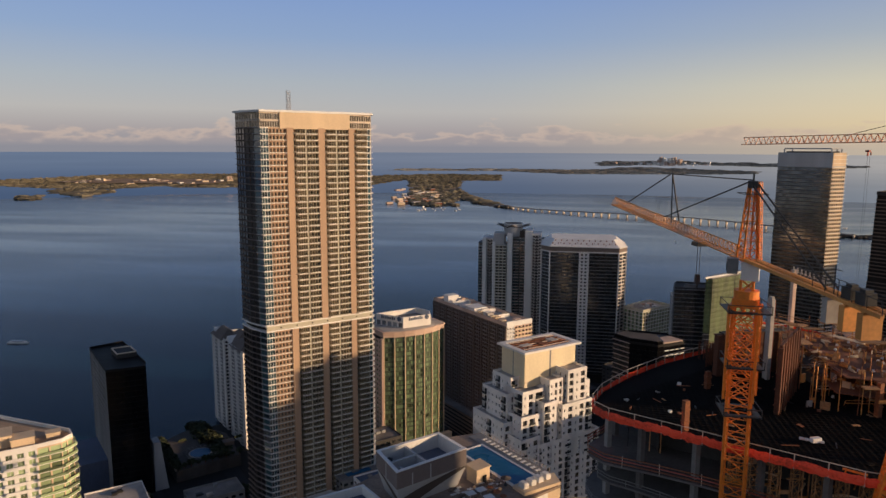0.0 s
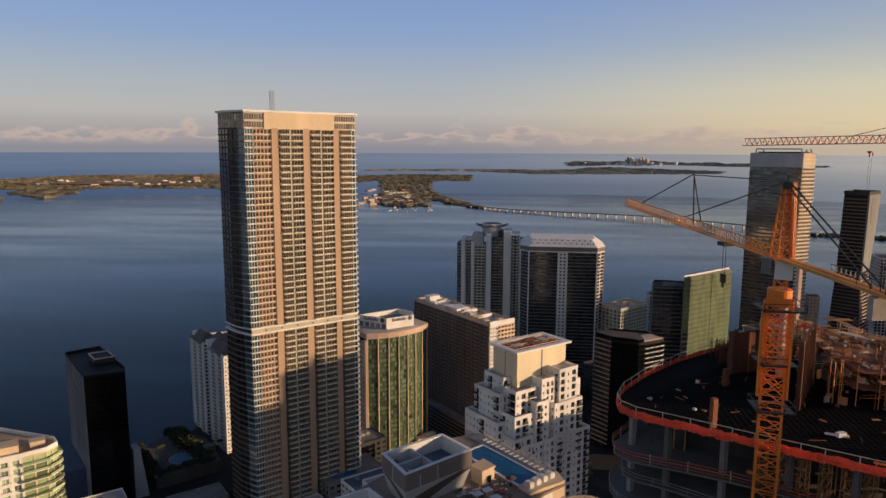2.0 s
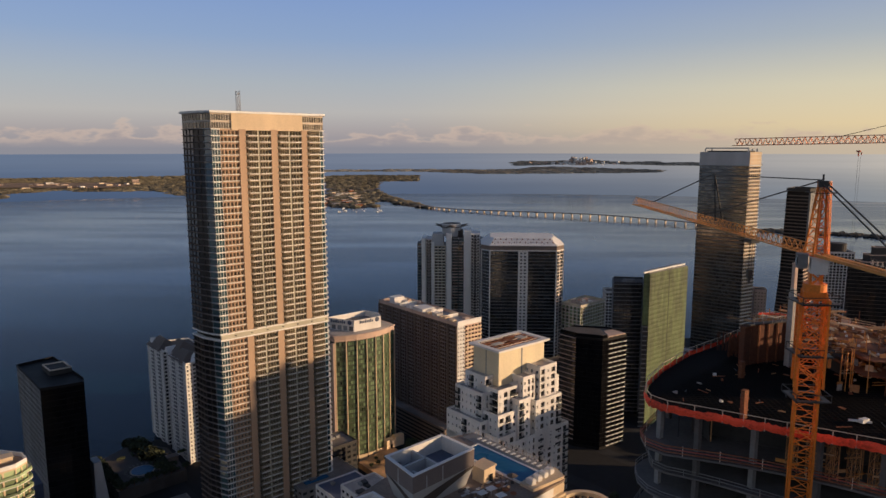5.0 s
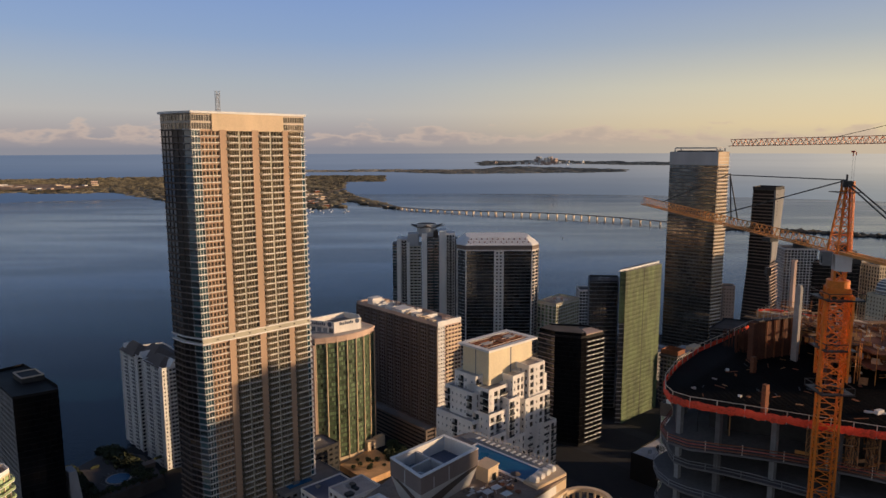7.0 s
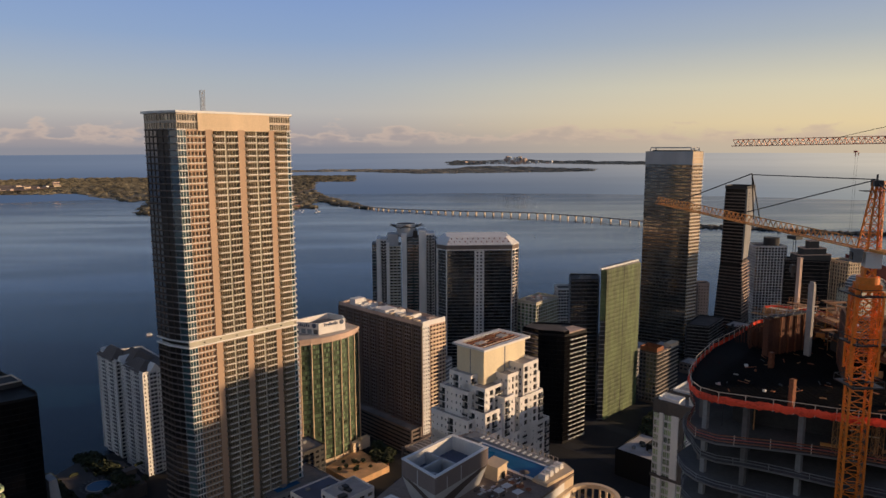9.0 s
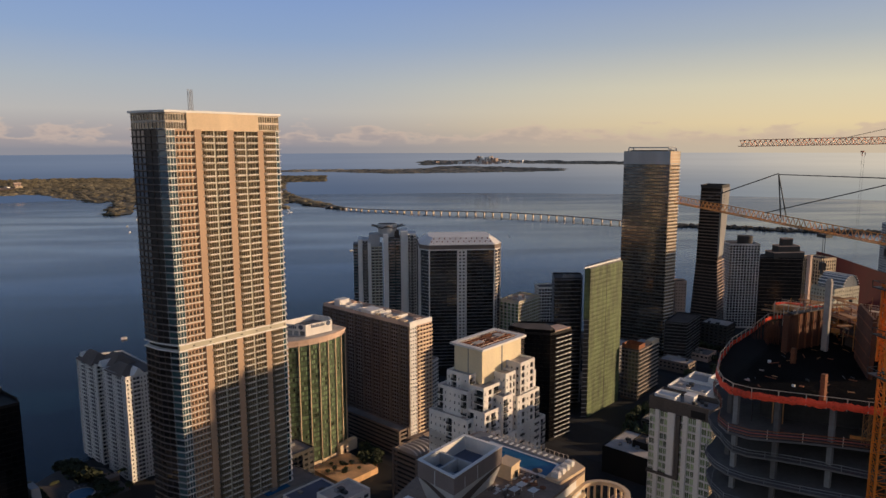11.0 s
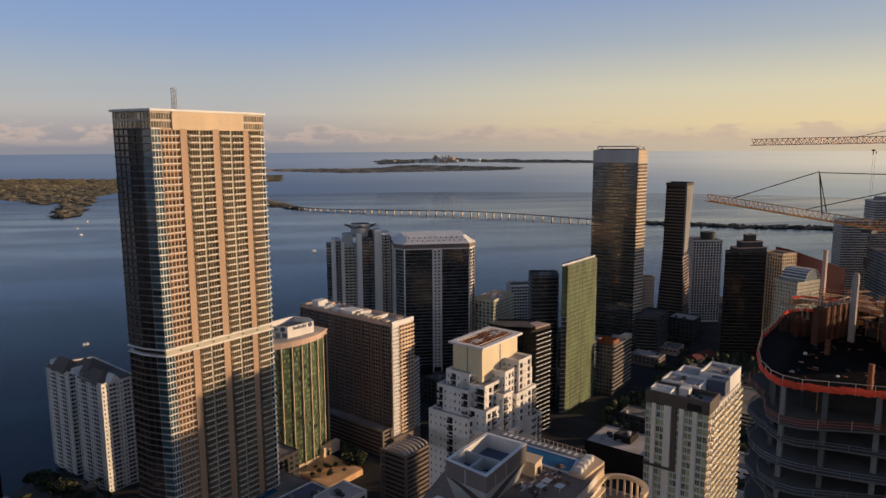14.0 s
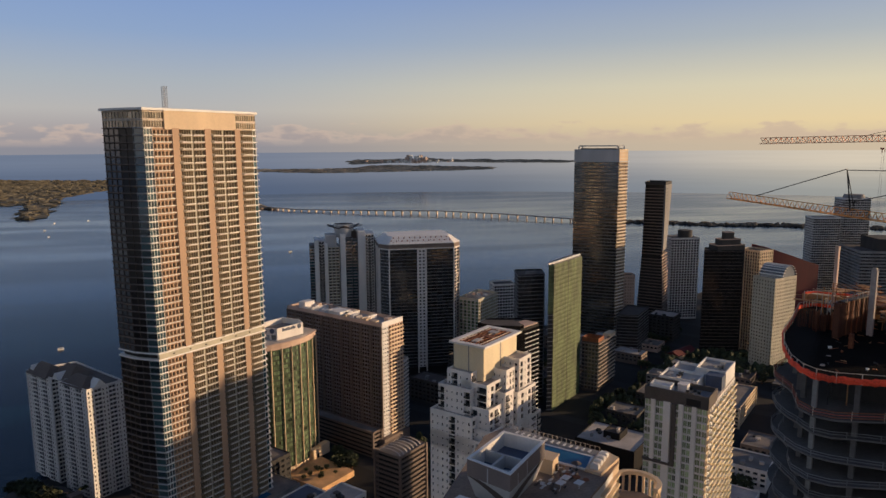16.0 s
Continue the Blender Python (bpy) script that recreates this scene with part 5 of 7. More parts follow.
    part("plant_room", Geo().box(4, 21, 116.2, 6, 9, 2.4).ring([(1, 16.5), (7, 16.5), (7, 25.5), (1, 25.5)], 0.3, 118.6, 119.6), ["bright"], b)
    part("plant_room", Geo().box(9.5, 13, 116.2, 4.4, 4.2, 3.0).box(9.5, 13, 119.2, 4.7, 4.5, 0.25), ["white"], b)
    rnd = random.Random(71)
    for k in range(16):
        x0, y0, sx, sy, z = ((15.5, 9, 13, 16, 117.9), (32, 1, 18, 12, 119.5), (15, 1, 9, 7, 113.4))[k % 3]
        g = Geo()
        roof_unit(g, x0 + rnd.uniform(0.15, 0.8) * sx, y0 + rnd.uniform(0.15, 0.85) * sy, z, rnd.uniform(0.8, 2.4), rnd.uniform(0.8, 2.0), rnd.uniform(0.6, 1.5))
        part("air_handler", g, [rnd.choice(("steel", "paleroof", "grey"))], b)
    for k in range(6):
        g = Geo()
        roof_unit(g, 2.5 + 1.9 * k, 6 + (k % 3) * 2.2, 116.2, 1.3, 1.3, 1.1)
        part("air_handler", g, ["steel"], b)
    SHARE.update(window=24, balcony=20)


green_window_tower()


# black glass tower with a sloped crown and banded side bays
def black_tower():
    plan = [(72.5, 503), (83, 491.8), (101.5, 485.5), (106, 488.6), (121.5, 500), (112, 520), (85, 524)]
    z0, fl, fh = 4, 23, 3.55
    banded = dict(wall="coal", glass="black", high=0.7, wide=0.94, bays=4, balcony=0.9, every=1, gaps=0.66, floor="bright", rail="bright", rh=0.5)
    # face 0: golden reflections are put into bronze glass and pink ledges
    b = polygon_tower("office_tower", plan, z0, fl, fh, "black glass office tower with banded balcony bays", "coal", "black", wide=0.985, high=0.96, deep=0.12,
                      special={3: dict(banded, limit=60), 0: dict(wall="coal", glass="brownglass", high=0.62, wide=0.9, slab=0.9, bays=4, ledge="pink", limit=60), 4: dict(banded, limit=36)})
    top = z0 + fl * fh
    part("crown", Geo().prism(inset(plan[:4] + [(104, 506), (80, 512)], 0.4), top, top + 3.6), ["black"], b, "black glass crown")
    part("crown_roof", Geo().prism(inset(plan[:4] + [(104, 506), (80, 512)], 1.2), top + 3.6, top + 3.9), ["darkroof"], b)
    part("upper_terrace", Geo().prism([(106, 489.4), (120.5, 500), (113, 510), (103, 503)], top, top + 2.2), ["pink"], b)


black_tower()


def mirrored_tower():
    plan = [(236.8, 717.2), (275.6, 688.8), (290.3, 698), (294, 722), (256, 750)]
    z0, fl, fh = 4, 59, 3.62
    # sunlit side: the light is put into cream walls and bright ledges
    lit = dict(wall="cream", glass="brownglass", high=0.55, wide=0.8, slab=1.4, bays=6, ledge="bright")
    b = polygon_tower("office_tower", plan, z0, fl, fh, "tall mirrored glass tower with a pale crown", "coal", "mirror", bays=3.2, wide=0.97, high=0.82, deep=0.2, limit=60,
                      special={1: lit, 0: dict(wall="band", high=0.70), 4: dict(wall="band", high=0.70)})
    top = z0 + fl * fh
    part("crown", Geo().ring(inset(plan, -0.25), 0.5, top - 11, top + 2.4), ["palegrey"], b, "pale metal crown band")
    # cream here carries the sun on the crown's right edge
    part("crown_side", Geo().box(282.7, 693.2, top - 10, 17.0, 0.6, 12.4, radians(32)), ["cream"], b)
    inner = inset(plan, 4)
    part("penthouse", Geo().prism(inset(inner, 1.5), top, top + 3.6), ["dark"], b)
    part("crown_frame", Geo().ring(inner, 0.7, top + 5.6, top + 6.8), ["palegrey"], b)
    for x, y in inner:
        part("frame_post", Geo().box(x, y, top, 1.0, 1.0, 5.6), ["palegrey"], b)


mirrored_tower()


def leaning_tower():
    b = at_height("office_tower", "slim dark office tower with a leaning profile and lit side")
    top, waist, foot = [(343.2, 757.6), (361, 742), (383, 767), (365, 786)], [(341, 756), (359, 739), (376, 762), (360, 786)], [(335, 756), (360, 733), (386, 764), (360, 790)]
    for z0, z1, p, q in ((0, 95, foot, waist), (95, 178, waist, top)):
        part("shaft", Geo().prism(inset(p, 0.6), z0, z1, 0, inset(q, 0.6)), ["smoke"], b)
        for k in range(int((z1 - z0) / 3.7)):
            s = (k + 0.5) * 3.7 / (z1 - z0)
            ring = [(a[0] + (c[0] - a[0]) * s, a[1] + (c[1] - a[1]) * s) for a, c in zip(p, q)]
            part("floor_band", Geo().ring(ring, 0.9, z0 + k * 3.7, z0 + k * 3.7 + 1.1), ["brown"], b)
    part("parapet", Geo().ring(top, 0.5, 178, 181.4), ["dark"], b)
    part("roof", Geo().prism(inset(top, 0.5), 177.6, 178.2), ["darkroof"], b)
    # the smooth side above, ribbed side below; sunlight is put into their paler colours
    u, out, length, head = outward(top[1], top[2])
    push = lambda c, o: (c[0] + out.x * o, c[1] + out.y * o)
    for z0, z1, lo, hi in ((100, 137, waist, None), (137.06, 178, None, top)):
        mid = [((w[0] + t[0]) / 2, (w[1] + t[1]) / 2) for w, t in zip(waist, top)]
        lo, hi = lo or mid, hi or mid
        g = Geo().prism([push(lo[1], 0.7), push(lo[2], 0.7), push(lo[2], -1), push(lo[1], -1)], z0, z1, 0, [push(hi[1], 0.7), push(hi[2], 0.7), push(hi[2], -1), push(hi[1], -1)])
        part("side_panel", g, ["grey"], b, "smooth side panel in a sunlit grey")
    for k in range(7):
        part("vent", Geo().box(top[1][0] + u.x * 7 + out.x * 0.75, top[1][1] + u.y * 7 + out.y * 0.75, 150 + 3.7 * k, 1.6, 0.3, 1.6, radians(head)), ["inside"], b)
    for k in range(16):
        z = 38 + 3.7 * k
        s = abs(z - 95) / 95
        mid = [(w[0] + (t[0] - w[0]) * s, w[1] + (t[1] - w[1]) * s) for w, t in zip(waist, top if z > 95 else foot)]
        c = ((mid[1][0] + mid[2][0]) / 2, (mid[1][1] + mid[2][1]) / 2)
        part("balcony", Geo().box(c[0] + out.x * 0.4, c[1] + out.y * 0.4, z, length * 0.92, 1.2, 0.9, radians(head)), ["pink"], b)


leaning_tower()


def netted_tower():
    b = at_height("office_tower", "unfinished tower wrapped in green debris net")
    plan = [(139.3, 529), (144, 529), (183.6, 565.4), (179.5, 577), (143.4, 541)]
    z1 = 127.5
    part("shell", Geo().prism(inset(plan, 0.6), 0, z1), ["dark"], b)
    rnd = random.Random(3)
    rows = 34
    h = z1 / rows
    # one lit face of sheets on either side of a dark slot, and a wrapped corner that starts high up
    for p, q, cols, low in ((plan[1], plan[2], 4, 0), (plan[0], plan[1], 1, 23)):
        u, out, length, head = outward(p, q)
        slot = 1.0 if cols > 1 else 0.0
        w = (length - slot) / cols - 0.06
        kinds = []
        for k in range(6):
            m, verts = 4, []
            for a in range(m + 1):
                for c in range(m + 1):
                    sag = 0.30 * math.sin(math.pi * a / m) * rnd.uniform(0.3, 1) - 0.12 * rnd.random()
                    verts.append(((c / m - 0.5) * w, -0.35 - sag, a / m * h))
            sheet = Geo().add(verts, [(a * (m + 1) + c, a * (m + 1) + c + 1, (a + 1) * (m + 1) + c + 1, (a + 1) * (m + 1) + c) for a in range(m) for c in range(m)])
            kinds.append(sheet.mesh("net_panel", [M["net"]]))
        for i in range(low, rows):
            for j in range(cols):
                s = (j + 0.5) * (length - slot) / cols + (slot if j >= cols / 2 else 0)
                ob = new("net_panel", rnd.choice(kinds))
                ob.parent = b
                ob.matrix_basis = pose(p[0] + u.x * s, p[1] + u.y * s, i * h, 0, 0, head)
    uu, oo, ll, hh = outward(plan[0], plan[1])
    c = ((plan[0][0] + plan[1][0]) / 2, (plan[0][1] + plan[1][1]) / 2)
    for i in range(23):
        part("floor_edge", Geo().box(c[0] + oo.x * 0.3, c[1] + oo.y * 0.3, 3 + i * 3.72, ll, 1.2, 0.4, radians(hh)), ["grey"], b)
    part("cap_beam", Geo().beam((139.0, 528.4, 128.3), (180.0, 561.8, 130.0), 1.3), ["bright"], b)
    part("roof", Geo().prism(inset(plan, 0.6), z1, z1 + 0.6), ["grey"], b)


netted_tower()
b = polygon_tower("apartment_tower", [(121, 551.4), (143.7, 551), (150, 575), (126, 578)], 4, 33, 3.35, "dark apartment tower with pale balcony bands", "dark", "glass", slab=1.2, ledge="grey", limit=40)
rooftop(b, 134, 563, 114.6, 4, mats=("blue", "grey"))
b = polygon_tower("apartment_tower", [(92, 652), (108, 637), (136, 666), (119, 684)], 4, 21, 3.35, "cream and grey apartment block with tall window bays", "lime", "green", bays=4.2, wide=0.62, high=0.84, limit=90, roofmat="paleroof", deep=0.9, slab=0.6, ledge="white", parapet=2.4)
rooftop(b, 114, 660, 74.5, 5, 9, 11, ("paleroof", "white", "pink"))
b = polygon_tower("apartment_tower", [(147, 719), (172, 719), (172, 740), (147, 740)], 4, 20, 3.4, "white apartment block with dark window bands", "white", "glass", wide=0.8, limit=40)
b = polygon_tower("apartment_tower", [(400, 790), (436, 785), (440, 815), (404, 822)], 4, 30, 3.4, "pale gridded apartment tower with square windows", "white", "glass", bays=3.6, wide=0.76, high=0.74, deep=0.7, limit=160)
rooftop(b, 422, 802, 106, 6, 3, 10, ("dark", "grey"))
part("plant_room", Geo().cyl(424, 800, 106, 116, 9, 9, 20), ["dark"], b)


def stepped_black():
    plan = [(354, 644.5), (393.5, 634), (404, 650), (366, 664)]
    # face 1 is cream: the golden light on that side is in its colour
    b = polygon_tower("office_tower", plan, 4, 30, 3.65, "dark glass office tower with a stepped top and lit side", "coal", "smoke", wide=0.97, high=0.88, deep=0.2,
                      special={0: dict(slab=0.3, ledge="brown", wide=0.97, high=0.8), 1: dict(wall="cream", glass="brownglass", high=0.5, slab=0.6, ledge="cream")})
    for k, (x0, y0, x1, y1, h) in enumerate(((366, 640, 398, 656, 6), (372, 642, 394, 654, 12), (378, 645, 388, 652, 19))):
        part("step", Geo().prism([(x0, y0), (x1, y0), (x1, y1), (x0, y1)], 113.5, 113.5 + h), ["dark"], b)
        part("step_rim", Geo().ring([(x0 - 0.2, y0 - 0.2), (x1 + 0.2, y0 - 0.2), (x1 + 0.2, y1 + 0.2), (x0 - 0.2, y1 + 0.2)], 0.5, 113.5 + h, 114.4 + h), ["pink"], b)


stepped_black()
b = polygon_tower("apartment_tower", [(188, 571), (199.5, 560.5), (229, 589), (217, 600)], 4, 12, 3.6, "small apartment block with an orange-lit attic and pale balconies", "duskwall", "glass", slab=1.3, limit=60, roofmat="paleroof",
                  special={0: dict(wall="brown", slab=0.6, ledge="grey", wide=0.7, high=0.6)})
# low sun is put into the attic's rust tone and the cream fin
part("attic", Geo().ring([(188.3, 571.1), (199.5, 560.9), (209, 570), (198, 580.5)], 0.6, 47.2, 52.4), ["rust"], b, "attic wall with orange sunlight in its colour")
part("end_fin", Geo().prism([(219, 579), (229.4, 588.6), (225, 593.5), (214.5, 584)], 46.8, 50.6), ["cream"], b)
polygon_tower("office_block", [(267, 664), (287, 655), (318, 690), (298, 703)], 4, 12, 3.4, "dark low office block with grey floor bands", "dark", "smoke", wide=0.95, high=0.6, slab=0.4, ledge="grey", limit=20, category="building")
b = thing("pavilion_hall", 330, 640, 2, 30, "low hall with a faded red sheet roof", "building")
part("wall", Geo().box(0, 0, 0, 34, 14, 6), ["cream"], b)
part("roof", Geo().prism([(-18, -8), (18, -8), (18, 8), (-18, 8)], 6.004, 10, 0, [(-18, -0.3), (18, -0.3), (18, 0.3), (-18, 0.3)]), ["clay"], b, "faded red sheet roof")
b = polygon_tower("apartment_tower", [(298, 711), (309, 708), (312, 722), (301, 725)], 4, 21, 3.5, "slim pink apartment block with small windows", "pink", "glass", wide=0.35, high=0.4, limit=40)


def bayfront_tower():
    plan = [(-244, 500), (-222, 478.5), (-218, 482), (-211, 475), (-215, 471), (-192, 449), (-175, 465), (-217, 513)]
    b = at_height("apartment_tower", "white bayfront apartment tower with dark hipped roofs", "tower")
    z0, fl, fh = 2, 25, 2.9
    core(b, plan, 0, 74, 1.6)
    kinds = {0: "wbwbw", 1: "b", 2: "bw", 3: "b", 4: "wbwbw", 5: "wbwbw", 6: "wbw", 7: "wbw"}
    SHARE.update(window=120, balcony=100)
    for i in range(8):
        p, q = Vector(plan[i]), Vector(plan[(i + 1) % 8])
        n = len(kinds[i])
        for k, kind in enumerate(kinds[i]):
            m, o = tuple(p + (q - p) * k / n), tuple(p + (q - p) * (k + 1) / n)
            hide = 0 if i in (6, 7) else 24
            if kind == "w":
                facade(b, m, o, z0, fl, fh, 2, 0.36, 0.5, 0.5, "bright", "glass", limit=hide)
            else:
                facade(b, m, o, z0, fl, fh, 2, 0.80, 0.66, 1.0, "palegrey", "glass", limit=hide, balcony=0.7, every=2, gaps=0.94, rail="bright", floor="bright", rh=0.85)
        part("rib", Geo().box(p.x, p.y, z0, 0.9, 0.9, fl * fh, 0.78), ["white"], b)
    SHARE.update(window=24, balcony=20)
    roof(b, plan, z0 + fl * fh, "shaderoof", "white", 1.2)
    for x, y, w, d, z, a in ((-229, 494, 26, 17, 6.5, -45), (-199, 466, 25, 17, 5.5, -45), (-211, 486, 22, 18, 7, -45)):
        c, sn = math.cos(radians(a)), math.sin(radians(a))
        f = lambda i, j: (x + c * i - sn * j, y + sn * i + c * j)
        g = Geo().prism([f(-w / 2, -d / 2), f(w / 2, -d / 2), f(w / 2, d / 2), f(-w / 2, d / 2)], 74.9, 74.9 + z, 0, [f(-w / 4, -0.3), f(w / 4, -0.3), f(w / 4, 0.3), f(-w / 4, 0.3)])
        part("hip_roof", g, ["shaderoof"], b)
    for x, y, z, w, a in ((-239, 496, 5.5, 4.0, -45), (-219, 478, 4.0, 3.4, -45), (-186, 456, 5.0, 4.5, 45)):
        c, sn = math.cos(radians(a)), math.sin(radians(a))
        f = lambda i, j: (x + c * i - sn * j, y + sn * i + c * j)
        g = Geo().prism([f(-w, -0.4), f(w, -0.4), f(w, 7), f(-w, 7)], 74.5, 74.7 + z, 0, [f(-0.2, -0.4), f(0.2, -0.4), f(0.2, 7), f(-0.2, 7)])
        part("gable", g, ["bright"], b)


bayfront_tower()


def flat_black_tower():
    plan = [(-283, 406), (-240, 364), (-229, 371), (-221.5, 377), (-226, 384), (-270, 424)]
    b = polygon_tower("office_tower", plan, 2, 24, 3.5, "black glass office tower with a sunken roof deck", "coal", "black", wide=0.985, high=0.95, deep=0.12, roofmat="coal",
                      special={0: dict(wall="grey", glass="glass", wide=0.62, high=0.62, deep=0.5, bays=18, limit=110)})
    part("roof_house", Geo().prism([(-262, 400), (-250, 389), (-241, 397), (-253, 408)], 86, 89.0), ["dark"], b)
    part("roof_house_rim", Geo().ring([(-262, 400), (-250, 389), (-241, 397), (-253, 408)], 0.6, 89, 89.8), ["slab"], b)
    part("podium_roof", Geo().prism([(-292, 392), (-262, 362), (-250, 374), (-280, 404)], 0, 24), ["blue"], b)
    part("side_wing", Geo().prism([(-221, 379), (-215, 385), (-224, 394), (-230, 388)], 0, 34, 0, [(-222, 381), (-219, 384), (-226, 391), (-229, 388)]), ["palegrey"], b)


flat_black_tower()


def rounded_tower():
    b = at_height("apartment_tower", "cream apartment tower with rounded stacked balconies")
    plan = [(-208, 181), (-164, 222), (-158.5, 228.5), (-158, 234), (-162.5, 238), (-208, 246)]
    z0, fl, fh = 2, 32, 3.3
    top = z0 + fl * fh
    SHARE.update(window=150, balcony=110)
    core(b, plan, 0, top, 1.2)
    # front is whiter than the cream ends: sunlight is put into its paint
    facade(b, plan[0], plan[1], z0, fl, fh, 16, 0.62, 0.66, 0.7, "bright", "sfglass", "bright", limit=150, balcony=1.2, every=4, gaps=0.5, rail="bright", floor="bright")
    for i in (1, 2, 3):
        facade(b, plan[i], plan[i + 1], z0, fl, fh, 2, 0.86, 0.72, 0.5, "cream", "sfglass", limit=40, balcony=1.5, every=2, gaps=1.1, rail="sfglass", floor="bright")
    facade(b, plan[4], plan[5], z0, fl, fh, 10, 0.5, 0.5, 0.5, "cream", "glass", limit=0)
    facade(b, plan[5], plan[0], z0, fl, fh, 10, 0.5, 0.5, 0.5, "cream", "glass", limit=0)
    roof(b, plan, top, "paving", "bright", 1.6)
    for x0, y0, sx, sy, h in ((-172, 224, 8, 7, 3.5), (-181, 222, 9, 10, 4.5), (-190, 214, 10, 9, 6), (-166, 233, 5, 4, 2)):
        part("roof_house", Geo().box(x0, y0, top, sx, sy, h, radians(43)).box(x0, y0, top + h, sx + 0.6, sy + 0.6, 0.3, radians(43)), ["cream"], b)
    SHARE.update(window=24, balcony=20)


rounded_tower()


def turned(b, x, y, degrees):
    """Turns a thing about the upright line through x, y."""
    c, sn = math.cos(radians(degrees)), math.sin(radians(degrees))
    b.matrix_basis = pose(x - c * x + sn * y, y - sn * x - c * y, 0, 0, 0, degrees)


def arched_tower():
    plan = [(379.5, 580), (415, 578), (419, 600), (382, 604)]
    b = polygon_tower("apartment_tower", plan, 4, 26, 3.5, "pale apartment tower with a glazed arched top", "lime", "glass", wide=0.35, high=0.45, limit=90)
    g, n = Geo(), 12
    for z in range(n):
        a0, a1 = math.pi * z / n, math.pi * (z + 1) / n
        f = lambda a, y: (403 - 12.0 * math.cos(a), y, 95 + 12 * math.sin(a))
        g.add([f(a0, 579.5), f(a1, 579.5), f(a1, 603), f(a0, 603)], [(0, 1, 2, 3)])
    g.add([(403 - 12.0 * math.cos(math.pi * z / n), 580, 95 + 12 * math.sin(math.pi * z / n)) for z in range(n + 1)], [tuple(range(n, -1, -1))])
    part("arched_roof", g, ["palepane"], b)
    for z in range(n + 1):
        a = math.pi * z / n
        part("arch_rib", Geo().box(403 - 12.3 * math.cos(a), 591, 95 + 12.2 * math.sin(a) - 0.4, 0.5, 25, 0.8), ["bright"], b)
    turned(b, 399, 590, 24)


arched_tower()
part("wall", Geo().add([(476, 712, 0), (555, 717, 0), (555, 717, 79), (476, 712, 105), (476, 737, 0), (555, 741, 0), (555, 741, 79), (476, 737, 105)],
                      [(0, 1, 2, 3), (5, 4, 7, 6), (3, 2, 6, 7), (1, 5, 6, 2), (4, 0, 3, 7)]), ["clay"], at_height("slanted_block", "dark red block with a slanted roofline", "building"))
b = polygon_tower("apartment_tower", [(408, 640), (428, 636), (430, 660), (412, 664)], 4, 30, 3.6, "tall narrow cream and grey apartment tower", "cream", "glass", wide=0.5, limit=60)
turned(b, 419, 650, 26)
b = polygon_tower("apartment_tower", [(656, 851), (692, 842), (703, 868), (665, 879)], 4, 33, 3.5, "white balconied apartment tower by the water", "white", "glass", slab=1.4, ledge="white", limit=60)
b = polygon_tower("apartment_tower", [(705, 851), (740, 842), (752, 868), (712, 879)], 4, 41, 3.46, "tall white apartment tower with a rounded cap", "white", "glass", slab=1.4, ledge="white", limit=60)
part("cap", Geo().cyl(727, 860, 145.8, 152, 15, 13, 20), ["grey"], b)
b = polygon_tower("office_block", [(648, 754), (813, 699), (838, 774), (675, 824)], 4, 19, 4.29, "broad grey office block with long window bands", "grey", "glass", wide=0.97, high=0.5, limit=60, category="building")
part("upper_block", Geo().prism([(676, 756), (813, 712), (826, 762), (688, 799)], 85.5, 101.5), ["dark"], b)


# ---- the tower under construction and its cranes ----
def lattice(g, a, b, w, step, chord=0.22, lace=0.11, tri=False, up=None, cross=True):
    """Chords and lacing of a lattice girder from a to b."""
    a, b = Vector(a), Vector(b)
    d = (b - a).normalized()
    u = d.cross(Vector((0, 0, 1)))
    u = u.normalized() if u.length > 0.05 else Vector((1, 0, 0))
    v = u.cross(d)
    if up:
        u, v = Vector(up[0]), Vector(up[1])
    offs = [u * w / 2, -u * w / 2, v * w * 0.95] if tri else [u * w / 2 + v * w / 2, u * w / 2 - v * w / 2, -u * w / 2 - v * w / 2, -u * w / 2 + v * w / 2]
    for o in offs:
        g.beam(a + o, b + o, chord)
    n = max(1, round((b - a).length / step))
    for k in range(n):
        p, q = a + (b - a) * k / n, a + (b - a) * (k + 1) / n
        for i in range(len(offs)):
            o, e = offs[i], offs[(i + 1) % len(offs)]
            g.beam(p + o, q + e, lace)
            g.beam(p + e, q + o, lace) if cross and not tri else None
            g.beam(q + o, q + e, lace)
    return g


DECK = 177.6
OUTLINE = [(41.3, 121.5), (41.5, 118.2), (43.6, 115.6), (51.5, 111.6), (60, 107.0), (68.5, 102.7), (76.2, 98.8), (108, 92), (116, 108), (102, 150), (84, 170.5),
           (78, 168.5), (66, 156.0), (57, 147.5), (48.5, 136.5), (43.2, 127.5)]


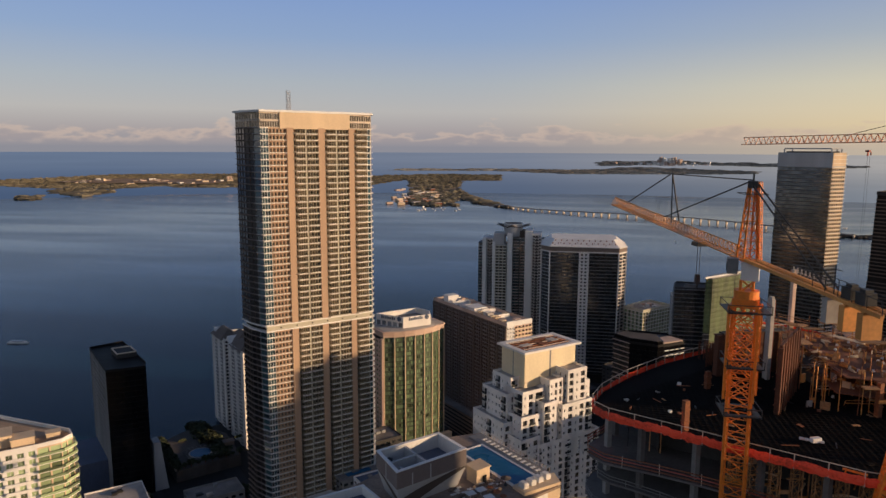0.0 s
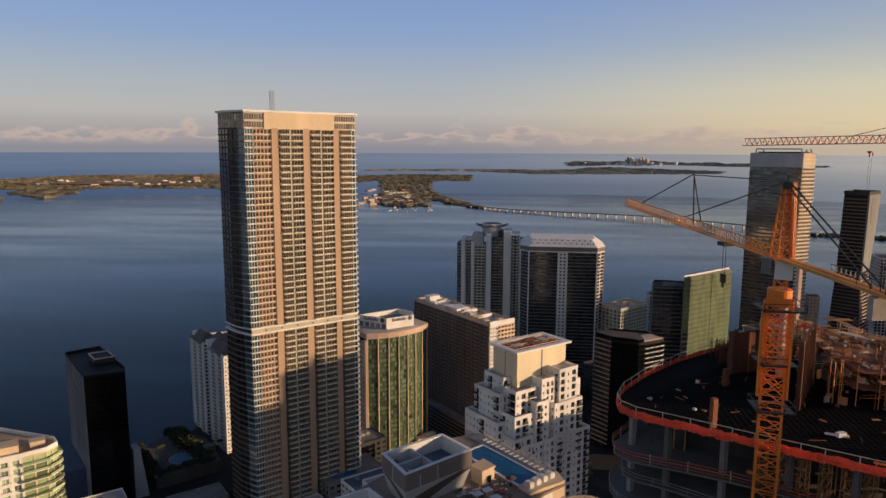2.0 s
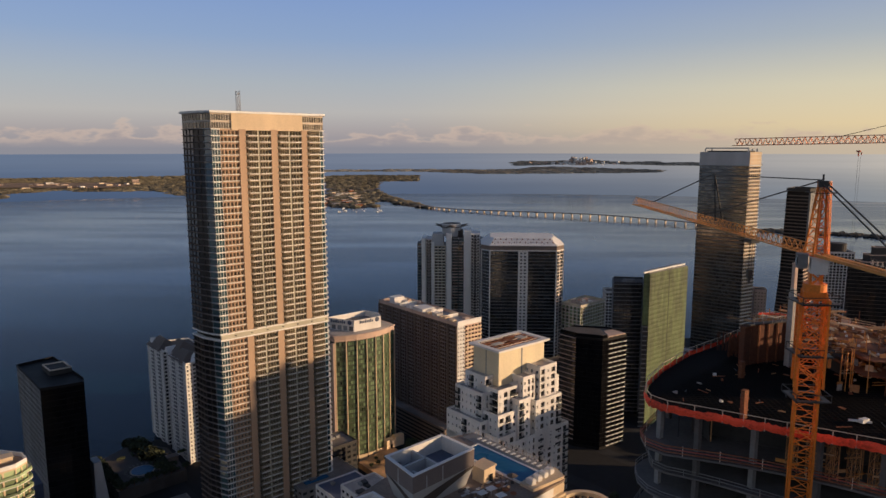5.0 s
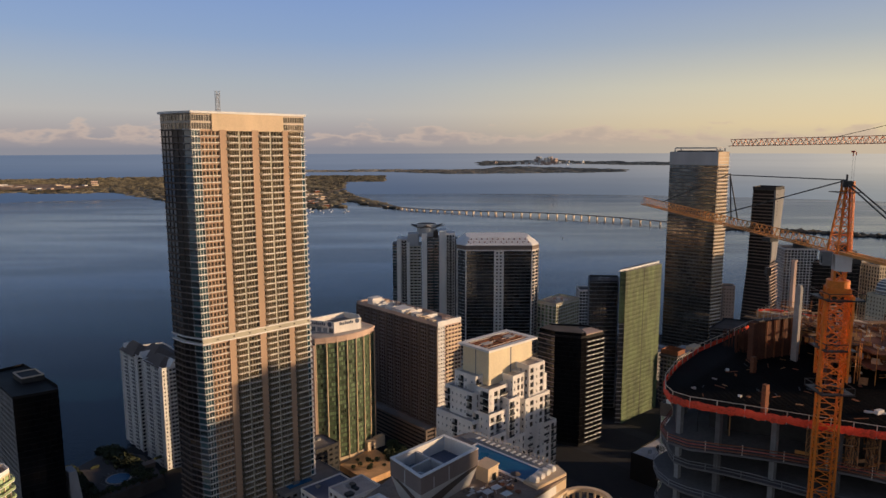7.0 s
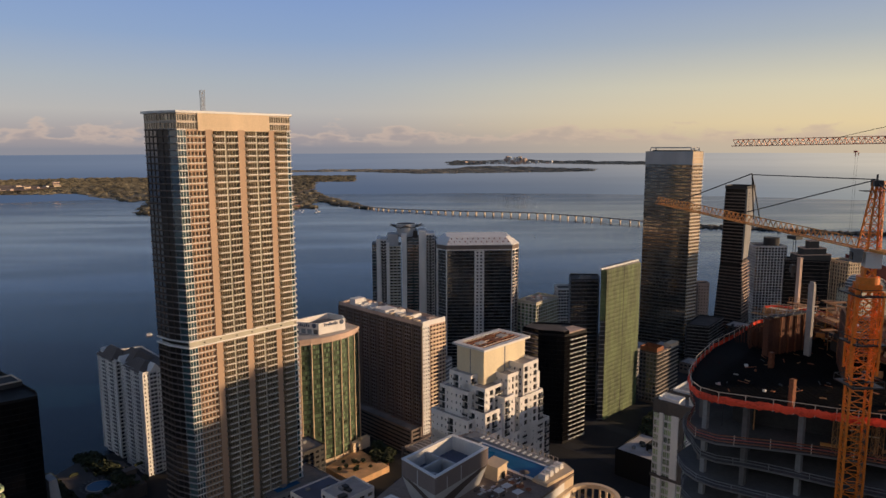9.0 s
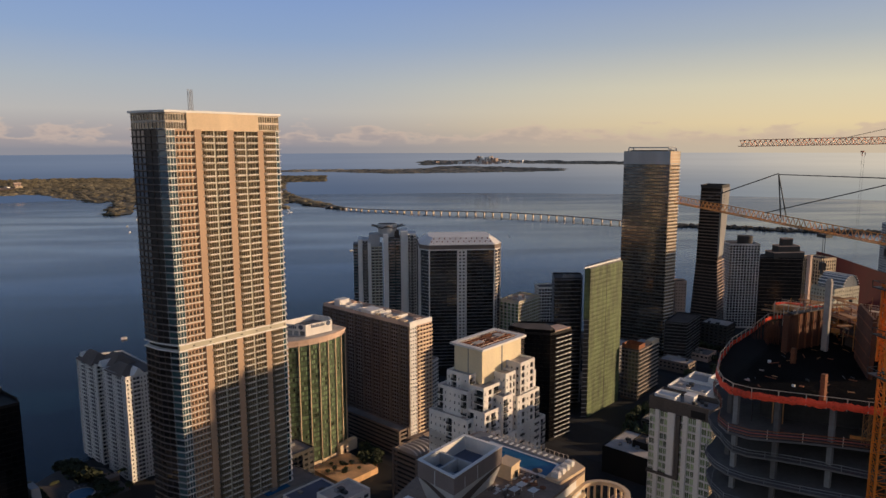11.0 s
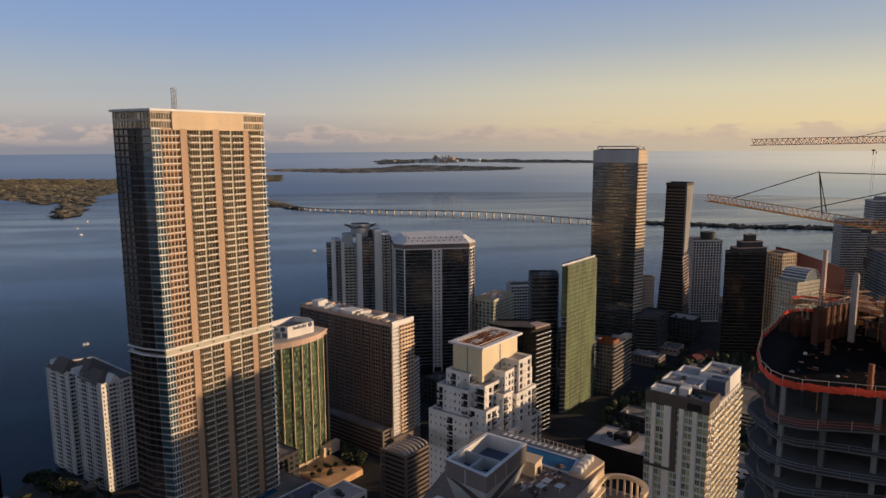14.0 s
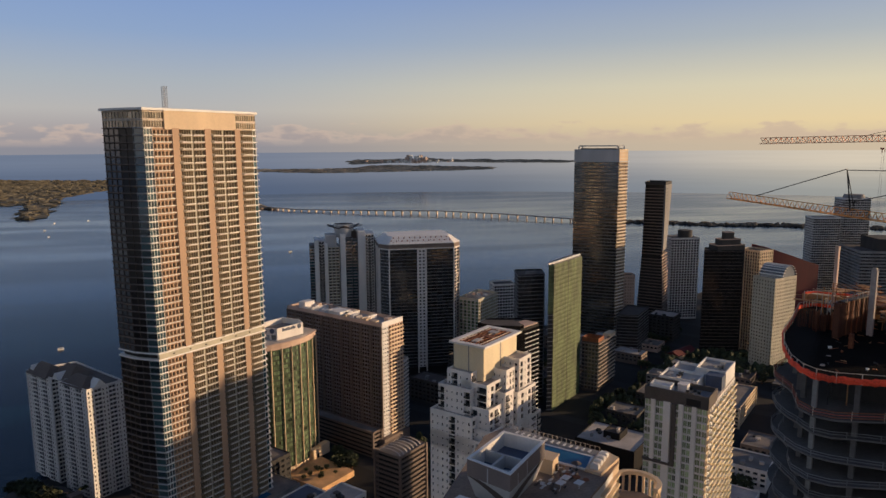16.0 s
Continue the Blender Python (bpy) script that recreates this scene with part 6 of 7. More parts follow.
def construction():
    b = at_height("construction_tower", "concrete tower under construction with red edge mesh and wavy slabs", "building")
    rnd = random.Random(21)

    def wavy(k, grow):
        pts = []
        n = len(OUTLINE)
        for i in range(n):
            p, q = Vector(OUTLINE[i]), Vector(OUTLINE[(i + 1) % n])
            steps = max(1, int((q - p).length / 2.5))
            for s in range(steps):
                c = p + (q - p) * s / steps
                d = (q - p).normalized()
                o = Vector((d.y, -d.x))
                c = c + o * (grow + 1.4 * math.sin(0.16 * (c.x * 1.3 + c.y) + k * 1.9))
                pts.append(tuple(c))
        return pts

    levels = [DECK, DECK - 7.6] + [DECK - 7.6 - 4.4 * k for k in range(1, 14)]
    part("deck", Geo().prism(OUTLINE, DECK - 0.5, DECK), ["rebar"], b, "dark formwork deck with rebar mats")
    for k, z in enumerate(levels[1:]):
        part("floor_slab", Geo().prism(wavy(k, 0.4), z - 0.35, z), ["rawslab"], b)
    core_plan = inset(OUTLINE, 11)
    part("core", Geo().prism(core_plan, -8.95, DECK - 0.5), ["dark"], b)
    # columns along the edge, storey by storey
    ring = inset(OUTLINE, 2.6)
    spots = []
    for i in range(len(ring)):
        p, q = Vector(ring[i]), Vector(ring[(i + 1) % len(ring)])
        n = int((q - p).length / 8)
        spots += [tuple(p + (q - p) * (k + 0.5) / n) for k in range(n)] if n else [tuple(p)] if i % 3 == 0 else []
    for x, y in spots:
        for k, z in enumerate(levels[1:9]):
            hi = levels[k] - (0.5 if k == 0 else 0.35)
            part("column", Geo().box(x, y, z, 0.9, 0.9, hi - z, 0.6), ["rawslab" if (x + y) % 3 > 1 else "grey"], b)
    # red mesh round the deck, its posts and cap rail
    edge = inset(OUTLINE, -0.25)
    for i in range(len(edge)):
        p, q = Vector(edge[i]), Vector(edge[(i + 1) % len(edge)])
        n = max(1, int((q - p).length / 3.0))
        for k in range(n):
            a, c = p + (q - p) * k / n, p + (q - p) * (k + 1) / n
            d = (c - a).normalized()
            o = Vector((d.y, -d.x))
            verts, m = [], 6
            for r in range(4):
                for j in range(m + 1):
                    s = a + (c - a) * j / m
                    sag = 0.18 * math.sin(math.pi * j / m) * (1 if r else 0) + rnd.uniform(-0.10, 0.10) + (0.15 if r in (1, 2) else 0)
                    verts.append((s.x + o.x * sag, s.y + o.y * sag, DECK + 0.85 - r * 0.45 + (rnd.uniform(-0.2, 0.15) if r in (0, 3) else 0)))
            faces = [(r * (m + 1) + j, (r + 1) * (m + 1) + j, (r + 1) * (m + 1) + j + 1, r * (m + 1) + j + 1) for r in range(3) for j in range(m)]
            part("mesh_sheet", Geo().add(verts, faces), ["red"], b)
            part("guard_post", Geo().box(a.x, a.y, DECK - 0.6, 0.12, 0.12, 2.3), ["slab"], b)
            part("guard_rail", Geo().beam((a.x, a.y, DECK + 1.65), (c.x, c.y, DECK + 1.65), 0.1), ["slab"], b)
    # faded mesh and cables on the floor below
    low = wavy(0, 0.5)
    z = levels[1]
    front = [p for p in low if p[0] < 80]
    k0 = next(i for i in range(len(low)) if low[i][0] >= 80)
    front = [p for p in low[k0:] + low[:k0] if p[0] < 80]
    for h, mat, w in ((0.5, "rust", 0.14), (1.05, "redfade", 0.16), (1.6, "rust", 0.14)):
        part("edge_cable", rail([(*p, z + h) for p in front], w), [mat], b)
    pieces("guard_post", Geo().box(0, 0, 0, 0.12, 0.12, 1.9), ["slab"], b, [(*p, z, 0) for p in front[::2]])
    for k, lv in enumerate(levels[2:7]):
        low = wavy(k + 1, 0.4)
        k0 = next(i for i in range(len(low)) if low[i][0] >= 80)
        front = [p for p in low[k0:] + low[:k0] if p[0] < 80]
        for h in (0.6, 1.15):
            part("edge_cable", rail([(*p, lv + h) for p in front], 0.09), ["grey"], b)
        pieces("guard_post", Geo().box(0, 0, 0, 0.1, 0.1, 1.3), ["grey"], b, [(*p, lv, 0) for p in front[::2]])
    # props and table forms under the deck
    for k in range(70):
        x, y = rnd.uniform(46, 100), rnd.uniform(104, 160)
        if y < 124 - (x - 42) * 0.62 or y > 122 + (x - 42) * 1.15:
            continue
        part("prop", Geo().box(x, y, levels[1], 0.16, 0.16, 7.0), ["ply" if k % 3 else "steel"], b)
    for k in range(14):
        x = 62 + 2.6 * k
        y = 108 - (x - 58) * 0.5 + 3
        part("scaffold_frame", lattice(Geo(), (x, y, levels[1]), (x, y + 0.01, DECK - 0.5), 1.3, 1.7, 0.09, 0.06, up=((1, 0, 0), (0, 1, 0))), ["ply"], b)
    # rebar mats on the deck
    bars = Geo()
    for k in range(60):
        y = 104 + k * 1.05
        x0 = 42 + max(0, (118 - y) / 0.54 if y < 118 else (y - 122) * 0.92) + 1.6
        if x0 < 98:
            bars.beam((x0, y, DECK + 0.14), (min(99, x0 + 52), y, DECK + 0.14), 0.07)
    for k in range(54):
        x = 45 + k * 1.0
        y0, y1 = 118.5 - (x - 42) * 0.54, 122 + (x - 42) * 1.05
        bars.beam((x, y0, DECK + 0.2), (x, min(160, y1), DECK + 0.2), 0.07)
    part("rebar_mat", bars, ["rebar"], b, kind="stuff")
    # rusty column forms, starter bars and loose material
    forms = [(55.1, 112.2, 5.0), (62.5, 133, 3.4), (84, 106, 5), (70, 147, 4.4), (88, 124, 6)]
    for x, y, h in forms:
        part("column_form", Geo().box(x, y, DECK, 0.9, 0.8, h, 0.5).box(x, y, DECK + h * 0.3, 1.1, 1.0, 0.2, 0.5).box(x, y, DECK + h * 0.7, 1.1, 1.0, 0.2, 0.5), ["rust"], b)
    for k in range(70):
        x = rnd.uniform(46, 98)
        y = rnd.uniform(118.5 - (x - 42) * 0.5 + 2, min(158, 122 + (x - 42) * 0.95 - 2))
        kind = rnd.random()
        if kind < 0.5:
            part("timber", Geo().box(x, y, DECK + 0.25, rnd.uniform(1.0, 2.6), 0.14, 0.12, rnd.uniform(0, 3)), [rnd.choice(["ply", "rust", "rust", "steel"])], b)
        elif kind < 0.75:
            part("plywood_sheet", Geo().box(x, y, DECK + 0.25, 1.2, 0.6, 0.08, rnd.uniform(0, 3)), [rnd.choice(["rust", "rebar", "ply"])], b)
        else:
            part("bundle", Geo().box(x, y, DECK + 0.25, rnd.uniform(0.3, 1.0), rnd.uniform(0.2, 0.5), rnd.uniform(0.15, 0.5), rnd.uniform(0, 3)), [rnd.choice(["paleroof", "bright", "steel", "rust"])], b)
    part("wrapped_pack", Geo().box(73.5, 111, DECK + 0.25, 3.4, 0.35, 0.3, -0.3).box(74, 110.8, DECK + 0.25, 1.5, 0.8, 0.7, 0.4), ["bright"], b)
    # the core's climbing forms, working platforms and their nets
    walls = [(92, 134, 1.0, 22, 4.4, 0.0), (99, 126, 18, 1.0, 4.2, 0.1), (83, 140, 0.8, 9, 3.6, 0.1), (104, 134, 1.0, 20, 5.0, 0.0), (92, 148, 12, 1.0, 4.0, 0.1), (86, 154, 7, 0.8, 3.4, 0.2)]
    for x, y, sx, sy, h, a in walls:
        part("core_form", Geo().box(x, y, DECK, sx, sy, h, a).box(x, y, DECK + h, sx + 1.6, sy + 1.6, 0.25, a), ["duskwall"], b, "dark brown climbing formwork")
    for k in range(26):
        x, y = rnd.uniform(80, 104), rnd.uniform(122, 166)
        z = DECK + rnd.choice((2.6, 5.2, 7.0))
        part("platform", Geo().box(x, y, z, rnd.uniform(2.5, 7), rnd.uniform(1.2, 2.4), 0.2, rnd.choice((0.1, 1.67))).box(x, y, z - 2.6, 0.15, 0.15, 2.6), ["ply"], b)
    for k in range(44):
        x, y = rnd.uniform(78, 104), rnd.uniform(122, 166)
        part("form_panel", Geo().box(x, y, DECK + rnd.choice((0.0, 2.86, 2.86)), rnd.uniform(0.8, 2.6), rnd.uniform(0.2, 0.5), rnd.uniform(0.5, 1.6), rnd.uniform(0, 3)), [rnd.choice(["ply", "jib", "paleroof", "cream", "cream"])], b)
    for mat, tall in (("slab", 6.0), ("jib", 7.5), ("rust", 8.5), ("ply", 5.0)):
        spots = [(rnd.uniform(78, 105), rnd.uniform(124, 164), DECK, rnd.uniform(0, 90)) for _ in range(26)]
        pieces("upright", Geo().box(0, 0, 0, 0.13, 0.13, tall).box(0, 0, tall, 0.2, 0.2, 0.06), [mat], b, spots, 26)
        spots = [(rnd.uniform(80, 103), rnd.uniform(126, 162), DECK + rnd.choice((1.1, 2.7, 3.6, 4.6, 5.7)), rnd.choice((6, 96, 51, 141))) for _ in range(20)]
        pieces("crossbar", Geo().box(0, 0, 0, 6.0, 0.1, 0.12).box(0, 0, 0.5, 6.0, 0.07, 0.07), [mat], b, spots, 20)
    # two working levels that carry the heaps
    level = [(81, 162), (82.5, 127), (105, 121), (107, 140), (97, 157)]
    for z, k in ((2.65, 0.0), (5.15, 1.6)):
        part("work_platform", Geo().prism(inset(level[::-1] if k < 0 else level, k), DECK + z, DECK + z + 0.2), ["rust"], b, "rusty working platform")
    # heaps of small forms, planks and bundles round the core; sunlight is put into the paler ones
    heap = [("form_panel", Geo().box(0, 0, 0, 1.2, 0.12, 0.8), "ply"), ("plank_stack", Geo().box(0, 0, 0, 1.9, 0.35, 0.2).box(0.2, 0, 0.21, 1.5, 0.3, 0.15), "cream"),
            ("form_box", Geo().box(0, 0, 0, 0.5, 0.5, 0.45).box(0, 0, 0.45, 0.6, 0.6, 0.08), "rust"), ("steel_beam", Geo().box(0, 0, 0, 2.8, 0.1, 0.18).box(0, 0, -0.05, 2.8, 0.2, 0.05), "rust"),
            ("white_bag", Geo().cyl(0, 0, 0, 0.4, 0.3, 0.2, 7), "warmwhite"), ("orange_barrier", Geo().box(0, 0, 0, 1.4, 0.08, 0.5).box(-0.6, 0, -0.3, 0.08, 0.4, 0.3), "jib")]
    for name, geo, mat in heap:
        spots = []
        for _ in range(60):
            x = rnd.uniform(83, 104)
            y = rnd.uniform(129, 157 - (x - 84) * 0.3)
            spots.append((x, y, DECK + rnd.choice((0.1, 2.9, 2.9, 5.4, 5.4)), rnd.choice((5, 12, 95, 100, 60, 140))))
        pieces(name, geo, [mat], b, spots)
    for k in range(9):
        z = DECK + 2.6 + 2.2 * (k % 3)
        x0, y0 = 79 + 2.5 * k, 167 - 3.9 * k
        part("work_deck", Geo().box(x0, y0, z, 7, 1.4, 0.15, -0.9).box(x0 + 1, y0 + 1, z + 1.1, 7, 0.1, 0.1, -0.9).box(x0 + 1, y0 + 1, z + 0.6, 7, 0.08, 0.08, -0.9), ["cream" if k % 2 else "ply"], b)
    # tall raw core wall behind the crane's mast
    turn, cx, cy = 1.096, 74.9, 128.6
    part("core_wall", Geo().box(cx, cy, DECK, 15.5, 0.8, 11.6, turn).box(cx, cy, DECK + 11.6, 14.6, 0.5, 0.5, turn), ["darkrust"], b, "tall raw brown core wall")
    for k in range(4):
        part("form_waler", Geo().box(cx - 0.48 * math.sin(turn), cy + 0.48 * math.cos(turn), DECK + 1.5 + 2.8 * k, 15.5, 0.16, 0.22, turn), ["rust"], b)
    for k in range(7):
        s = -6.6 + 2.2 * k
        part("form_stud", Geo().box(cx + s * math.cos(turn) + 0.5 * math.sin(turn), cy + s * math.sin(turn) - 0.5 * math.cos(turn), DECK, 0.2, 0.2, 12.4 + 0.5 * (k % 2), turn), ["darkrust"], b)
    # the second core wall near the far edge, its end panel and walkway
    turn, cx, cy = 0.377, 72.4, 144.0
    part("core_wall", Geo().box(cx, cy, DECK, 13.0, 0.8, 8.8, turn), ["darkrust"], b, "dark formwork wall of the core")
    part("end_panel", Geo().box(66.1, 141.4, DECK, 1.6, 1.4, 8.2, turn).box(66.1, 141.4, DECK + 8.2, 1.9, 1.7, 0.2, turn), ["darkrust"], b)
    part("walkway", Geo().box(cx, cy - 0.9, DECK + 8.8, 13.6, 1.6, 0.2, turn), ["duskwall"], b)
    for k in range(6):
        s = -6.0 + 2.4 * k
        x0, y0 = cx + s * math.cos(turn) + 0.5, cy + s * math.sin(turn) - 1.5
        part("guard_post", Geo().box(x0, y0, DECK + 9.0, 0.12, 0.12, 1.2), ["slab"], b)
        part("form_stud", Geo().box(x0 - 0.3, y0 + 0.9, DECK, 0.25, 0.25, 8.8, turn), ["rust"], b)
    part("guard_rail", Geo().box(cx + 0.5, cy - 1.5, DECK + 10.1, 13.0, 0.1, 0.12, turn), ["slab"], b)
    rods = [(rnd.uniform(64.5, 71), rnd.uniform(146, 153), DECK, rnd.uniform(0, 90)) for _ in range(60)]
    pieces("starter_bar", Geo().box(0, 0, 0, 0.09, 0.09, 4.2).box(0.35, 0.2, 0, 0.09, 0.09, 3.7), ["darkrust"], b, rods, 60)
    # stacked timber and table forms in the storey under the deck; their cream carries sunlight in the colour
    for j in range(60):
        x = rnd.uniform(62, 84)
        y = 108.5 - (x - 60) * 0.53 + rnd.uniform(1.2, 7)
        part("form_timber", Geo().box(x, y, levels[1] + rnd.choice((0.3, 1.4, 2.6, 3.8, 5.0, 6.2)), rnd.uniform(1.0, 3.6), 0.2, rnd.choice((0.15, 0.3, 0.6)), rnd.choice((-0.49, 1.08, 0.2))), [rnd.choice(("ply", "cream", "jib", "cream"))], b)
    net = [(80, 169.5), (84, 170), (93, 161), (101, 150), (108, 132)]
    for p, q in zip(net, net[1:]):
        part("platform", Geo().beam((*p, DECK + 3.2), (*q, DECK + 3.2), 1.6), ["ply"], b)
        part("mesh_sheet", Geo().beam((*p, DECK + 4.2), (*q, DECK + 4.2), 0.5), ["red"], b)
        for k in range(4):
            c = Vector(p) + (Vector(q) - Vector(p)) * k / 4
            part("guard_post", Geo().box(c.x, c.y, DECK, 0.2, 0.2, 4.8), ["slab"], b)
    # the placing boom's pale column
    part("boom_column", Geo().box(74.9, 141.0, DECK, 0.75, 1.3, 16.0, 0.4).box(74.9, 141.0, DECK + 16.0, 0.6, 0.9, 0.5, 0.4), ["paleroof"], b)
    part("boom_column", Geo().box(75.7, 141.6, DECK, 0.35, 0.35, 15.6), ["redfade"], b)
    part("hoist_column", Geo().box(86.5, 166.0, DECK, 0.9, 0.9, 17.4, 0.4).box(86.5, 166.0, DECK + 17.4, 1.1, 1.1, 0.3, 0.4), ["pink"], b, "faded red and white hoist column")
    part("corner_barrier", Geo().box(75.2, 99.5, DECK + 0.9, 3.0, 0.1, 0.3, -0.5).box(75.2, 99.5, DECK + 0.2, 3.0, 0.1, 0.3, -0.5).box(74.2, 100.0, DECK, 0.15, 0.15, 1.3).box(76.2, 99.0, DECK, 0.15, 0.15, 1.3), ["orange"], b)
    part("climbing_screen", lattice(Geo(), (77.4, 97.0, DECK - 7), (80.4, 96.6, DECK + 12), 2.4, 1.2, 0.30, 0.2, up=((0.97, -0.25, 0), (0.25, 0.97, 0))), ["orange"], b)

    b.location, b.scale = (0.33, 0.0, 8.66), (0.967, 0.967, 0.967)


construction()


def near_crane():
    b = at_height("tower_crane", "orange lattice tower crane with a counter jib sign", "crane")
    x, y = 58.9, 99.6
    ax = ((0.94, -0.34, 0), (0.34, 0.94, 0))
    for k in range(20):
        z = 86 + k * 5.6
        if z < 190:
            part("mast_section", lattice(Geo(), (x, y, z), (x, y, z + 5.6), 2.9, 1.87, 0.28, 0.12, up=ax, cross=False), ["orange"], b)
    part("mast_section", lattice(Geo(), (x, y, 192.4), (x, y, 203.5), 2.9, 2.8, 0.28, 0.12, up=ax), ["orange"], b)
    part("climbing_cage", lattice(Geo(), (x, y, 189.5), (x, y, 202.5), 3.7, 3.2, 0.30, 0.14, up=ax), ["orange"], b)
    for z, w in ((187.4, 4.9), (194.1, 4.7), (201.8, 5.4)):
        part("walkway", Geo().ring([(x - w / 2, y - w / 2), (x + w / 2, y - w / 2), (x + w / 2, y + w / 2), (x - w / 2, y + w / 2)], 0.8, z, z + 0.2), ["steel"], b)
        g = Geo()
        for sx, sy in ((-1, -1), (1, -1), (1, 1), (-1, 1)):
            g.box(x + sx * w / 2, y + sy * w / 2, z, 0.1, 0.1, 1.2)
        part("guard_frame", g, ["steel"], b)
        part("guard_rail", Geo().ring([(x - w / 2, y - w / 2), (x + w / 2, y - w / 2), (x + w / 2, y + w / 2), (x - w / 2, y + w / 2)], 0.1, z + 1.1, z + 1.2), ["steel"], b)
    part("slew_ring", Geo().cyl(x, y, 203.4, 204.6, 1.6, 1.6, 20).box(x - 0.8, y, 204.6, 0.3, 1.6, 1.5, -0.3).box(x + 0.8, y, 204.6, 0.3, 1.6, 1.5, -0.3).beam((x - 0.8, y - 0.7, 204.6), (x + 0.8, y - 0.7, 206.0), 0.22).beam((x + 0.8, y - 0.7, 204.6), (x - 0.8, y - 0.7, 206.0), 0.22), ["orange"], b)
    part("slew_box", Geo().box(x, y, 202.4, 2.8, 2.8, 1.0, -0.3), ["orange"], b)
    tip, heel = Vector((44.8, 151.6, 211.7)), Vector((x, y, 208.6))
    d = (tip - heel).normalized()
    side = d.cross(Vector((0, 0, 1))).normalized()
    cab = part("cab", Geo().box(x - 1.9, y + 0.4, 206.8, 1.3, 1.7, 1.9, -0.3).box(x - 1.9, y + 0.4, 208.7, 1.5, 1.9, 0.15, -0.3), ["grey"], b, "grey operator's cab")
    part("cab_window", Geo().box(x - 2.3, y + 0.5, 207.2, 0.7, 1.5, 1.2, -0.3), ["black"], cab)
    part("turntable_house", Geo().box(x + 0.3, y, 206.0, 2.2, 2.1, 2.3, -0.3).box(x + 0.3, y, 208.3, 2.4, 2.3, 0.12, -0.3), ["bright"], b, "pale machinery housing")
    # jib in sections
    n = 9
    for k in range(n):
        p, q = heel + (tip - heel) * k / n, heel + (tip - heel) * (k + 1) / n
        part("jib_section", lattice(Geo(), p, q, 1.6, 1.3, 0.14, 0.065, tri=True), ["jib"], b)
    # A-frame head
    top = Vector((58.7, 99.2, 219.2))
    for sx in (-1, 1):
        for f in (-1, 1):
            foot = heel + side * 0.95 * sx + d * (1.5 if f > 0 else -0.3)
            part("head_leg", Geo().beam(foot, top + side * 0.4 * sx + d * 0.25 * f, 0.22), ["orange"], b)
    for k in range(8):
        s = k / 8
        g = Geo()
        for f in (-1, 1):
            a = heel + side * 0.95 + d * (1.5 if f > 0 else -0.3)
            c = heel - side * 0.95 + d * (1.5 if f > 0 else -0.3)
            g.beam(a.lerp(top + side * 0.4, s), c.lerp(top - side * 0.4, s), 0.11)
            g.beam(a.lerp(top + side * 0.4, s), c.lerp(top - side * 0.4, min(1, s + 0.125)), 0.09)
        for sx in (-1, 1):
            a, c = heel + side * 0.95 * sx + d * 1.5, heel + side * 0.95 * sx - d * 0.3
            g.beam(a.lerp(top + side * 0.4 * sx, s), c.lerp(top + side * 0.4 * sx, s), 0.1)
            g.beam(a.lerp(top + side * 0.4 * sx, s), c.lerp(top + side * 0.4 * sx, min(1, s + 0.125)), 0.09)
        part("head_lacing", g, ["orange"], b)
    part("head_sheave", Geo().box(top.x, top.y, 218.4, 1.2, 1.6, 0.9, -0.3).box(top.x, top.y, 219.3, 0.2, 0.2, 0.9), ["steel"], b)
    part("head_platform", Geo().ring([(top.x - 1.6, top.y - 1.6), (top.x + 1.6, top.y - 1.6), (top.x + 1.6, top.y + 1.6), (top.x - 1.6, top.y + 1.6)], 0.08, 217.6, 217.7), ["steel"], b)
    part("ladder", lattice(Geo(), heel + side * 1.2 - d * 0.4, top + side * 0.65 - d * 0.4, 0.5, 1.2, 0.08, 0.07), ["orange"], b)
    # pendant post and pendants
    apex = Vector((52.1, 124.0, 219.2))
    foot = heel + (tip - heel) * 0.44
    for sx in (-1, 1):
        part("pendant_post", Geo().beam(foot + side * 0.7 * sx + Vector((0, 0, 1.2)), apex, 0.17), ["coal"], b)
    ends = [(top, apex), (apex, heel + (tip - heel) * 0.86 + Vector((0, 0, 1.5))), (top, heel + (tip - heel) * 0.52 + Vector((0, 0, 1.5)))]
    for p, q in ends:
        part("pendant", Geo().beam(p + Vector((0, 0, 0.2)), q, 0.16), ["steel"], b)
    # counter jib, its tie bars, sign and ballast
    run = Vector((-d.x, -d.y, 0)).normalized()
    yaw = math.atan2(d.y, d.x)
    rise = lambda m, z=0.0: Vector((x + run.x * m, y + run.y * m, 209.3 - 0.055 * m + z))
    for sx in (-1, 1):
        part("counter_jib", Geo().beam(rise(0.6, -0.5) + side * 0.75 * sx, rise(26, -0.5) + side * 0.75 * sx, 0.42), ["jib"], b)
        part("tie_bar", Geo().beam(top + side * 0.4 * sx, rise(17.3) + side * 0.7 * sx, 0.16), ["steel"], b)
        part("deck_rail", Geo().beam(rise(15, 1.0) + side * 0.8 * sx, rise(26, 1.0) + side * 0.8 * sx, 0.07), ["steel"], b)
        for k in range(6):
            part("rail_post", Geo().beam(rise(15 + 2.2 * k, -0.4) + side * 0.8 * sx, rise(15 + 2.2 * k, 1.0) + side * 0.8 * sx, 0.07), ["steel"], b)
    for k in range(9):
        part("cross_beam", Geo().beam(rise(1.5 + 2.9 * k, -0.5) + side * 0.75, rise(1.5 + 2.9 * k, -0.5) - side * 0.75, 0.3), ["jib"], b)
    part("deck_plate", Geo().beam(rise(2, -0.35), rise(26, -0.35), 0.2).beam(rise(2, -0.35) + side * 0.4, rise(26, -0.35) + side * 0.4, 0.2), ["jib"], b)
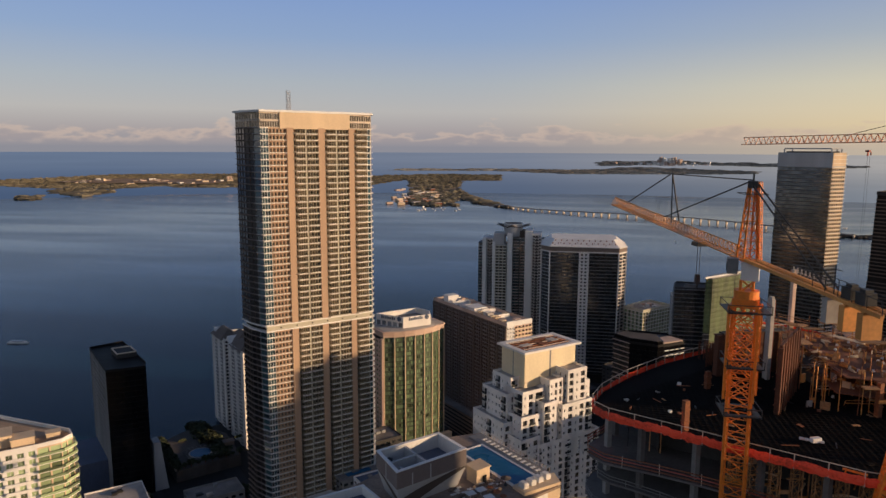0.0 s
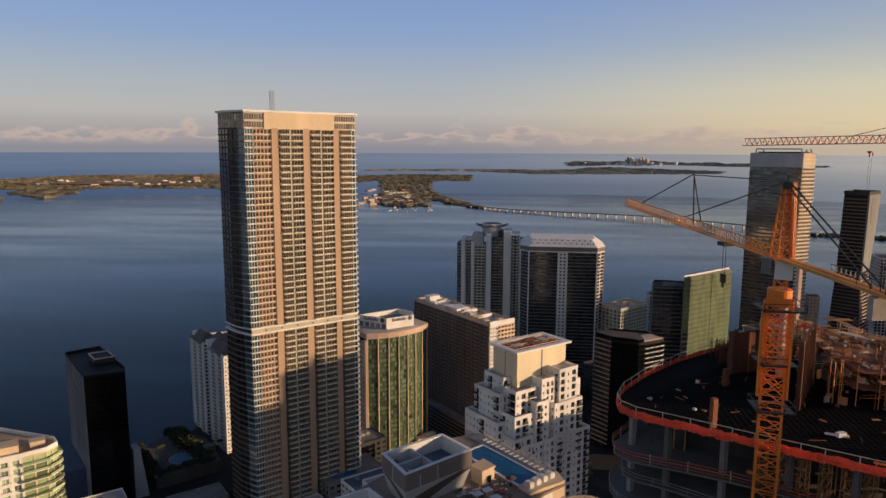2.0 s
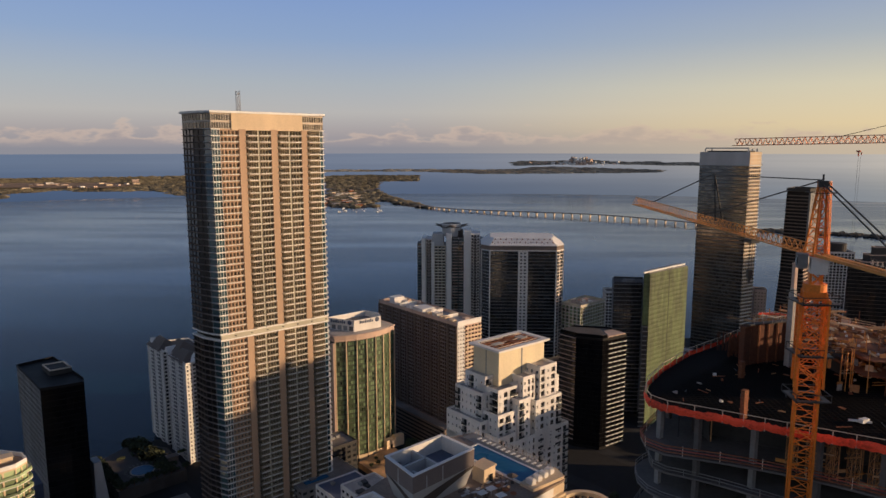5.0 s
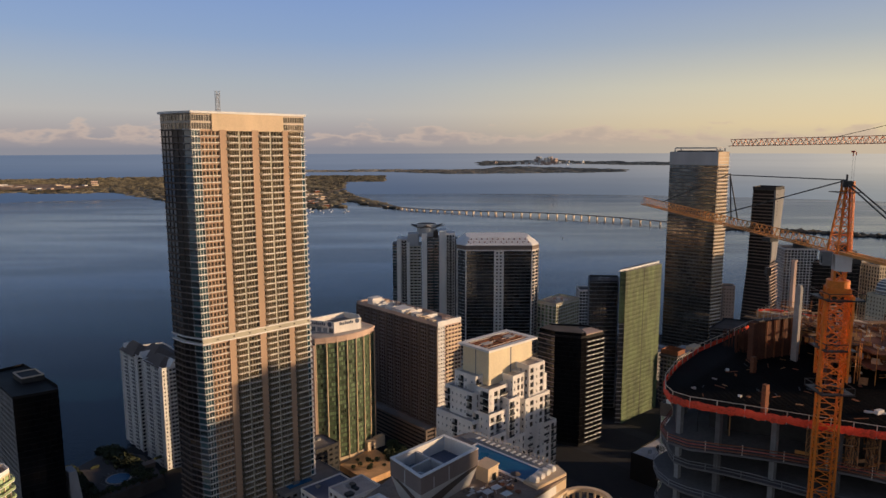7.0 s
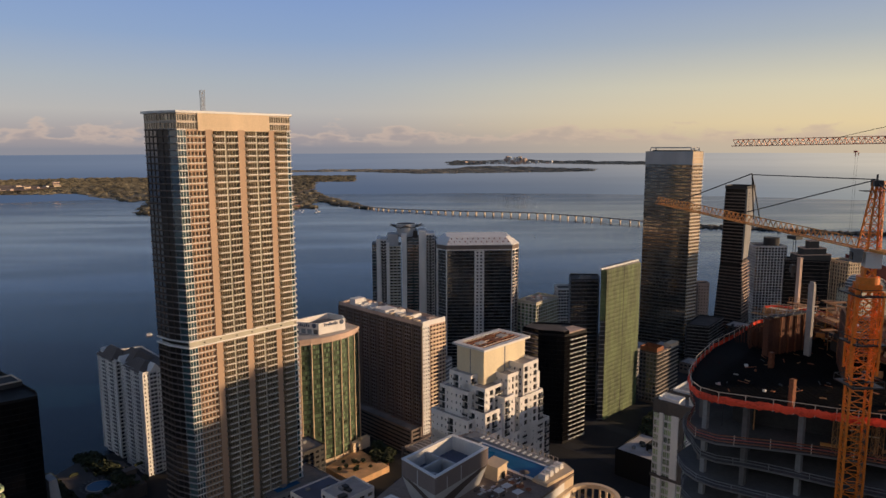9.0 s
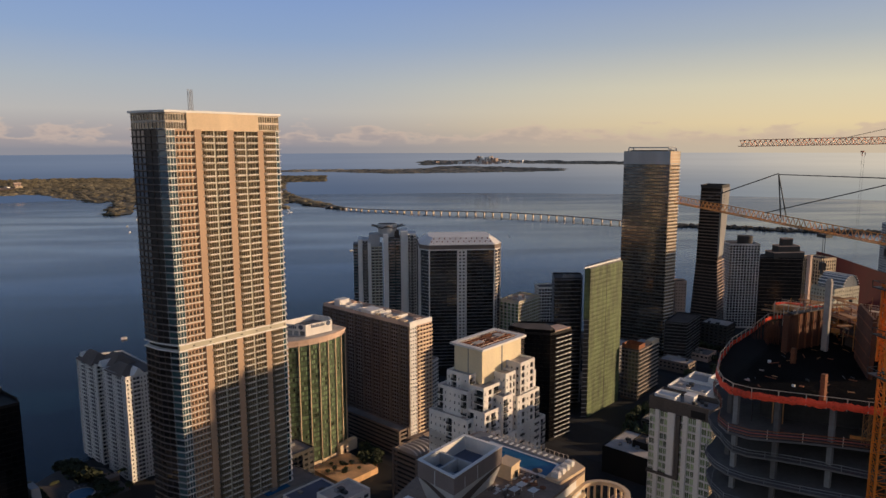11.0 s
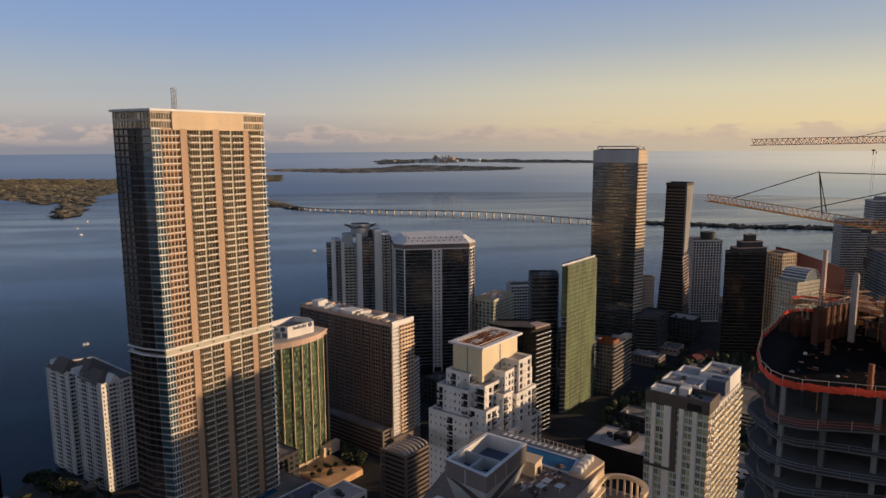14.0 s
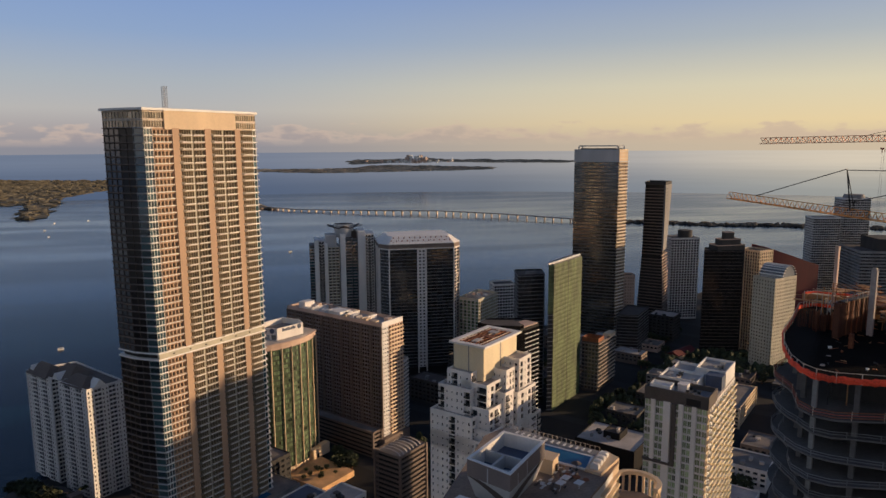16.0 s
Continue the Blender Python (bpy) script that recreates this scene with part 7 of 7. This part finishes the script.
    part("lamp_post", Geo().beam(rise(18.3, -0.4) - side * 0.5, rise(18.3, 2.9) - side * 0.5, 0.1).beam(rise(18.0, 2.4) - side * 0.5, rise(19.4, 2.5) - side * 0.5, 0.08), ["steel"], b)
    for m, r in ((20.4, 0.75), (22.6, 0.9)):
        c = rise(m, 0.45)
        part("winch", Geo().box(c.x, c.y, c.z - 0.7, 1.5, 1.3, 1.3, yaw).box(c.x, c.y, c.z + 0.6, 0.9, r, 0.3, yaw), ["steel"], b)
    a0, a1 = rise(8.2, 0.0) + side * 0.95, rise(14.6, 0.0) + side * 0.95
    up = Vector((0, 0, 1))
    board = part("sign_board", Geo().beam(a0 - up * 0.95, a1 - up * 0.95, 0.1).beam(a0 + up * 0.6, a1 + up * 0.6, 0.1), ["steel"], b)
    for row, count in ((-0.1, 8), (-0.85, 9)):
        for k in range(count):
            c = a0.lerp(a1, (k + 0.5) / count) + up * row
            part("sign_bar", Geo().box(c.x, c.y, c.z, 0.12, 0.12, 0.62, yaw).box(c.x, c.y, c.z + 0.02, 0.5, 0.1, 0.14, yaw), ["paleroof"], board)
    for m, mat, words in ((17.8, "paleroof", "pale hanging ballast block"), (20.6, "jib", "yellow hanging ballast block"), (23.4, "jib", "")):
        c = rise(m)
        part("ballast", Geo().box(c.x, c.y, c.z - 3.6, 0.9, 2.2, 2.7, yaw).box(c.x, c.y, c.z - 0.9, 0.4, 1.7, 0.4, yaw), [mat], b, words)
    # trolley, hook and their cables
    t = heel + (tip - heel) * 0.27
    trolley = part("trolley", Geo().box(t.x, t.y, t.z - 0.9, 1.6, 1.9, 0.6, 0.3), ["steel"], b)
    part("hoist_cable", Geo().beam((t.x - 0.2, t.y, t.z - 0.9), (t.x - 0.2, t.y, t.z - 5.4), 0.07).beam((t.x + 0.2, t.y, t.z - 0.9), (t.x + 0.2, t.y, t.z - 5.4), 0.07), ["steel"], trolley)
    part("hook_block", Geo().box(t.x, t.y, t.z - 6.8, 0.7, 0.9, 1.4).box(t.x, t.y, t.z - 7.6, 0.25, 0.5, 0.8), ["steel"], trolley)


near_crane()


def far_crane():
    b = at_height("tower_crane", "orange lattice crane jib in a sunlit tone on a mast", "crane")
    tip, heel = Vector((78.0, 186.8, 224.5)), Vector((122.0, 131.5, 225.5))
    for k in range(10):
        p, q = tip.lerp(heel, k / 10), tip.lerp(heel, (k + 1) / 10)
        part("jib_section", lattice(Geo(), p, q, 1.8, 1.4, 0.2, 0.11, tri=True), ["jibpale"], b)
    for k in range(22):
        part("mast_section", lattice(Geo(), (122, 131.5, 103 + 5.5 * k), (122, 131.5, 108.5 + 5.5 * k), 2.2, 2.75, 0.26, 0.13, up=((1, 0, 0), (0, 1, 0))), ["orange"], b)
    part("head", lattice(Geo(), (122, 131.5, 224), (122, 131.5, 237), 1.2, 2, 0.2, 0.12, up=((1, 0, 0), (0, 1, 0))), ["orange"], b)
    part("pendant", Geo().beam((122, 131.5, 237), tip.lerp(heel, 0.36) + Vector((0, 0, 1.4)), 0.12), ["steel"], b)
    part("counter_jib", lattice(Geo(), (122, 131.5, 224.6), (134, 116.5, 224.6), 1.4, 1.6, 0.2, 0.12), ["orange"], b)
    part("ballast", Geo().box(133, 117.5, 221, 2.2, 2.2, 3.2, 0.9), ["grey"], b)
    part("pendant", Geo().beam((122, 131.5, 237), (133, 117.5, 224.8), 0.12), ["steel"], b)
    part("trolley", Geo().box(97.2, 162.8, 222.9, 0.9, 0.8, 0.4, 0.9), ["redfade"], b)
    part("trolley_frame", Geo().box(97.2, 162.8, 222.0, 0.5, 0.2, 0.9, 0.9).box(97.6, 162.3, 222.2, 0.2, 0.2, 0.7, 0.9), ["redfade"], b)
    part("hoist_cable", Geo().beam((97.2, 162.8, 222), (97.2, 162.8, 186), 0.03).beam((97.5, 162.4, 222), (97.5, 162.4, 186), 0.03), ["steel"], b)
    part("hook_block", Geo().box(97.35, 162.6, 184.6, 0.6, 0.5, 1.4), ["steel"], b)


far_crane()


# ---- low city: podiums, garages, streets and trees ----
def garage(x, y, rz, sx, sy, floors, label, wall="brown", fh=3.1, roofmat="roof"):
    b = thing("parking_garage", x, y, 0, rz, label, "garage")
    plan = [(0, 0), (sx, 0), (sx, sy), (0, sy)]
    part("inner_wall", Geo().prism(inset(plan, 1.6), 2, floors * fh + 1.5), ["inside"], b)
    for k in range(floors + 1):
        part("deck_edge", Geo().ring(plan, 0.5, 2 + k * fh - 0.6, 2 + k * fh + 0.9), [wall], b)
        part("deck", Geo().prism(inset(plan, 0.5), 2 + k * fh - 0.3, 2 + k * fh), ["grey" if k < floors else roofmat], b)
    for i, (px, py) in enumerate(plan):
        part("corner_pier", Geo().box(px, py, 2, 1.4, 1.4, floors * fh + 0.9), [wall], b)
    return b


garage(-12.5, 471, 42, 9, 99, 6, "brown parking garage with open decks along the slab", "brown")
b = garage(-4, 389, 43, 26, 20, 12, "grey-brown parking garage with ribbed roof canopies", "brown")
for k in range(7):
    g = Geo()
    for j in range(9):
        a0, a1 = math.pi * j / 9, math.pi * (j + 1) / 9
        f = lambda a, w: (2 + 3.4 * k + w, 10 - 8 * math.cos(a), 39.4 + 2.6 * math.sin(a))
        g.add([f(a0, 0), f(a0, 1.0), f(a1, 1.0), f(a1, 0)], [(0, 1, 2, 3)])
    part("canopy_rib", g, ["paleroof"], b)
b = garage(275, 462, 43, 62, 40, 5, "pale parking garage with grid openings", "cream")


def flat_roof(x, y, rz, sx, sy, h, label, wall="grey", roofmat="roof", seed=0, windows=True, clutter=4):
    b = thing("low_building", x, y, 0, rz, label, "building")
    plan = [(0, 0), (sx, 0), (sx, sy), (0, sy)]
    fl = max(1, int((h - 2) / 3.6))
    if windows:
        core(b, plan, 0, h - 0.5, 0.9)
        for p, q in ((0, 1), (1, 2), (2, 3), (3, 0)):
            n = max(2, round((Vector(plan[q]) - Vector(plan[p])).length / 4.5))
            facade(b, plan[p], plan[q], h - fl * 3.6, fl, 3.6, n, 0.6, 0.5, 0.4, wall, "glass", limit=3 if q != 3 else 0)
        part("plinth", Geo().prism(plan, 0, h - fl * 3.6), [wall], b)
    else:
        part("wall", Geo().prism(plan, 0, h), [wall], b)
    top = part("roof", Geo().prism(inset(plan, 0.3), h - 0.3, h + 0.1), [roofmat], b)
    part("parapet", Geo().ring(plan, 0.35, h, h + 1.0), [wall], b)
    rnd = random.Random(seed)
    for _ in range(clutter):
        g = Geo()
        roof_unit(g, rnd.uniform(0.15, 0.85) * sx, rnd.uniform(0.15, 0.85) * sy, h + 0.1, rnd.uniform(1.5, 4), rnd.uniform(1.5, 3), rnd.uniform(1, 2.2))
        part("roof_plant", g, [rnd.choice(["grey", "paleroof", "steel"])], top)
    return b


flat_roof(156, 404, 43, 36, 43, 20, "low black podium building with a pale roof", "coal", "paleroof", 3, False, 6)
flat_roof(155, 424, 43, 15, 12, 24, "dark plant house on the podium", "coal", "darkroof", 4, False, 2)
b = flat_roof(-92, 372, 44, 40, 24, 24, "dark low podium with a rooftop pool under the tower", "grey", "roof", 5)
part("pool_water", Geo().prism([(6, 5), (22, 5), (22, 12), (6, 12)], 24.12, 24.4), ["pool"], b)
flat_roof(-88, 412, 44, 26, 20, 30, "dark stepped roof beside the curved tower", "dark", "roof", 6)
flat_roof(-122, 338, 44, 42, 12, 16, "flat white entrance roof under the tower", "white", "paleroof", 7)
flat_roof(-60, 330, 43, 26, 26, 40, "white low roof with plant units", "white", "blue", 8)
flat_roof(-45, 300, 43, 20, 16, 60, "pale blocky rooftop among low roofs", "white", "paleroof", 9)
# the forecourt beside the curved tower; low sun is put into its orange paving
tagged(new("forecourt", Geo().prism([(-72, 448), (-51, 425), (-28, 447), (-52, 476)], 1, 6.2).mesh("forecourt", [M["terracotta"]])), "sunlit sandy forecourt paving", "pavement", kind="structure")
b = at_height("forecourt_pavilion", "sunlit cream pavilion with an arched opening", "building")
part("wall", Geo().box(-53, 474, 6.2, 9, 5, 6.5, radians(43)).box(-47.5, 478.5, 6.2, 8, 4, 8.0, radians(43)), ["cream"], b)
part("doorway", Geo().box(-51.5, 471.9, 6.2, 1.6, 0.5, 3.2, radians(43)), ["inside"], b)
# bayfront terrace with a round-edged pool
b = at_height("bayfront_terrace", "dark paved bayfront terrace with a blue pool", "terrace")
part("paving", Geo().prism([(-251, 430), (-214, 392), (-184, 424), (-212, 456), (-240, 464)], 0, 10), ["darkroof"], b)
part("pool_water", Geo().cyl(-213, 421, 10.0, 10.35, 7, 7, 20), ["pool"], b)
part("pool_rim", Geo().cyl(-213, 421, 9.9, 10.2, 8, 8, 20), ["paleroof"], b)
part("edge_wall", Geo().beam((-251, 430, 10.5), (-214, 392, 10.5), 1.0), ["slab"], b)


def tree_meshes():
    made = []
    for seed in range(4):
        rnd = random.Random(40 + seed)
        trunk = Geo().cyl(0, 0, 0, 4.2, 0.35, 0.2, 7)
        for k in range(5):
            a = k * 1.26 + seed
            trunk.beam((0, 0, 3.2 + 0.2 * k), (2.0 * math.cos(a), 2.0 * math.sin(a), 5.2 + 0.3 * k), 0.16)
        crown = Geo()
        for _ in range(230):
            a, r, h = rnd.uniform(0, 6.28), 3.4 * math.sqrt(rnd.random()), rnd.random()
            r *= 0.55 + 0.75 * math.sin(math.pi * (0.15 + 0.75 * h))
            c = Vector((r * math.cos(a), r * math.sin(a), 3.4 + 4.4 * h + rnd.uniform(-0.4, 0.4)))
            u = Vector((rnd.uniform(-1, 1), rnd.uniform(-1, 1), rnd.uniform(-0.6, 0.6))).normalized()
            v = u.cross(Vector((rnd.uniform(-1, 1), rnd.uniform(-1, 1), 1))).normalized()
            s = rnd.uniform(0.45, 0.95)
            crown.add([c - u * s - v * s * 0.6, c + u * s - v * s * 0.5, c + u * s * 0.8 + v * s, c - u * s * 0.7 + v * s * 0.8], [(0, 1, 2, 3)])
        made.append((trunk.mesh("trunk", [M["rust"]]), crown.mesh("crown", [M["leaf"]])))
    return made


TREES = tree_meshes()


def tree(x, y, z, s, k):
    b = thing("tree", x, y, z, (k * 77) % 360, "leafy dark green street tree", "tree", "street trees")
    b.scale = (s, s, s * 0.95)
    for me, name in zip(TREES[k % 4], ("trunk", "crown")):
        ob = new(name, me)
        ob.parent = b


TAKEN = [(-93, 385, 48), (-60, 480, 34), (-25, 515, 62), (55, 672, 52), (-18, 702, 40), (24, 292, 34), (5, 180, 45), (128, 285, 36), (98, 503, 30), (265, 718, 38), (362, 762, 32),
         (156, 553, 34), (136, 564, 20), (114, 662, 28), (160, 730, 20), (420, 803, 28), (379, 648, 30), (208, 580, 26), (305, 716, 14), (-218, 494, 36), (-252, 394, 48), (-180, 215, 46),
         (399, 590, 26), (420, 650, 24), (515, 727, 42), (680, 860, 36), (728, 860, 36), (742, 764, 90), (90, 140, 70), (-20, 455, 42), (10, 400, 40), (295, 500, 46), (130, 430, 44), (-60, 395, 40),
         (-212, 425, 46), (-45, 320, 34)]


def low_city():
    rnd = random.Random(77)
    a = radians(43)
    ux, uy = (math.cos(a), math.sin(a)), (-math.sin(a), math.cos(a))
    k = 0
    for i in range(-2, 16):
        for j in range(-3, 14):
            cx, cy = 40 + (i * ux[0] + j * uy[0]) * 52, 210 + (i * ux[1] + j * uy[1]) * 52
            if not (-330 < cx < 620 and 190 < cy < 760) or any(math.hypot(cx - x, cy - y) < r + 16 for x, y, r in TAKEN):
                continue
            if cx < -150 and cy > 380 or cy > 700 + 0.1 * cx or cx < -280:
                continue
            if abs(cx + 40) < 40 and 440 < cy < 500:
                continue
            k += 1
            sx, sy, h = rnd.uniform(18, 34), rnd.uniform(18, 34), rnd.choice((7, 9, 12, 16, 22, 30))
            flat_roof(cx - 14 * ux[0] - 14 * uy[0], cy - 14 * ux[1] - 14 * uy[1], 43, sx, sy, h, rnd.choice(("grey low-rise building with rooftop units", "pale low-rise building with a flat roof",
                      "brown low-rise building in evening shade")), rnd.choice(("grey", "brown", "white", "pink", "dark")), rnd.choice(("roof", "paleroof", "darkroof")), k, True, 3)
            for _ in range(3):
                s = rnd.choice((-1, 1))
                tx, ty = (s * 22, rnd.uniform(-22, 22)) if rnd.random() < 0.5 else (rnd.uniform(-22, 22), s * 22)
                tree(cx + tx * ux[0] + ty * uy[0], cy + tx * ux[1] + ty * uy[1], 2, rnd.uniform(0.8, 1.5), rnd.randrange(99))


low_city()


def streets():
    a = radians(43)
    for k in range(-2, 15):
        c = Vector((40 + (k - 0.5) * 52 * math.cos(a), 210 + (k - 0.5) * 52 * math.sin(a)))
        d = Vector((-math.sin(a), math.cos(a)))
        lo, hi = -320, 420
        while not within(*(c + d * hi), SHORE) and hi > 0:
            hi -= 10
        g = Geo().box(c.x + d.x * (lo + hi) / 2, c.y + d.y * (lo + hi) / 2, 1.9, 11, hi - lo, 0.104 + 0.004, a)
        if -330 < c.x < 520:
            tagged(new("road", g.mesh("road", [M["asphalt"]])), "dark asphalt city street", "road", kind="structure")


streets()
rnd = random.Random(9)
for k in range(26):
    tree(-245 + 2.0 * k + rnd.uniform(-4, 1), 470 - 1.7 * k + rnd.uniform(-6, 2), 2, rnd.uniform(1.0, 1.8), k)
for k in range(16):
    tree(rnd.uniform(-40, -26), rnd.uniform(456, 480), 2, rnd.uniform(0.7, 1.1), k)
for k in range(12):
    tree(rnd.uniform(-62, -40), rnd.uniform(438, 456), 6.2, rnd.uniform(0.3, 0.5), k)
for k in range(14):
    tree(-250 + 2.7 * k, 428 - 2.6 * k, 9.8, rnd.uniform(0.5, 0.9), k)


clumps("tree_mass", [(150, 470), (250, 440), (330, 540), (250, 560), (190, 540)], 260, 3.2, 9, 31, "leaf", "dark street trees between low roofs", 2)
clumps("tree_mass", [(250, 580), (420, 560), (480, 620), (330, 640)], 300, 4, 10, 32, "leaf", "dark trees round the towers", 2)
clumps("tree_mass", [(-120, 560), (-30, 590), (0, 640), (100, 700), (60, 755), (-60, 755), (-100, 640)], 420, 4, 9, 33, "leaf", "dark trees along the bay shore", 2)
clumps("tree_mass", [(30, 420), (70, 450), (60, 480), (20, 500)], 110, 3, 8, 34, "leaf", "dark trees in a courtyard", 2)


for k in range(46):
    s = k / 46
    edge = [(-251, 430), (-214, 392), (-184, 424), (-212, 456), (-240, 464)]
    i = int(s * 5)
    p, q = Vector(edge[i]), Vector(edge[(i + 1) % 5])
    c = p + (q - p) * (s * 5 - i) + (Vector((-215, 432)) - p) * 0.06
    if i < 2:
        tree(c.x, c.y, 10, rnd.uniform(0.35, 0.75), k)
terrace = bpy.data.objects["bayfront_terrace"]
pieces("sun_lounger", Geo().box(0, 0, 0.3, 0.8, 1.9, 0.15).box(0, 0.8, 0.4, 0.8, 0.6, 0.15).box(0, 0, 0, 0.6, 0.1, 0.3), ["roof"], terrace,
       [(-213 + 10.5 * math.cos(0.26 * k), 421 + 10.5 * math.sin(0.26 * k), 10.0, math.degrees(0.26 * k) - 90) for k in range(24)])
pieces("hedge", Geo().box(0, 0, 0, 5.5, 1.2, 1.4).box(0.4, 0.1, 1.4, 4.2, 0.9, 0.4), ["leaf"], terrace, [(-236 + 4.6 * k, 436 + (k % 3) * 7, 10.0, 43 + 90 * (k % 2)) for k in range(9)])
part("pool_house", Geo().box(-200, 437, 10, 7, 5, 3.2, radians(44)).box(-200, 437, 13.2, 8, 6, 0.3, radians(44)), ["brown"], terrace)


# ---- boats on the bay ----
def boat(x, y, rz, size, label):
    b = thing("motor_boat", x, y, 0, rz, label, "boat", "boats on the bay")
    L, W = size, size * 0.28
    hull = [(-L / 2, -W / 2), (L * 0.2, -W / 2), (L / 2, 0), (L * 0.2, W / 2), (-L / 2, W / 2)]
    part("hull", Geo().prism(inset(hull, 0.2), -0.4, 1.3, 0, hull), ["bright"], b)
    part("cabin", Geo().prism(inset(hull, W * 0.2), 1.3, 2.6), ["bright"], b)
    part("windscreen", Geo().box(0, 0, 1.7, L * 0.5, W * 0.63, 0.5), ["black"], b)


for x, y, r, s in ((-576, 664, 10, 24), (-230, 660, 60, 7), (-330, 820, 30, 7), (-90, 1500, 20, 8), (300, 1700, 80, 9), (820, 2100, 10, 14), (-700, 1900, 50, 6), (-760, 2050, 20, 6), (-800, 2250, 70, 7), (-720, 2300, 40, 6)):
    boat(x, y, r, s, "small white motor boat on the bay")

rnd = random.Random(61)
for k in range(16):
    boat(rnd.uniform(-560, -330), rnd.uniform(2380, 2540), rnd.uniform(0, 180), rnd.uniform(9, 15), "white boat moored off the causeway island")

# ---- unseen towers added inland towards the sun, to shade the lower city ----
def inland(x, y, rz, sx, sy, h, label):
    b = thing("inland_tower", x, y, 0, rz, label, "tower")
    plan = [(0, 0), (sx, 0), (sx, sy), (0, sy)]
    fl = int((h - 2) / 3.4)
    core(b, plan, 0, h - 0.5, 0.9)
    for p, q in ((0, 1), (1, 2), (2, 3), (3, 0)):
        n = max(2, round((Vector(plan[q]) - Vector(plan[p])).length / 5))
        facade(b, plan[p], plan[q], h - fl * 3.4, fl, 3.4, n, 0.6, 0.5, 0.4, "cream", "glass", limit=0)
    roof(b, plan, h, "roof", "cream")


def toward_sun(along, across, width, depth, h):
    """An added shade-casting tower, placed by its distance towards the sun and its place across the light."""
    n = Vector((-SUN_AZ.y, SUN_AZ.x))
    c = Vector((SUN_AZ.x, SUN_AZ.y)) * along + n * (across - width / 2)
    inland(c.x, c.y, math.degrees(math.atan2(n.y, n.x)), width, depth, h, "unseen plain tower added inland to cast shade")


# along, across, width, depth, height
# unseen casters, their widths and heights set by the shadow edges wanted
toward_sun(430, 349.5, 18, 40, 156.4)
toward_sun(430, 365.4, 13.6, 40, 173.7)
toward_sun(430, 375.7, 6.8, 40, 177.8)
toward_sun(430, 388, 18, 40, 172.4)
toward_sun(430, 155, 46, 40, 208)
toward_sun(900, 696, 52, 40, 205)
join_rests()
